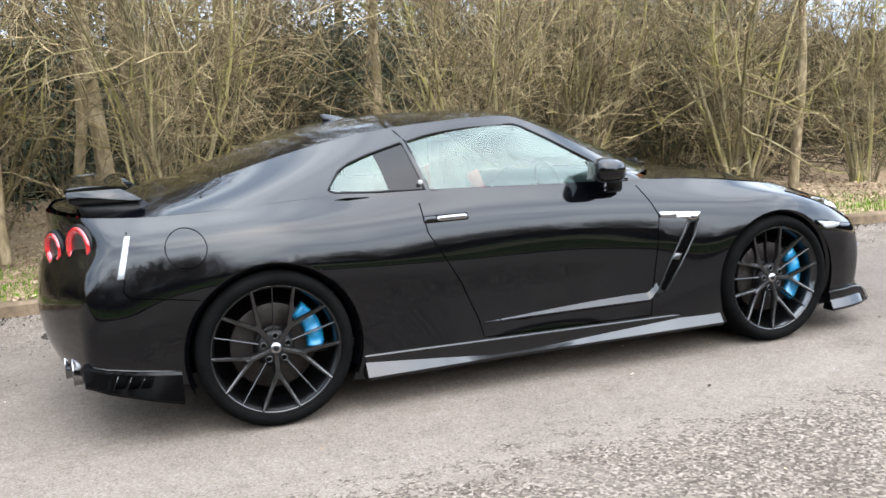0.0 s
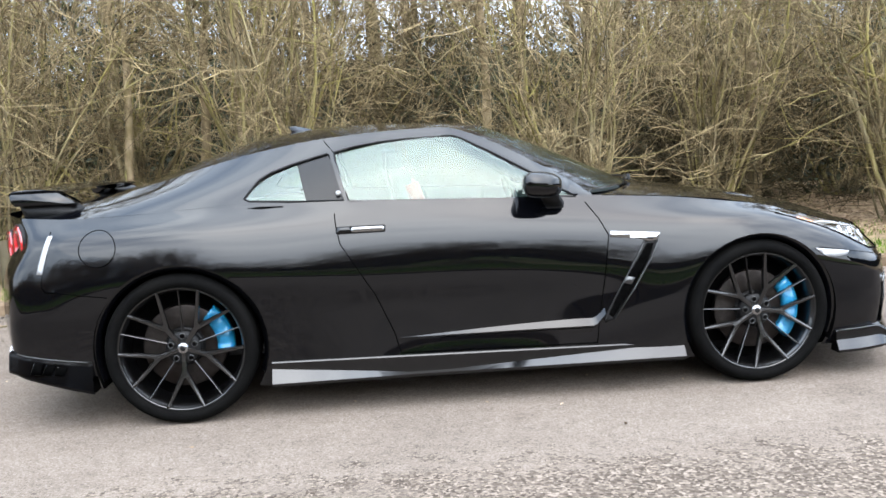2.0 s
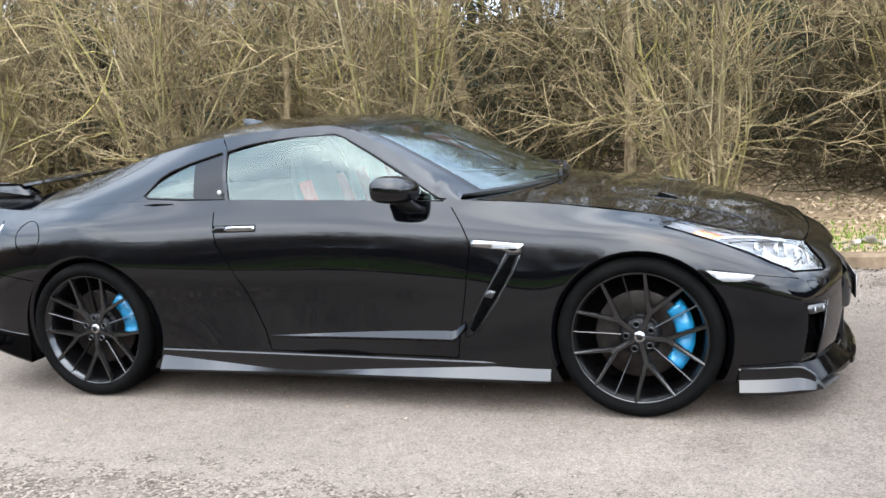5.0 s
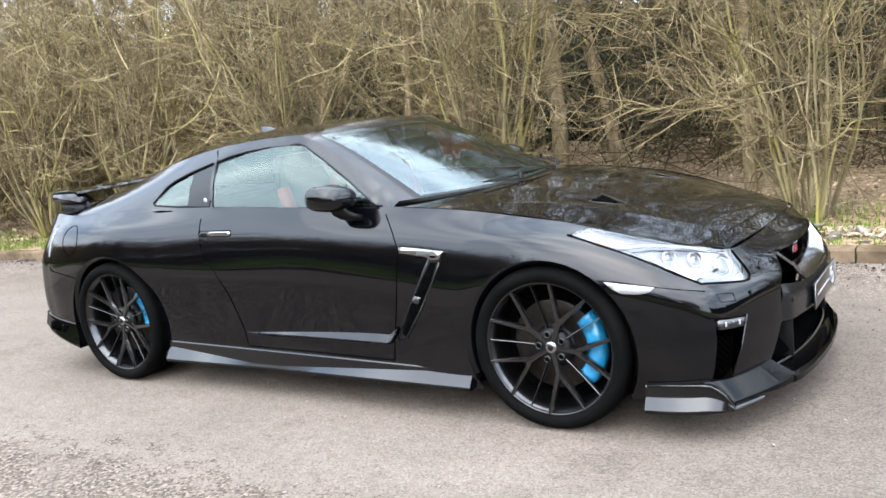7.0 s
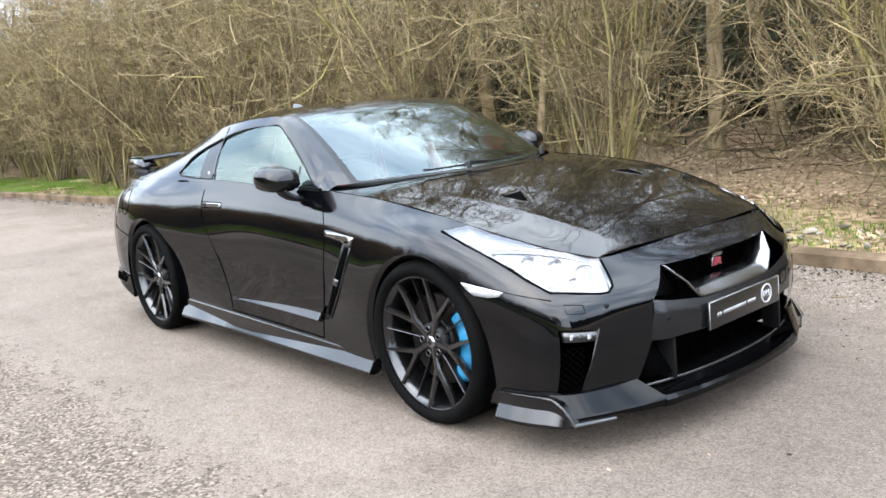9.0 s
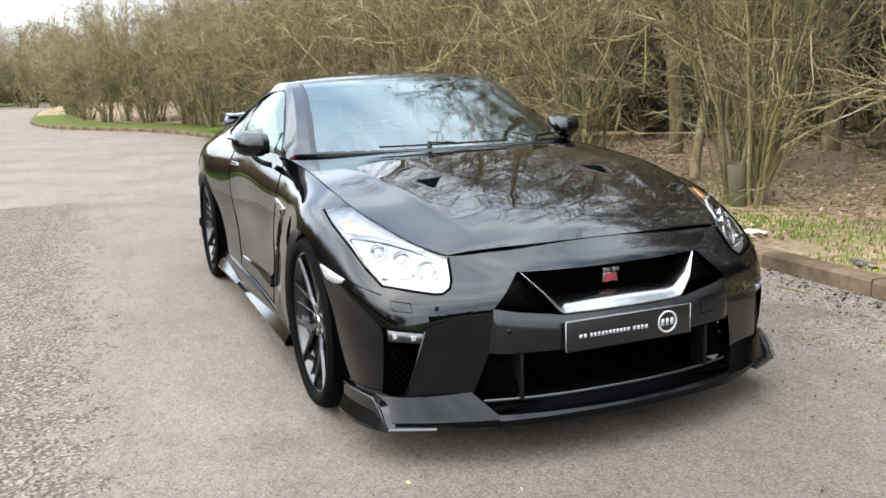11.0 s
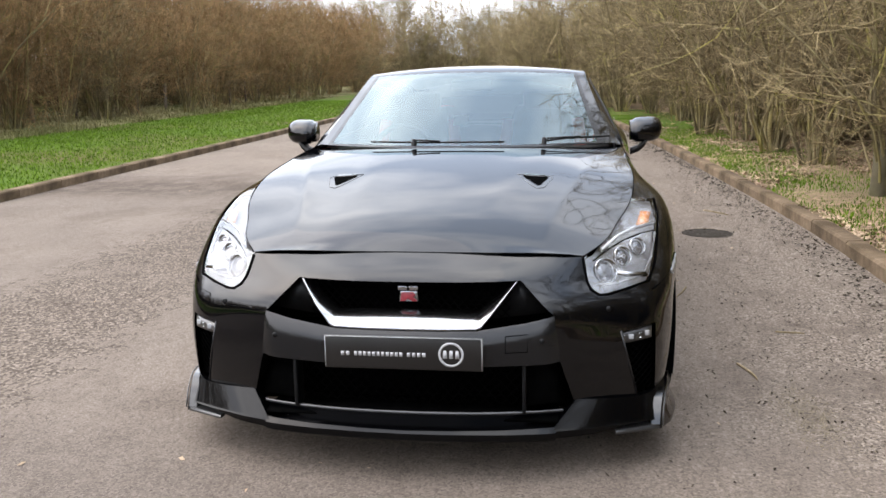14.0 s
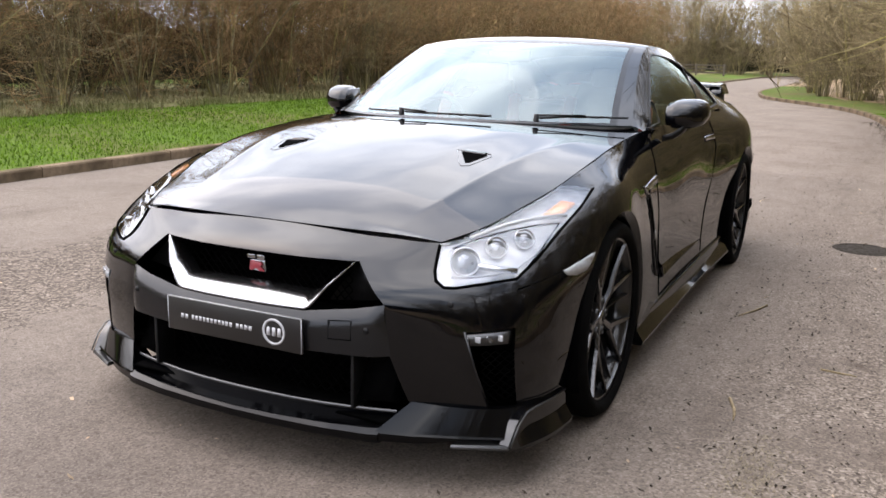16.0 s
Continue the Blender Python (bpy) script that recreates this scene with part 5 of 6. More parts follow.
# tail lamps, spoiler, exhausts
for s in (-1, 1):
    for w, r, lz in ((.672, .092, .858), (.475, .076, .838)):
        d = (FLANK[..., 1] - w) ** 2 + (FLANK[..., 2] - lz) ** 2 + 100 * (FLANK[..., 0] > -2.0)
        i = np.unravel_index(np.argmin(d), d.shape)
        ax = float(FLANK[i][0])
        rot = Matrix.Rotation(-s * (.55 if w > .5 else .46), 3, "Z")
        for nm, prof, mat in (("tail_lamp", [(r, .012), (r, -.008), (r * .92, -.016), (r * .70, -.012), (r * .64, .0)], M_RED), ("tail_lamp_centre", [(.0, -.004), (r * .5, -.004), (r * .66, .002)], M_SATIN), ("tail_lamp_rim", [(r * 1.12, .01), (r * 1.10, -.008), (r * 1.0, -.006)], M_PLASTIC)):
            bm2 = lathe(prof, 36, "x")
            bmesh.ops.rotate(bm2, verts=bm2.verts[:], cent=(0, 0, 0), matrix=rot)
            bmesh.ops.translate(bm2, verts=bm2.verts[:], vec=(ax - .004, s * w, lz))
            if nm == "tail_lamp":
                ring = part(nm, bm2, mat, car, "round red tail lamp")
            else:
                part(nm, bm2, mat, ring)
    for w in (.52, .66):
        bm = lathe([(.062, -.14), (.066, -.004), (.069, .0), (.066, .002), (.058, -.01), (.056, -.13)], 32, "x")
        for v in bm.verts:
            v.co.x *= -1
        bmesh.ops.translate(bm, verts=bm.verts[:], vec=(-2.238 if w > .6 else -2.275, s * w, .318))
        part("exhaust_tip", bm, M_CHROME, car, "large round chrome exhaust tip")
prof = [(-1.93, .0), (-1.945, .010), (-2.02, .018), (-2.10, .018), (-2.19, .012), (-2.195, -.004), (-2.17, -.016), (-2.0, -.018)]
rings = []
for w in np.linspace(-.655, .655, 31):
    lift = 1.094 + .012 * (1 - (w / .67) ** 2)
    rings.append([(x - .02 * (1 - (w / .67) ** 2), w, lift + dz) for x, dz in prof])
spoiler = part("boot_spoiler", strips(rings), M_PAINT, car, "gloss black boot spoiler on end pillars")
for s in (-1, 1):
    # wedge-shaped end: a flat outer face with rounded edges
    face = [(-2.195, 1.085), (-2.185, 1.112), (-2.12, 1.118), (-2.02, 1.114), (-1.97, 1.100), (-1.92, 1.072), (-1.880, 1.045), (-1.89, 1.040), (-1.98, 1.040), (-2.16, 1.040), (-2.178, 1.052)]
    cx_, cz_ = -2.05, 1.078
    rings = []
    for w, k in ((.585, .97), (.650, 1.0), (.668, .985), (.675, .955), (.677, .92)):
        rings.append([(cx_ + (x - cx_) * (1 - (1 - k) * .45), s * (w - .45 * (z - 1.05) * (w > .6)), cz_ + (z - cz_) * k) for x, z in face])
    part("spoiler_end", sections(rings), M_PAINT, spoiler)
    rings = []
    for z, x0, x1, w0, w1 in ((.975, -1.80, -2.13, .60, .664), (1.005, -1.83, -2.14, .606, .662), (1.044, -1.88, -2.155, .612, .66)):
        rings.append([(x0, s * (w0 + w1) / 2, z), (x0 - .06, s * w1, z), (x1 + .03, s * w1, z), (x1, s * (w1 - .02), z), (x1, s * (w0 + .01), z), (x0 - .07, s * w0, z)])
    part("spoiler_pillar", sections(rings), M_PLASTIC, spoiler)
fin = sections([[(x - .02, -t, z), (x + ln, 0, z), (x - .02, t, z)] for z, x, ln, t in ((1.338, -.87, .15, .022), (1.358, -.878, .10, .015), (1.374, -.888, .05, .008), (1.381, -.892, .02, .003))])
part("roof_antenna_fin", fin, M_PAINT, car, "gloss black shark fin aerial")

# wipers and inside
for base_y, tip_y, piv in ((-.41, .23, -.19), (.41, .72, .41)):
    def on_screen(w, up):
        j = int(round((1 - abs(w) / .74) * 29))
        d = I_W0 + int(np.argmin(np.abs(ROOF[I_W0:, max(0, min(29, j)), 2] - up)))
        p = ROOF[d, max(0, min(29, j))]
        return (float(p[0]) + .012, w, float(p[2]) + .016)
    arm = [on_screen(base_y + (tip_y - base_y) * f, .996 + .008 * math.sin(math.pi * f)) for f in np.linspace(0, 1, 14)]
    sm = np.array(arm)
    for _ in range(4):
        sm[1:-1] = (sm[:-2] + 2 * sm[1:-1] + sm[2:]) / 4
    wp = rod("wiper", [tuple(p) for p in sm], .0045, M_PLASTIC, car, "black wiper resting on the windscreen")
    i0 = int(np.argmin(np.abs(sm[:, 1] - piv)))
    bm = lathe([(.0, .022), (.009, .020), (.014, -.012)], 14, "z")
    bmesh.ops.translate(bm, verts=bm.verts[:], vec=(sm[i0][0] + .018, piv, sm[i0][2] - .004))
    part("wiper_pivot", bm, M_PLASTIC, wp)
    rod("wiper_arm", [(sm[i0][0] + .018, piv, sm[i0][2] + .012), (sm[len(sm) // 2][0] + .010, sm[len(sm) // 2][1], sm[len(sm) // 2][2] + .006)], .004, M_PLASTIC, wp)


def seat(y, x, name="car_seat"):
    rings = []
    for k, f in enumerate(np.linspace(0, 1, 9)):
        w = .25 * (1 - .35 * max(0, f - .6) / .4)
        z, xx = .45 + .68 * f, x - .02 - .20 * f
        d = .09 * (1 - .4 * f)
        rings.append([(xx + d, y - w, z), (xx + d * .4, y - w * .6, z), (xx + d * .4, y + w * .6, z), (xx + d, y + w, z), (xx - d * .8, y + w * .9, z), (xx - d * .8, y - w * .9, z)])
    ob = part(name, sections(rings), M_CABIN, car, "dark leather bucket seat with red bolsters")
    for s in (-1, 1):
        rod("seat_bolster", [(x + .05 - .2 * f, y + s * (.235 - .06 * max(0, f - .5)), .5 + .55 * f) for f in np.linspace(0, 1, 7)], .035, M_CABINRED, ob, "red leather bolster")
    part("headrest", box(x - .27, x - .19, y - .12, y + .12, 1.10, 1.22, .02), M_CABIN, ob)
    part("seat_cushion", box(x - .05, x + .45, y - .25, y + .25, .33, .47, .04), M_CABIN, ob)


seat(-.37, -.12)
seat(.37, -.12)
part("rear_bench", box(-1.15, -.85, -.58, .58, .55, .98, .05), M_CABIN, car)
part("parcel_shelf", box(-1.75, -1.15, -.52, .52, .955, .97), M_CABIN, car)
part("cabin_floor", box(-1.2, .9, -.78, .78, .28, .32), M_CABIN, car)
dash = []
for w in np.linspace(-.72, .72, 25):
    b = .0 + .02 * math.exp(-((w + .37) / .16) ** 2)
    dash.append([(.93 - .38 * (abs(w) / .75) ** 2.2, w, .965), (.66 - .16 * (abs(w) / .75) ** 2, w, .968 + b), (.48, w, .945 + b), (.42, w, .88), (.46, w, .55)])
part("dashboard", grid_bm(dash), M_CABIN, car, "black dashboard")
wheel_ring = lathe([(.165 + .014 * math.cos(a), .014 * math.sin(a)) for a in np.linspace(0, 2 * math.pi, 10)], 36, "x")
bmesh.ops.rotate(wheel_ring, verts=wheel_ring.verts[:], cent=(0, 0, 0), matrix=Matrix.Rotation(-.4, 3, "Y"))
bmesh.ops.translate(wheel_ring, verts=wheel_ring.verts[:], vec=(.30, -.37, .90))
sw = part("steering_wheel", wheel_ring, M_CABIN, car, "black steering wheel")
part("steering_boss", box(.30, .42, -.44, -.30, .85, .95, .02), M_CABIN, sw)
part("headliner", grid_bm(ROOF[I_R1:I_W0 + 1, 2:30] - np.array([0, 0, .03])), M_CABINLIGHT, car)
part("headliner", grid_bm((ROOF[I_R1:I_W0 + 1, 2:30] - np.array([0, 0, .03])) * np.array([1, -1, 1])), M_CABINLIGHT, car)
part("mirror_inside", box(.20, .23, -.11, .11, 1.235, 1.295, .01), M_CABIN, car)
j = int(np.argmin(np.abs(crest[:, 2] - 1.105)))
c0, c1 = crest[j + 2], crest[j - 3]
bm = bmesh.new()
a = [bm.verts.new(p) for p in ((c0[0] - .012, -.035, c0[2] - .008), (c0[0] - .012, .035, c0[2] - .008), (c1[0] - .012, .035, c1[2] - .008), (c1[0] - .012, -.035, c1[2] - .008))]
bm.faces.new(a)
bmesh.ops.solidify(bm, geom=bm.faces[:], thickness=.001)
part("screen_sticker", bm, M_PAPER, car, "white paper sticker inside the windscreen")


# ---- ground ----
KERB_LINE = [(14, 1.55), (9, 1.95), (5, 2.2), (1.5, 2.4), (-1.5, 2.5), (-7, 2.3), (-12, 2.0), (-16.5, 1.65), (-20, 1.2), (-23.5, .3), (-26.5, -1.1), (-29.5, -2.4), (-33, -3.1), (-45, -3.7), (-65, -3.6), (-85, -1.5), (-105, 6)]
FAR_KERB = [(14, -4.9), (4, -5.35), (-3, -5.72), (-11, -5.95), (-18, -6.2), (-27, -6.5), (-47, -7.7), (-65, -8.4), (-85, -8.6), (-110, -4)]


def along(line, step):
    p = np.array(line, float)
    k = chord(p)
    return hermite(k, p, np.arange(0, k[-1], step))


def bank_z(x, d):
    """Height of the wooded bank d metres behind the near kerb."""
    return .10 + .16 * np.clip((d - 1.2) / 5.0, 0, 1) + .25 * np.clip((d - 8) / 12, 0, 1)


def ribbon(name, line, offsets, zs, mat, label, category, sign=1, step=.5, wobble=0.0, span=None):
    """A sheet that follows a line, from offset to offset across it, or along the span of x alone."""
    p = along(line, step)
    t = np.gradient(p, axis=0)
    n = np.stack([t[:, 1], -t[:, 0]], 1) * sign
    n /= np.linalg.norm(n, axis=1)[:, None]
    g = []
    for i in range(len(p)):
        if span and not span[0] < p[i][0] < span[1]:
            continue
        row = []
        for o, z in zip(offsets, zs):
            q = p[i] + n[i] * o
            row.append((q[0], q[1], z + (wobble * noise.noise((q[0] * .9, q[1] * .9, 0)) if o > .3 else 0)))
        g.append(row)
    return tagged(part(name, grid_bm(g), mat), label, category, kind="structure")


def ground_sheet():
    xs = np.concatenate([-np.geomspace(1200, 40, 14), np.arange(-39, 30, 3.0), np.geomspace(31, 1200, 14)])
    g = [[(x, y, -.03) for y in xs] for x in xs]
    return tagged(part("ground", grid_bm(g), M_SOIL), "brown earth and leaf litter reaching the horizon", "ground", kind="structure")


ground_sheet()
rd = along(KERB_LINE, .6)
fk = along(FAR_KERB, .6)
m = 260
ki, fi = np.linspace(0, len(rd) - 1, m), np.linspace(0, len(fk) - 1, m)
nearc = np.stack([np.interp(ki, np.arange(len(rd)), rd[:, c]) for c in (0, 1)], 1)
farc = np.stack([np.interp(fi, np.arange(len(fk)), fk[:, c]) for c in (0, 1)], 1)
g = [[(*(a * (1 - s) + b * s), .0) for s in np.linspace(0, 1, 12)] for a, b in zip(nearc, farc)]
road = tagged(part("road", grid_bm(g), M_ASPHALT), "pale worn asphalt road with coarse patches", "road", kind="structure")
offs = [.125, .4, .8, 1.3, 2, 3, 4.5, 6.5, 9, 13, 18, 26, 40]
ribbon("verge", KERB_LINE, offs, [bank_z(0, o) - .01 for o in offs], M_SOIL, "leaf-strewn woodland bank behind the kerb", "verge", 1, .5, .05)
offs3 = [.125, .4, .8, 1.3, 1.9, 2.5]
ribbon("bend_grass", KERB_LINE, offs3, [bank_z(0, o) + .006 - (.03 if o > 2.3 else 0) for o in offs3], M_TURF, "green grass verge inside the bend of the road", "grass", 1, .5, .05, (-46, -13.5))
offs2 = [.125, .5, 1, 2, 3, 4, 4.6, 6, 9, 14, 22, 40]
ribbon("lawn", FAR_KERB, offs2, [.09, .11, .13, .17, .19, .2, .2, .2, .2, .2, .2, .2], M_TURF, "mown green grass verge", "grass", -1, .5, .03)

offs4 = [4.5, 4.9, 5.6, 7, 9, 12]
ribbon("rough_grass", FAR_KERB, offs4, [.205, .225, .23, .23, .23, .23], M_STRAW, "dry straw-coloured rough grass under the shrubs", "grass", -1, .5, .03)


def kerb_run(name, line, sign, label):
    base = thing(name, label, "kerb", kind="structure")
    p = along(line, .01)
    k = chord(p)
    prof = [(0.0, -.05), (.0, .085), (.012, .103), (.125, .105), (.125, -.05)]
    me = None
    L = .915
    for i in range(int(k[-1] // L)):
        a, b = (np.array([np.interp(q, k, p[:, c]) for c in (0, 1)]) for q in (i * L, i * L + L - .012))
        d = (b - a) / np.linalg.norm(b - a)
        if me is None:
            bm = grid_bm([[(x, y * sign, z) for y, z in prof] for x in (0, .004, L - .016, L - .012)])
            bm.verts.ensure_lookup_table()
            bm.faces.new(bm.verts[:5])
            bm.faces.new(bm.verts[-5:][::-1])
            first = part("kerb_stone", bm, M_KERB, base, smooth=False)
            me, ob = first.data, first
        else:
            if i > 130:
                break
            ob = new("kerb_stone", me)
            ob.parent = base
        ob.matrix_basis = Matrix.Translation((a[0], a[1], random.uniform(-.004, .004))) @ Matrix.Rotation(math.atan2(d[1], d[0]) + random.uniform(-.004, .004), 4, "Z")
    return base


kerb_run("kerb_near", KERB_LINE, -1, "weathered concrete kerb stones along the bank")
kerb_run("kerb_far", FAR_KERB, 1, "weathered concrete kerb stones along the lawn")


# ---- trees ----
def grow(rng, start, direction, length, r0, r1, segs, sides, wander, verts, faces, lift=.0):
    p = np.array(start, float)
    d = np.array(direction, float)
    d /= np.linalg.norm(d)
    pts = [p.copy()]
    for i in range(segs):
        d = d + rng.normal(0, wander, 3) + np.array([0, 0, lift])
        d /= np.linalg.norm(d)
        p = p + d * length / segs
        pts.append(p.copy())
    rad = np.linspace(r0, r1, segs + 1)
    tube_data(pts, rad, sides, verts, faces)
    return np.array(pts), rad


def twigs_on(rng, pts, n, length, r, tv, tf, spread=1.0, sub=2, up=.25):
    for _ in range(n):
        q = rng.uniform(.15, 1) * (len(pts) - 1)
        i = min(int(q), len(pts) - 2)
        p = pts[i] + (pts[i + 1] - pts[i]) * (q - i)
        t = pts[i + 1] - pts[i]
        t = t / (np.linalg.norm(t) + 1e-9)
        d = t * .7 + rng.normal(0, .6 * spread, 3) + np.array([0, 0, up])
        ln = length * rng.uniform(.5, 1.3)
        tp, _ = grow(rng, p, d, ln, r, r * .35, 5, 3, .26, tv, tf, .03)
        for _ in range(sub):
            j = rng.integers(1, 4)
            d2 = (tp[j + 1] - tp[j]) / (np.linalg.norm(tp[j + 1] - tp[j]) + 1e-9) + rng.normal(0, .6, 3) + np.array([0, 0, .15])
            grow(rng, tp[j], d2, ln * rng.uniform(.3, .7), r * .6, r * .3, 2, 3, .15, tv, tf)


def coppice(name, seed, stems, height, lean, label, twig_n=16, r=.0145, at=(0, 0, 0), twig=M_TWIG):
    """A many-stemmed hazel stool: stems fanning from one base, with fine twigs."""
    rng = np.random.default_rng(seed)
    base = thing(name, label, "shrub", "shrubs along the bank", at=at)
    sv, sf, tv, tf = [], [], [], []
    for k in range(stems):
        a = rng.uniform(0, 2 * math.pi)
        ln = lean * rng.uniform(.1, 1.0)
        s = np.array([math.cos(a) * .22 * rng.uniform(.2, 1), math.sin(a) * .22 * rng.uniform(.2, 1), -.05])
        d = np.array([math.cos(a) * ln, math.sin(a) * ln, 1.0])
        h = height * rng.uniform(.55, 1.1)
        rr = r * rng.uniform(.5, 1.5)
        pts, _ = grow(rng, s, d, h, rr, rr * .25, 12, 6, .105, sv, sf, .04)
        twigs_on(rng, pts, twig_n, h * .15, .0046, tv, tf, 1.3, 4)
        for _ in range(3):
            i = rng.integers(3, 9)
            d2 = (pts[i + 1] - pts[i]) + rng.normal(0, .25, 3)
            bp, _ = grow(rng, pts[i], d2, h * .42, rr * .45, rr * .13, 8, 5, .17, sv, sf, .03)
            twigs_on(rng, bp, twig_n // 2, h * .2, .0055, tv, tf, 1.0, 3)
    raw("trunk", sv, sf, M_STEM, base)
    tagged(raw("crown", tv, tf, twig, base), kind="stuff")
    return base


def tree(name, seed, height, r, label, at=(0, 0, 0), first=1.8, twig_n=6, limbs=16, bend=.03):
    rng = np.random.default_rng(seed)
    base = thing(name, label, "tree", "trees in the wood", at=at)
    sv, sf, tv, tf = [], [], [], []
    pts, rad = grow(rng, (0, 0, -.1), (rng.normal(0, .05), rng.normal(0, .05), 1), height, r, r * .25, 14, 10, bend, sv, sf, .02)
    raw("trunk", sv, sf, M_BARK, base)
    lv, lf = [], []
    for k in range(limbs):
        i = int(np.clip(np.searchsorted(pts[:, 2], rng.uniform(first, height * .95)), 1, 13))
        a = rng.uniform(0, 2 * math.pi)
        d = (math.cos(a), math.sin(a), rng.uniform(.2, 1.1))
        bp, br = grow(rng, pts[i], d, height * rng.uniform(.15, .32), rad[i] * .45, .006, 8, 5, .13, lv, lf, .03)
        twigs_on(rng, bp, twig_n, .8, .009, tv, tf, 1.0, 3)
        for _ in range(3):
            j = rng.integers(2, 7)
            d2 = (bp[j + 1] - bp[j]) * 2 + rng.normal(0, .3, 3)
            b2, _ = grow(rng, bp[j], d2, height * .16, br[j] * .6, .004, 5, 4, .14, lv, lf, .02)
            twigs_on(rng, b2, twig_n, .6, .007, tv, tf, 1.0, 3)
    raw("branching", lv, lf, M_BARK, base)
    tagged(raw("crown", tv, tf, M_TWIG, base), kind="stuff")
    return base


STOOLS = [coppice("hazel_shrub", 11, 26, 4.8, .30, "multi-stemmed bare hazel with yellow lichen", at=(-1.45, 3.85, .12)),
          coppice("hazel_shrub", 12, 24, 4.4, .34, "multi-stemmed bare hazel with brown twigs", at=(1.64, 3.68, .10)),
          coppice("hazel_shrub", 13, 22, 4.4, .32, "multi-stemmed bare hazel with grey stems", at=(-3.95, 3.62, .12)),
          coppice("hazel_shrub", 14, 24, 3.6, .62, "low spreading bare hazel thicket", twig_n=11, r=.02, at=(-8.75, 3.55, .12))]
RUSSET = [coppice("hazel_shrub", 15, 20, 4.6, .50, "russet many-stemmed bare shrub beyond the lawn", twig_n=22, at=(-14.2, -12.4, .2), twig=M_REDTWIG),
          coppice("hazel_shrub", 16, 16, 4.9, .42, "tall russet bare shrub beyond the lawn", twig_n=24, at=(-19.6, -12.9, .2), twig=M_REDTWIG)]


def bramble(name, seed, label, n=520, size=(3.4, 2.2, 2.9), at=(0, 0, 0)):
    """A waist-high to overhead tangle of thin arching stems."""
    rng = np.random.default_rng(seed)
    tv, tf = [], []
    for _ in range(n):
        x, y = rng.uniform(-size[0] / 2, size[0] / 2), rng.uniform(-size[1] / 2, size[1] / 2)
        z = size[2] * rng.uniform(0, 1) ** 1.5 * .8
        d = np.array([rng.normal(0, .9), rng.normal(0, .5), rng.uniform(-.1, 1.0)])
        ln = rng.uniform(.5, 1.5)
        pts, _ = grow(rng, (x, y, z), d, ln, rng.uniform(.004, .010), .0025, 5, 3, .22, tv, tf, -.03)
        for _ in range(2):
            j = rng.integers(1, 4)
            grow(rng, pts[j], pts[j + 1] - pts[j] + rng.normal(0, .25, 3), ln * .45, .004, .002, 3, 3, .2, tv, tf)
    base = thing(name, label, "undergrowth", "tangles under the trees", kind="stuff", at=at)
    tagged(raw("tangle", tv, tf, M_BRAMBLE, base), kind="stuff")
    return base


TANGLES = [bramble("bramble_tangle", 31, "tangled dark brown bramble stems under the trees", at=(.2, 6.6, .2)),
           bramble("bramble_tangle", 32, "tangled dark brown bramble stems under the trees", 420, (3.0, 2.0, 2.2), at=(3.4, 6.4, .2))]
def evergreen(name, seed, label, n=3400, size=(1.5, 1.2, 2.9), at=(0, 0, 0)):
    """A dense dark bush: inner stems and a shell of small leaves with gaps."""
    rng = np.random.default_rng(seed)
    base = thing(name, label, "bush", "dark bushes in the wood", at=at)
    sv, sf, lv, lf = [], [], [], []
    for _ in range(9):
        a = rng.uniform(0, 6.283)
        grow(rng, (0, 0, -.05), (math.cos(a) * .5, math.sin(a) * .5, 1), size[2] * rng.uniform(.6, .95), .025, .006, 6, 5, .12, sv, sf, .03)
    lumps = [(rng.uniform(-.6, .6) * size[0], rng.uniform(-.6, .6) * size[1], size[2] * rng.uniform(.12, .85), rng.uniform(.35, .75)) for _ in range(22)]
    for _ in range(n):
        cx, cy, cz, r = lumps[rng.integers(len(lumps))]
        v = rng.normal(0, 1, 3)
        v /= np.linalg.norm(v)
        c = np.array([cx, cy, cz]) + v * r * rng.uniform(.55, 1.05)
        c[2] = max(c[2], .05)
        u, w = rng.normal(0, 1, 3), rng.normal(0, 1, 3)
        u *= rng.uniform(.035, .075) / np.linalg.norm(u)
        w *= rng.uniform(.018, .035) / np.linalg.norm(w)
        k = len(lv)
        lv += [(c - u).tolist(), (c + w).tolist(), (c + u).tolist(), (c - w).tolist()]
        lf += [(k, k + 1, k + 2), (k, k + 2, k + 3)]
    raw("trunk", sv, sf, M_BARK, base)
    tagged(raw("foliage", lv, lf, M_EVERGREEN, base, smooth=False), kind="stuff")
    return base


BUSHES = [evergreen("evergreen_bush", 51, "dense dark evergreen bush under the trees", at=(.6, 8.3, .25)),
          evergreen("evergreen_bush", 52, "dense dark evergreen bush under the trees", 3000, (1.7, 1.1, 2.3), at=(3.0, 7.9, .25))]
TREES = [tree("woodland_tree", 21, 8.8, .115, "bare tree with a mossy grey trunk", at=(-2.0, 6.7, .2), first=3.0, limbs=26),
         tree("woodland_tree", 22, 8.6, .10, "bare tree with a slightly bent grey trunk", at=(-1.35, 7.2, .25), bend=.05, first=3.2, limbs=26),
         tree("woodland_tree", 23, 8.2, .14, "bare tree with a stout grey trunk", at=(-.2, 8.7, .25), first=2.8, limbs=24)]


def repeat(src, x, y, z, turn, s):
    ob = copy_thing(src, pose(x, y, z, 0, 0, turn))
    ob.scale = (s, s, s * random.uniform(.92, 1.1))
    return ob


rng = random.Random(5)
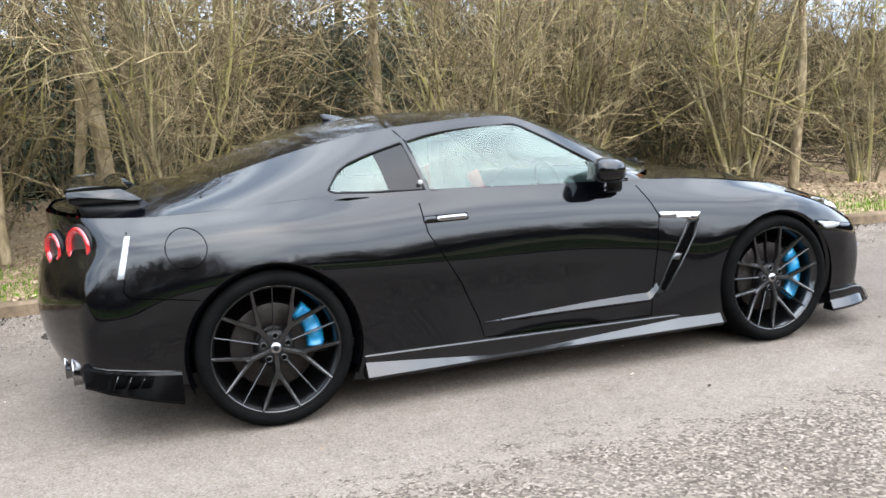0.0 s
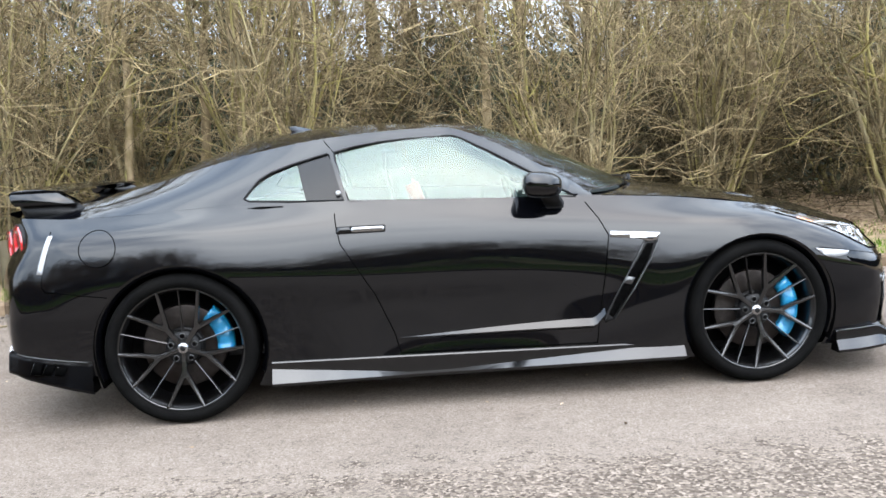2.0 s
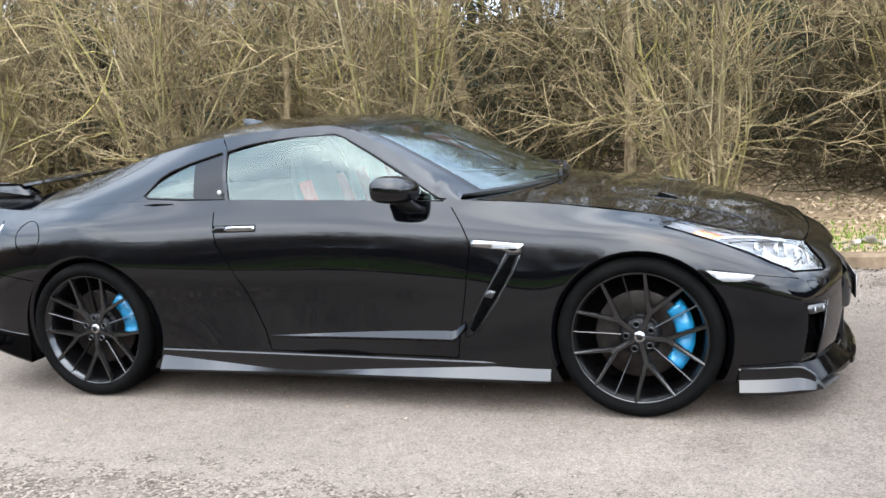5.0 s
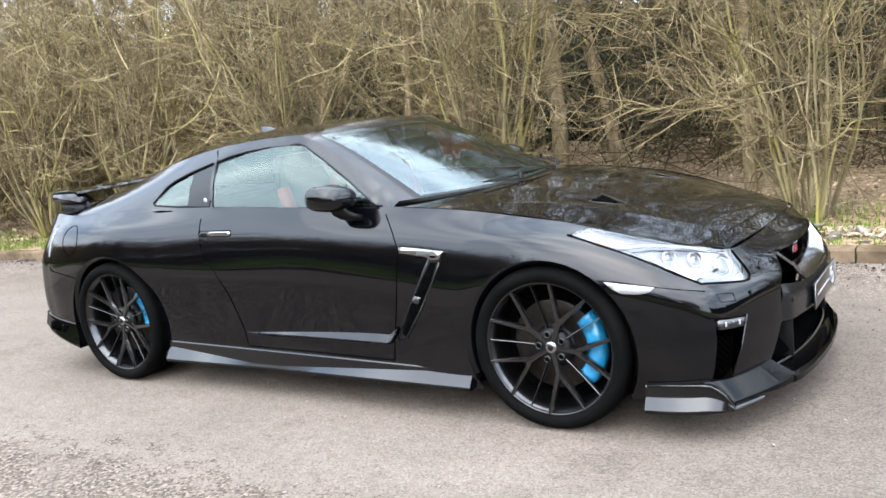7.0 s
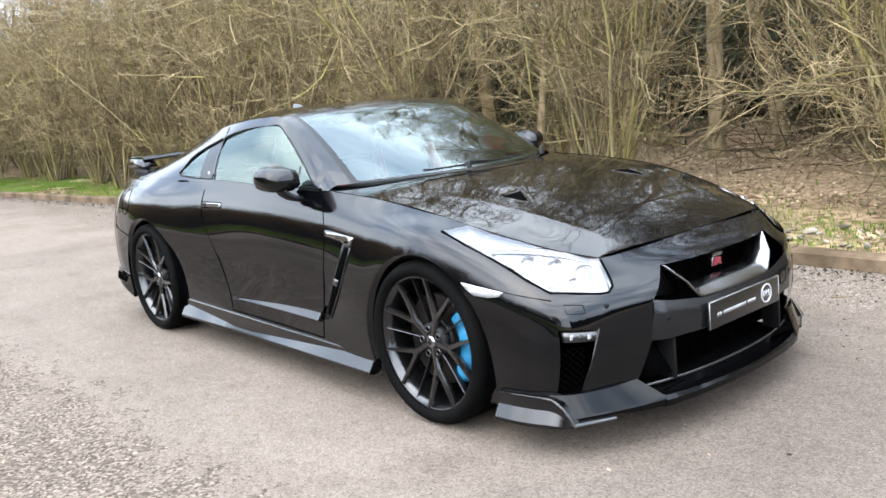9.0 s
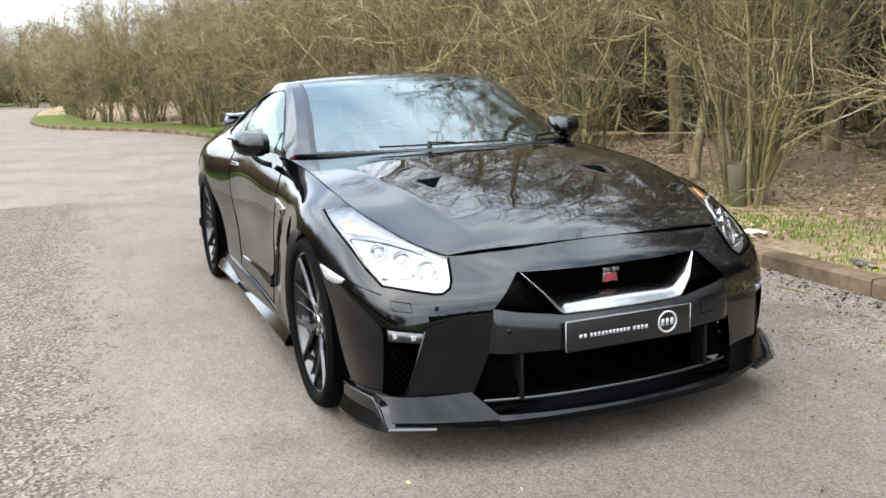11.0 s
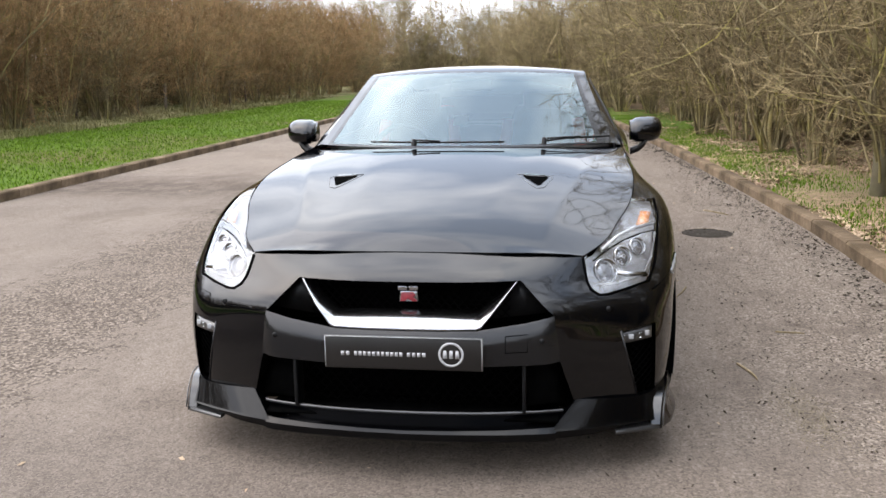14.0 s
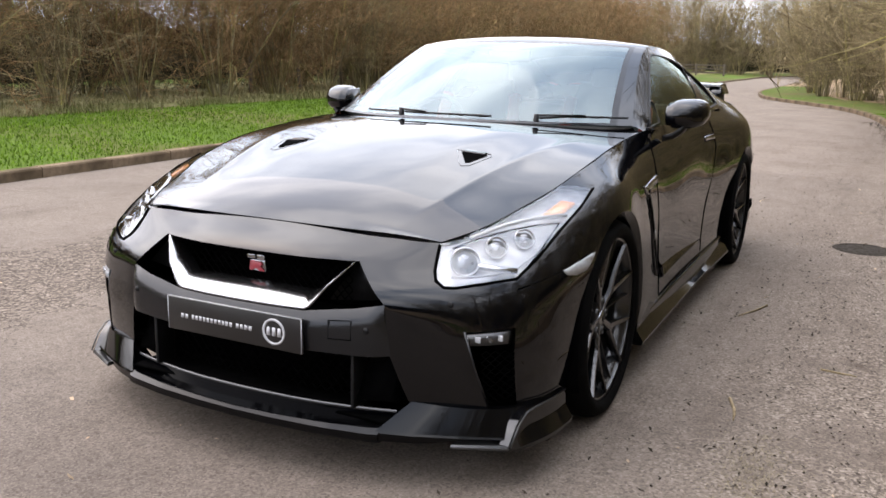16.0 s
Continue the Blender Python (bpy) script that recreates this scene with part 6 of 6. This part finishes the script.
for x, y, k in [(-6.7, 3.65, 1), (-10.7, 3.5, 2), (-12.5, 3.1, 1), (-14.3, 3.3, 2), (-16.8, 3.2, 0), (-10.4, 5.2, 1), (-7.6, 5.6, 3), (-3.4, 5.6, 3), (3.7, 5.3, 0), (5.6, 4.6, 3), (7.8, 4.6, 1), (4.9, 7.3, 2), (10.5, 4.5, 0),
                (-19.5, 3.4, 2), (-22.5, 2.9, 0), (-25, 1.9, 1), (-28, .6, 2), (-31, -.6, 0), (-34.5, -1.2, 1), (-38, -1.5, 2), (-42, -1.8, 0), (-46, -2, 1), (-52, -1.8, 2)]:
    repeat(STOOLS[k], x, y, .14, rng.uniform(0, 360), rng.uniform(.85, 1.15))
for x in np.arange(-38, 14, 2.2):
    for d in (6.4, 9.0, 13.0):
        if rng.random() < (.22 if -7 < x < 6 else .6 if d < 7 else .4):
            y = float(np.interp(-x, [-14, 16, 30], [1.6, 1.6, -2.4])) + d + rng.uniform(-.8, .8)
            repeat(STOOLS[rng.choice((0, 1, 2, 3, 3))], x + rng.uniform(-.8, .8), y, .3, rng.uniform(0, 360), rng.uniform(.9, 1.25))
for x, y, k in [(-1.6, 10.4, 1), (-7.45, 5.1, 0), (-5.45, 6.12, 1), (-10.8, 5.6, 2), (-13.4, 5.0, 0), (4.6, 6.2, 1), (7.2, 6.5, 0), (-3.9, 7.4, 2), (1.6, 8.2, 1), (3.4, 9.6, 0), (5.5, 8.4, 2), (-4.6, 11.5, 0), (-9.5, 8.5, 1), (-12, 7.5, 2), (8, 9, 1), (-15, 8, 0), (-18.5, 7, 1), (-22, 6.5, 2),
                (.6, 13.5, 0), (-3.2, 15, 2), (4.5, 14, 1), (-8, 14, 1), (-12, 13, 0), (-26, 6, 1), (-31, 5, 0), (-37, 4, 2)]:
    repeat(TREES[k], x, y, .3, rng.uniform(0, 360), rng.uniform(.8, 1.15))
for x, y, k in [(-1.7, 8.8, 1), (-3.7, 7.9, 0), (-5.9, 7.8, 1), (-8.1, 7.4, 0), (4.9, 7.8, 0), (6.8, 7.6, 1), (-10.4, 7.2, 1), (-2.7, 10.2, 0), (2.2, 10.0, 0), (-6.8, 9.6, 0), (5.9, 9.8, 1), (-.6, 11.6, 0), (1.7, 11.8, 1), (-4.7, 11.4, 0), (-12.8, 8.2, 0), (-16, 7.6, 1)]:
    repeat(BUSHES[k], x, y, .25, rng.uniform(0, 360), rng.uniform(.9, 1.25))
for x in np.arange(-34, 13, 2.6):
    for d in (4.6, 7.6):
        y = float(np.interp(-x, [-14, 16, 30], [1.6, 1.6, -2.4])) + d + rng.uniform(-.6, .6)
        if (-3.6 < x < 4.5 and d < 8.5) or (x < -4 and d < 5):
            continue
        repeat(TANGLES[rng.randrange(2)], x + rng.uniform(-.8, .8), y, .15, rng.uniform(-30, 30) + 180 * rng.randrange(2), rng.uniform(.8, 1.15))
for x in np.arange(-45, -2, 3.4):
    y = float(np.interp(-x, [-14, 3, 27, 47], [-10.4, -10.4, -11.8, -13])) - 4.5
    repeat(TANGLES[rng.randrange(2)], x, y, .15, rng.uniform(-30, 30), rng.uniform(.8, 1.1))
for x in np.arange(-31, -8.5, 1.7):
    for d in (2.6, 4.9):
        y = float(np.interp(-x, [-14, 16, 30], [2.2, 1.8, -2.4])) + d + rng.uniform(-.5, .5)
        repeat(STOOLS[rng.randrange(4)], x + rng.uniform(-.6, .6), y, .14, rng.uniform(0, 360), rng.uniform(.9, 1.2))
for x, y, k, s_ in [(-2.4, 4.95, 1, .62), (.85, 5.0, 0, .58), (-3.0, 4.5, 1, .55), (6.4, 4.4, 0, .6)]:
    repeat(TREES[k], x, y, .2, rng.uniform(0, 360), s_)
for i in range(18):
    repeat(TREES[i % 3], -20 + i * 1.9 + rng.uniform(-.6, .6), 11.5 + (i * 37 % 60) / 10, .4, rng.uniform(0, 360), rng.uniform(.85, 1.15))
    if i % 2:
        repeat(STOOLS[i % 3], -19 + i * 1.9, 13.5 + rng.uniform(0, 3), .4, rng.uniform(0, 360), rng.uniform(1.5, 1.9))
# across the lawn
for i, x in enumerate(np.arange(-60, 16, 2.3)):
    y = float(np.interp(-x, [-14, 3, 27, 47, 60], [-11.4, -11.6, -12.6, -13.6, -14.4])) + rng.uniform(-.6, .6)
    near = x > -4.5
    if near:
        y -= 5.5
    repeat((RUSSET + STOOLS)[(0, 1, 0, 3, 1)[i % 5]], x + rng.uniform(-.5, .5), y, .2, rng.uniform(0, 360), rng.uniform(.65, .8) if near else rng.uniform(.95, 1.2))
    repeat((RUSSET + STOOLS)[(1, 0, 2, 1)[i % 4]], x + 1.4, y - 3.0, .2, rng.uniform(0, 360), rng.uniform(.75, .9) if near else rng.uniform(1.05, 1.35))
    if x < -26 or i % 3 == 0:
        repeat(RUSSET[i % 2], x + .3, y - 5.4, .2, rng.uniform(0, 360), rng.uniform(.8, .95) if near else rng.uniform(1.15, 1.45))
    if i % 3 == 1 and not near:
        repeat(TREES[i % 3], x, y - 7, .2, rng.uniform(0, 360), rng.uniform(.6, .8))
# distant belt where the road bends
for i in range(26):
    x, y = -96 - rng.uniform(0, 14), -34 + i * 1.9
    if -15 < y < -4:
        continue
    repeat(TREES[i % 3], x, y, 0, rng.uniform(0, 360), rng.uniform(.9, 1.35))
    repeat(STOOLS[i % 3], x + 4, y + 1, 0, rng.uniform(0, 360), rng.uniform(1.2, 1.6))

for i in range(34):
    repeat(STOOLS[i % 4], -78 - rng.uniform(0, 16), -44 + i * 1.7, 0, rng.uniform(0, 360), rng.uniform(1.6, 2.3))

coppice("willow_clump", 61, 46, 9.5, .62, "large rounded olive-brown willow clump beyond the bend", twig_n=40, r=.05, at=(-103, -8.6, 0), twig=M_OLIVE)
coppice("willow_clump", 62, 40, 8.0, .66, "large rounded olive-brown willow clump beyond the bend", twig_n=40, r=.05, at=(-106, -3.2, 0), twig=M_OLIVE)


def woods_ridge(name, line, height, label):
    """A ragged sheet for far undergrowth, its deep shade put into the colour."""
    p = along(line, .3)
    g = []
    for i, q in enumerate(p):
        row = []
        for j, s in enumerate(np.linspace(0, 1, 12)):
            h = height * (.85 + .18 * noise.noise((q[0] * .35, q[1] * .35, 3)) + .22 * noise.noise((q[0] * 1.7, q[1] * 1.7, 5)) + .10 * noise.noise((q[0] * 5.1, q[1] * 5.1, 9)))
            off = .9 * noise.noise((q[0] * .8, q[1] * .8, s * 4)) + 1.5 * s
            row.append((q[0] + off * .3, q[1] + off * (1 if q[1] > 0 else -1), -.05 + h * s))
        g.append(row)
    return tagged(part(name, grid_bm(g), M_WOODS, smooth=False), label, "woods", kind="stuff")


# dark sheets fill the gaps between the trees with painted shade
woods_ridge("undergrowth", [(24, 17), (5, 19), (-15, 18), (-35, 11), (-60, 6), (-90, 12)], 4.2, "dark sheet for the shaded undergrowth deep in the wood")
woods_ridge("undergrowth", [(18, 10.2), (5, 10.8), (-1.5, 11.2), (-8, 12.5), (-16, 10), (-26, 8)], 2.7, "low dark sheet for evergreen undergrowth and its shade under the trees")
woods_ridge("undergrowth", [(-6, -21), (-30, -22), (-60, -24), (-100, -33)], 2.6, "dark sheet for the shaded undergrowth behind the hedge of shrubs")
woods_ridge("undergrowth", [(24, -34), (0, -33), (-30, -29), (-60, -30), (-100, -38)], 3.0, "dark sheet for the shaded undergrowth beyond the lawn")
woods_ridge("undergrowth", [(-112, -40), (-114, -10), (-112, 24)], 4.5, "dark sheet for the shaded undergrowth beyond the bend")
# out of view, added to close the horizon on this side
woods_ridge("undergrowth", [(40, 24), (46, 0), (40, -26)], 5.0, "unseen dark sheet for undergrowth added behind the lay-by")


# ---- verge and road clutter ----
def blades(name, label, spots, h, mat, wide=.004):
    """Grass blades, joined, at spots (x, y, z)."""
    rng = np.random.default_rng(7)
    vs, fs = [], []
    for x, y, z in spots:
        a, l = rng.uniform(0, 6.283), h * rng.uniform(.5, 1.4)
        lean = rng.uniform(.1, .7) * l
        c, s = math.cos(a), math.sin(a)
        k = len(vs)
        w = wide * rng.uniform(.7, 1.4)
        vs += [(x - s * w, y + c * w, z), (x + s * w, y - c * w, z), (x + c * lean * .4 + s * w * .7, y + s * lean * .4 - c * w * .7, z + l * .6), (x + c * lean * .4 - s * w * .7, y + s * lean * .4 + c * w * .7, z + l * .6), (x + c * lean, y + s * lean, z + l)]
        fs += [(k, k + 1, k + 2, k + 3), (k + 3, k + 2, k + 4)]
    return tagged(raw(name, vs, fs, mat), label, "grass", kind="stuff")


def kerb_y(x):
    p = np.array(KERB_LINE)
    return float(np.interp(-x, -p[:, 0], p[:, 1]))


def far_y(x):
    p = np.array(FAR_KERB)
    return float(np.interp(-x, -p[:, 0], p[:, 1]))


g_rng = np.random.default_rng(17)
spots = []
while len(spots) < 34000:
    x = g_rng.uniform(-20, 7)
    d = .14 + abs(g_rng.normal(0, 1.0))
    if d < 3.2 and noise.noise((x * .7, d * 1.3, 2)) + .55 * math.exp(-((d - .8) / .7) ** 2) > -.05:
        spots.append((x, kerb_y(x) + d, bank_z(x, d) - .01))
blades("verge_grass", "patchy green grass at the foot of the bank", spots, .034, M_GRASS)
spots = []
for _ in range(90000):
    x = 6 - 40 * g_rng.uniform(0, 1) ** 1.4
    d = .13 + 4.4 * g_rng.uniform(0, 1)
    spots.append((x, far_y(x) - d, .10 + .04 * min(d, 2.5)))
blades("lawn_grass", "short mown bright green grass", spots, .034, M_GRASS, .006)

spots = []
for _ in range(26000):
    x = 2 - 42 * g_rng.uniform(0, 1) ** 1.3
    d = 4.3 + 4.2 * g_rng.uniform(0, 1) ** 1.4
    if noise.noise((x * .8, d * 1.1, 6)) > -.25:
        spots.append((x, far_y(x) - d, .20))
blades("tall_dry_grass", "tufts of tall dry grass along the shrubs", spots, .13, M_STRAW, .006)


M_CRUMB = material("dark_leaf_crumbs", (0.014, 0.0112, 0.0084), (0.042, 0.0336, 0.0252), scale=3, rough=1.0, jitter=0.5, island=True)


def leaves(name, label, spots, size, mat=M_LEAF):
    rng = np.random.default_rng(9)
    vs, fs = [], []
    for x, y, z in spots:
        a, s = rng.uniform(0, 6.283), size * rng.uniform(.5, 1.3)
        t = rng.normal(0, .35, 2)
        u = np.array([math.cos(a), math.sin(a), t[0]]) * s
        v = np.array([-math.sin(a), math.cos(a), t[1]]) * s * .55
        c = np.array([x, y, z + .012])
        k = len(vs)
        curl = np.array([0, 0, s * rng.uniform(.0, .35)])
        vs += [(c - u).tolist(), (c - v + curl).tolist(), (c + u * 1.1).tolist(), (c + v + curl).tolist()]
        fs += [(k, k + 1, k + 2), (k, k + 2, k + 3)]
    return tagged(raw(name, vs, fs, mat, smooth=False), label, "leaves", kind="stuff")


spots = []
for _ in range(48000):
    x = g_rng.uniform(-16, 8)
    d = .14 + 7.5 * g_rng.uniform(0, 1) ** 1.5
    if d < 1.5 and noise.noise((x * .8, d * 1.5, 7)) < .12:
        continue
    spots.append((x, kerb_y(x) + d, bank_z(x, d) + .05 * noise.noise((x * .9, (kerb_y(x) + d) * .9, 0)) * (d > .3)))
leaves("leaf_litter", "tan and brown dead leaves on the bank", spots, .024)
spots = []
for _ in range(2600):
    x = g_rng.uniform(-18, 7)
    spots.append((x, kerb_y(x) - abs(g_rng.normal(0, .16)) - .01, -.004))
leaves("gutter_leaves", "dark dead leaves and dirt in the gutter", spots, .015, M_CRUMB)
spots = [(g_rng.uniform(-7, 4), g_rng.uniform(-4, 2.2), -.006) for _ in range(160)]
crumbs = []
for _ in range(9000):
    x, y = g_rng.uniform(-14, 5), 2.4 - abs(g_rng.normal(0, .75))
    if y > .2 and y < kerb_y(x) - .01 and noise.noise((x * .6, y * 2.2, 4)) > -.15:
        crumbs.append((x, y, -.008))
leaves("road_crumbs", "dark crumbs of bark and leaf on the asphalt", crumbs, .0075, M_CRUMB)
leaves("scattered_leaves", "few small dead leaves on the asphalt", spots, .012)


def stone(seed, r):
    """A broken, angular lump: a coarse ball cut by a few planes and pressed flat."""
    rng = np.random.default_rng(seed)
    bm = bmesh.new()
    bmesh.ops.create_icosphere(bm, subdivisions=2, radius=r)
    for k in range(7):
        d = Vector(rng.normal(size=3)).normalized()
        reach = r * rng.uniform(.42, .8)
        for v in bm.verts:
            over = v.co.dot(d) - reach
            if over > 0:
                v.co -= d * over
    for v in bm.verts:
        v.co *= 1 + .10 * noise.noise(v.co * (2.6 / r) + Vector((seed, 0, 0)))
        v.co.z *= .62
    return bm


M_STONE = material("pale_limestone", (0.150, 0.130, 0.102), (0.235, 0.210, 0.170), scale=26, rough=0.95, bump=0.6, bump_scale=70, stain=(0.105, 0.084, 0.058), stain_scale=9, jitter=0.45)
kinds = []
for k in range(64):
    x, d = g_rng.uniform(.75, 3.0), .20 + .75 * g_rng.beta(1.1, 1.7)
    s = g_rng.uniform(.25, .62) if k > 10 else g_rng.uniform(.75, 1.25)
    if k < 6:
        ob = part("bank_stone", stone(k, .062), M_STONE, smooth=False)
        tagged(ob, "pale broken stone lying on the bank", "stone", "stones on the bank")
        kinds.append(ob)
    else:
        ob = copy_thing(kinds[k % 6], pose(0, 0, 0))
    ob.matrix_world = pose(x, kerb_y(x) + d, bank_z(x, d) + .022 * s, g_rng.uniform(-14, 14), g_rng.uniform(-14, 14), g_rng.uniform(0, 360))
    ob.scale = (s * g_rng.uniform(.8, 1.3), s * g_rng.uniform(.7, 1.1), s * g_rng.uniform(.7, 1.1))

litter = grid_bm([[(-.31 + .17 * i / 5, 2.78 + .12 * j / 4, .125 + .03 * noise.noise((i * .9, j * .9, 1)) + .012 * (i % 2)) for j in range(5)] for i in range(6)])
bmesh.ops.solidify(litter, geom=litter.faces[:], thickness=.002)
tagged(part("paper_litter", litter, M_PAPER, smooth=False), "crumpled white paper lying on the grass by the kerb", "litter")

M_IRON = material("damp_cast_iron", (0.0196, 0.0168, 0.014), (0.042, 0.0364, 0.0308), scale=30, rough=1.0, spec=0.1, bump=0.6, bump_scale=60)
cover = thing("drain_cover", "dark round manhole cover set into the asphalt", "manhole", at=(-2.34, 1.66, 0))
part("cover_frame", lathe([(.205, .001), (.20, .004), (.18, .004), (.175, .001)], 40, "z"), M_IRON, cover)
part("cover_plate", lathe([(.0, .002), (.10, .002), (.17, .002), (.176, .0005)], 40, "z"), M_IRON, cover)

for x, y, ln, a, r in ((1.13, 1.32, .22, 12, .006), (.5, 1.65, .14, 80, .004), (-.3, 1.2, .3, -20, .005), (1.9, 1.75, .12, 40, .004), (-3.4, 1.9, .35, 30, .006), (.9, 2.15, .25, 5, .005)):
    c, s = math.cos(math.radians(a)) * ln / 2, math.sin(math.radians(a)) * ln / 2
    tw = rod("fallen_twig", [(x - c, y - s, r), (x, y + .01, r), (x + c * .5, y + s * .5 + .008, r + .002), (x + c, y + s, r)], [r, r, r * .8, r * .4], M_BARK, sides=5)
    tagged(tw, "thin broken twig lying on the asphalt", "twig", "twigs on the road")

M_SAND = material("washed_sand", (0.12, 0.098, 0.066), (0.19, 0.158, 0.112), scale=60, rough=1.0, jitter=0.2, island=True)
leaves("sand_spill", "thin pale spill of sand on the asphalt", [(g_rng.normal(1.62, .17), g_rng.normal(1.46, .06), -.0095) for _ in range(1500)], .0038, M_SAND)

for x, y, h, lean in ((-1.38, 3.70, .40, 6), (-3.86, 3.47, .45, -3)):
    gd = lathe([(.085, .0), (.08, h * .5), (.088, h), (.082, h), (.074, h * .5), (.08, .0)], 20, "z")
    ob = part("tree_guard", gd, M_GUARD)
    tagged(ob, "grey weathered tree guard tube round a stem", "tree guard", "guards on the shrubs")
    ob.matrix_basis = pose(x, y, .1, lean, lean * .5, 0)

log = rod("fallen_branch", [(-7.2, 5.3, .36), (-6.5, 5.45, .42), (-5.7, 5.5, .47)], [.045, .04, .03], M_BARK, sides=8)
tagged(log, "pale barkless fallen branch on the bank", "branch")

fence = thing("rail_fence", "low grey timber post and rail fence by the bend", "fence", at=(-70, -11.5, 0))
for k in range(5):
    part("post", box(-.07, .07, -8 + k * 2.2 - .07, -8 + k * 2.2 + .07, 0, 1.15, .01), M_POST, fence)
for z in (.45, .75, 1.02):
    part("rail", box(-.03, .03, -8.2, 1.0, z - .05, z + .05, .01), M_POST, fence)
stakes = [(-14 - 2.6 * k, -13.2 - .3 * (k % 3)) for k in range(10)]
for k, (x, y) in enumerate(stakes):
    st = lathe([(.05, 0), (.048, 1.0), (.0, 1.03)], 10, "z")
    ob = part("tree_stake", st, M_POST)
    ob.matrix_basis = pose(x, y, .15, g_rng.uniform(-5, 5), g_rng.uniform(-5, 5), 0)
    tagged(ob, "grey timber stake standing in the rough grass", "stake", "stakes beyond the lawn")
tag = part("white_marker", slab([(-.06, 0), (.06, 0), (.06, .2), (-.06, .2)], .01, 0, "yz", .002), M_PAPER)
tag.location = (-18.2, 4.1, 1.25)
tagged(tag, "small white marker board on a post in the trees", "sign")
rod("marker_post", [(0, 0, -1.2), (0, 0, .1)], .02, M_POST, tag)
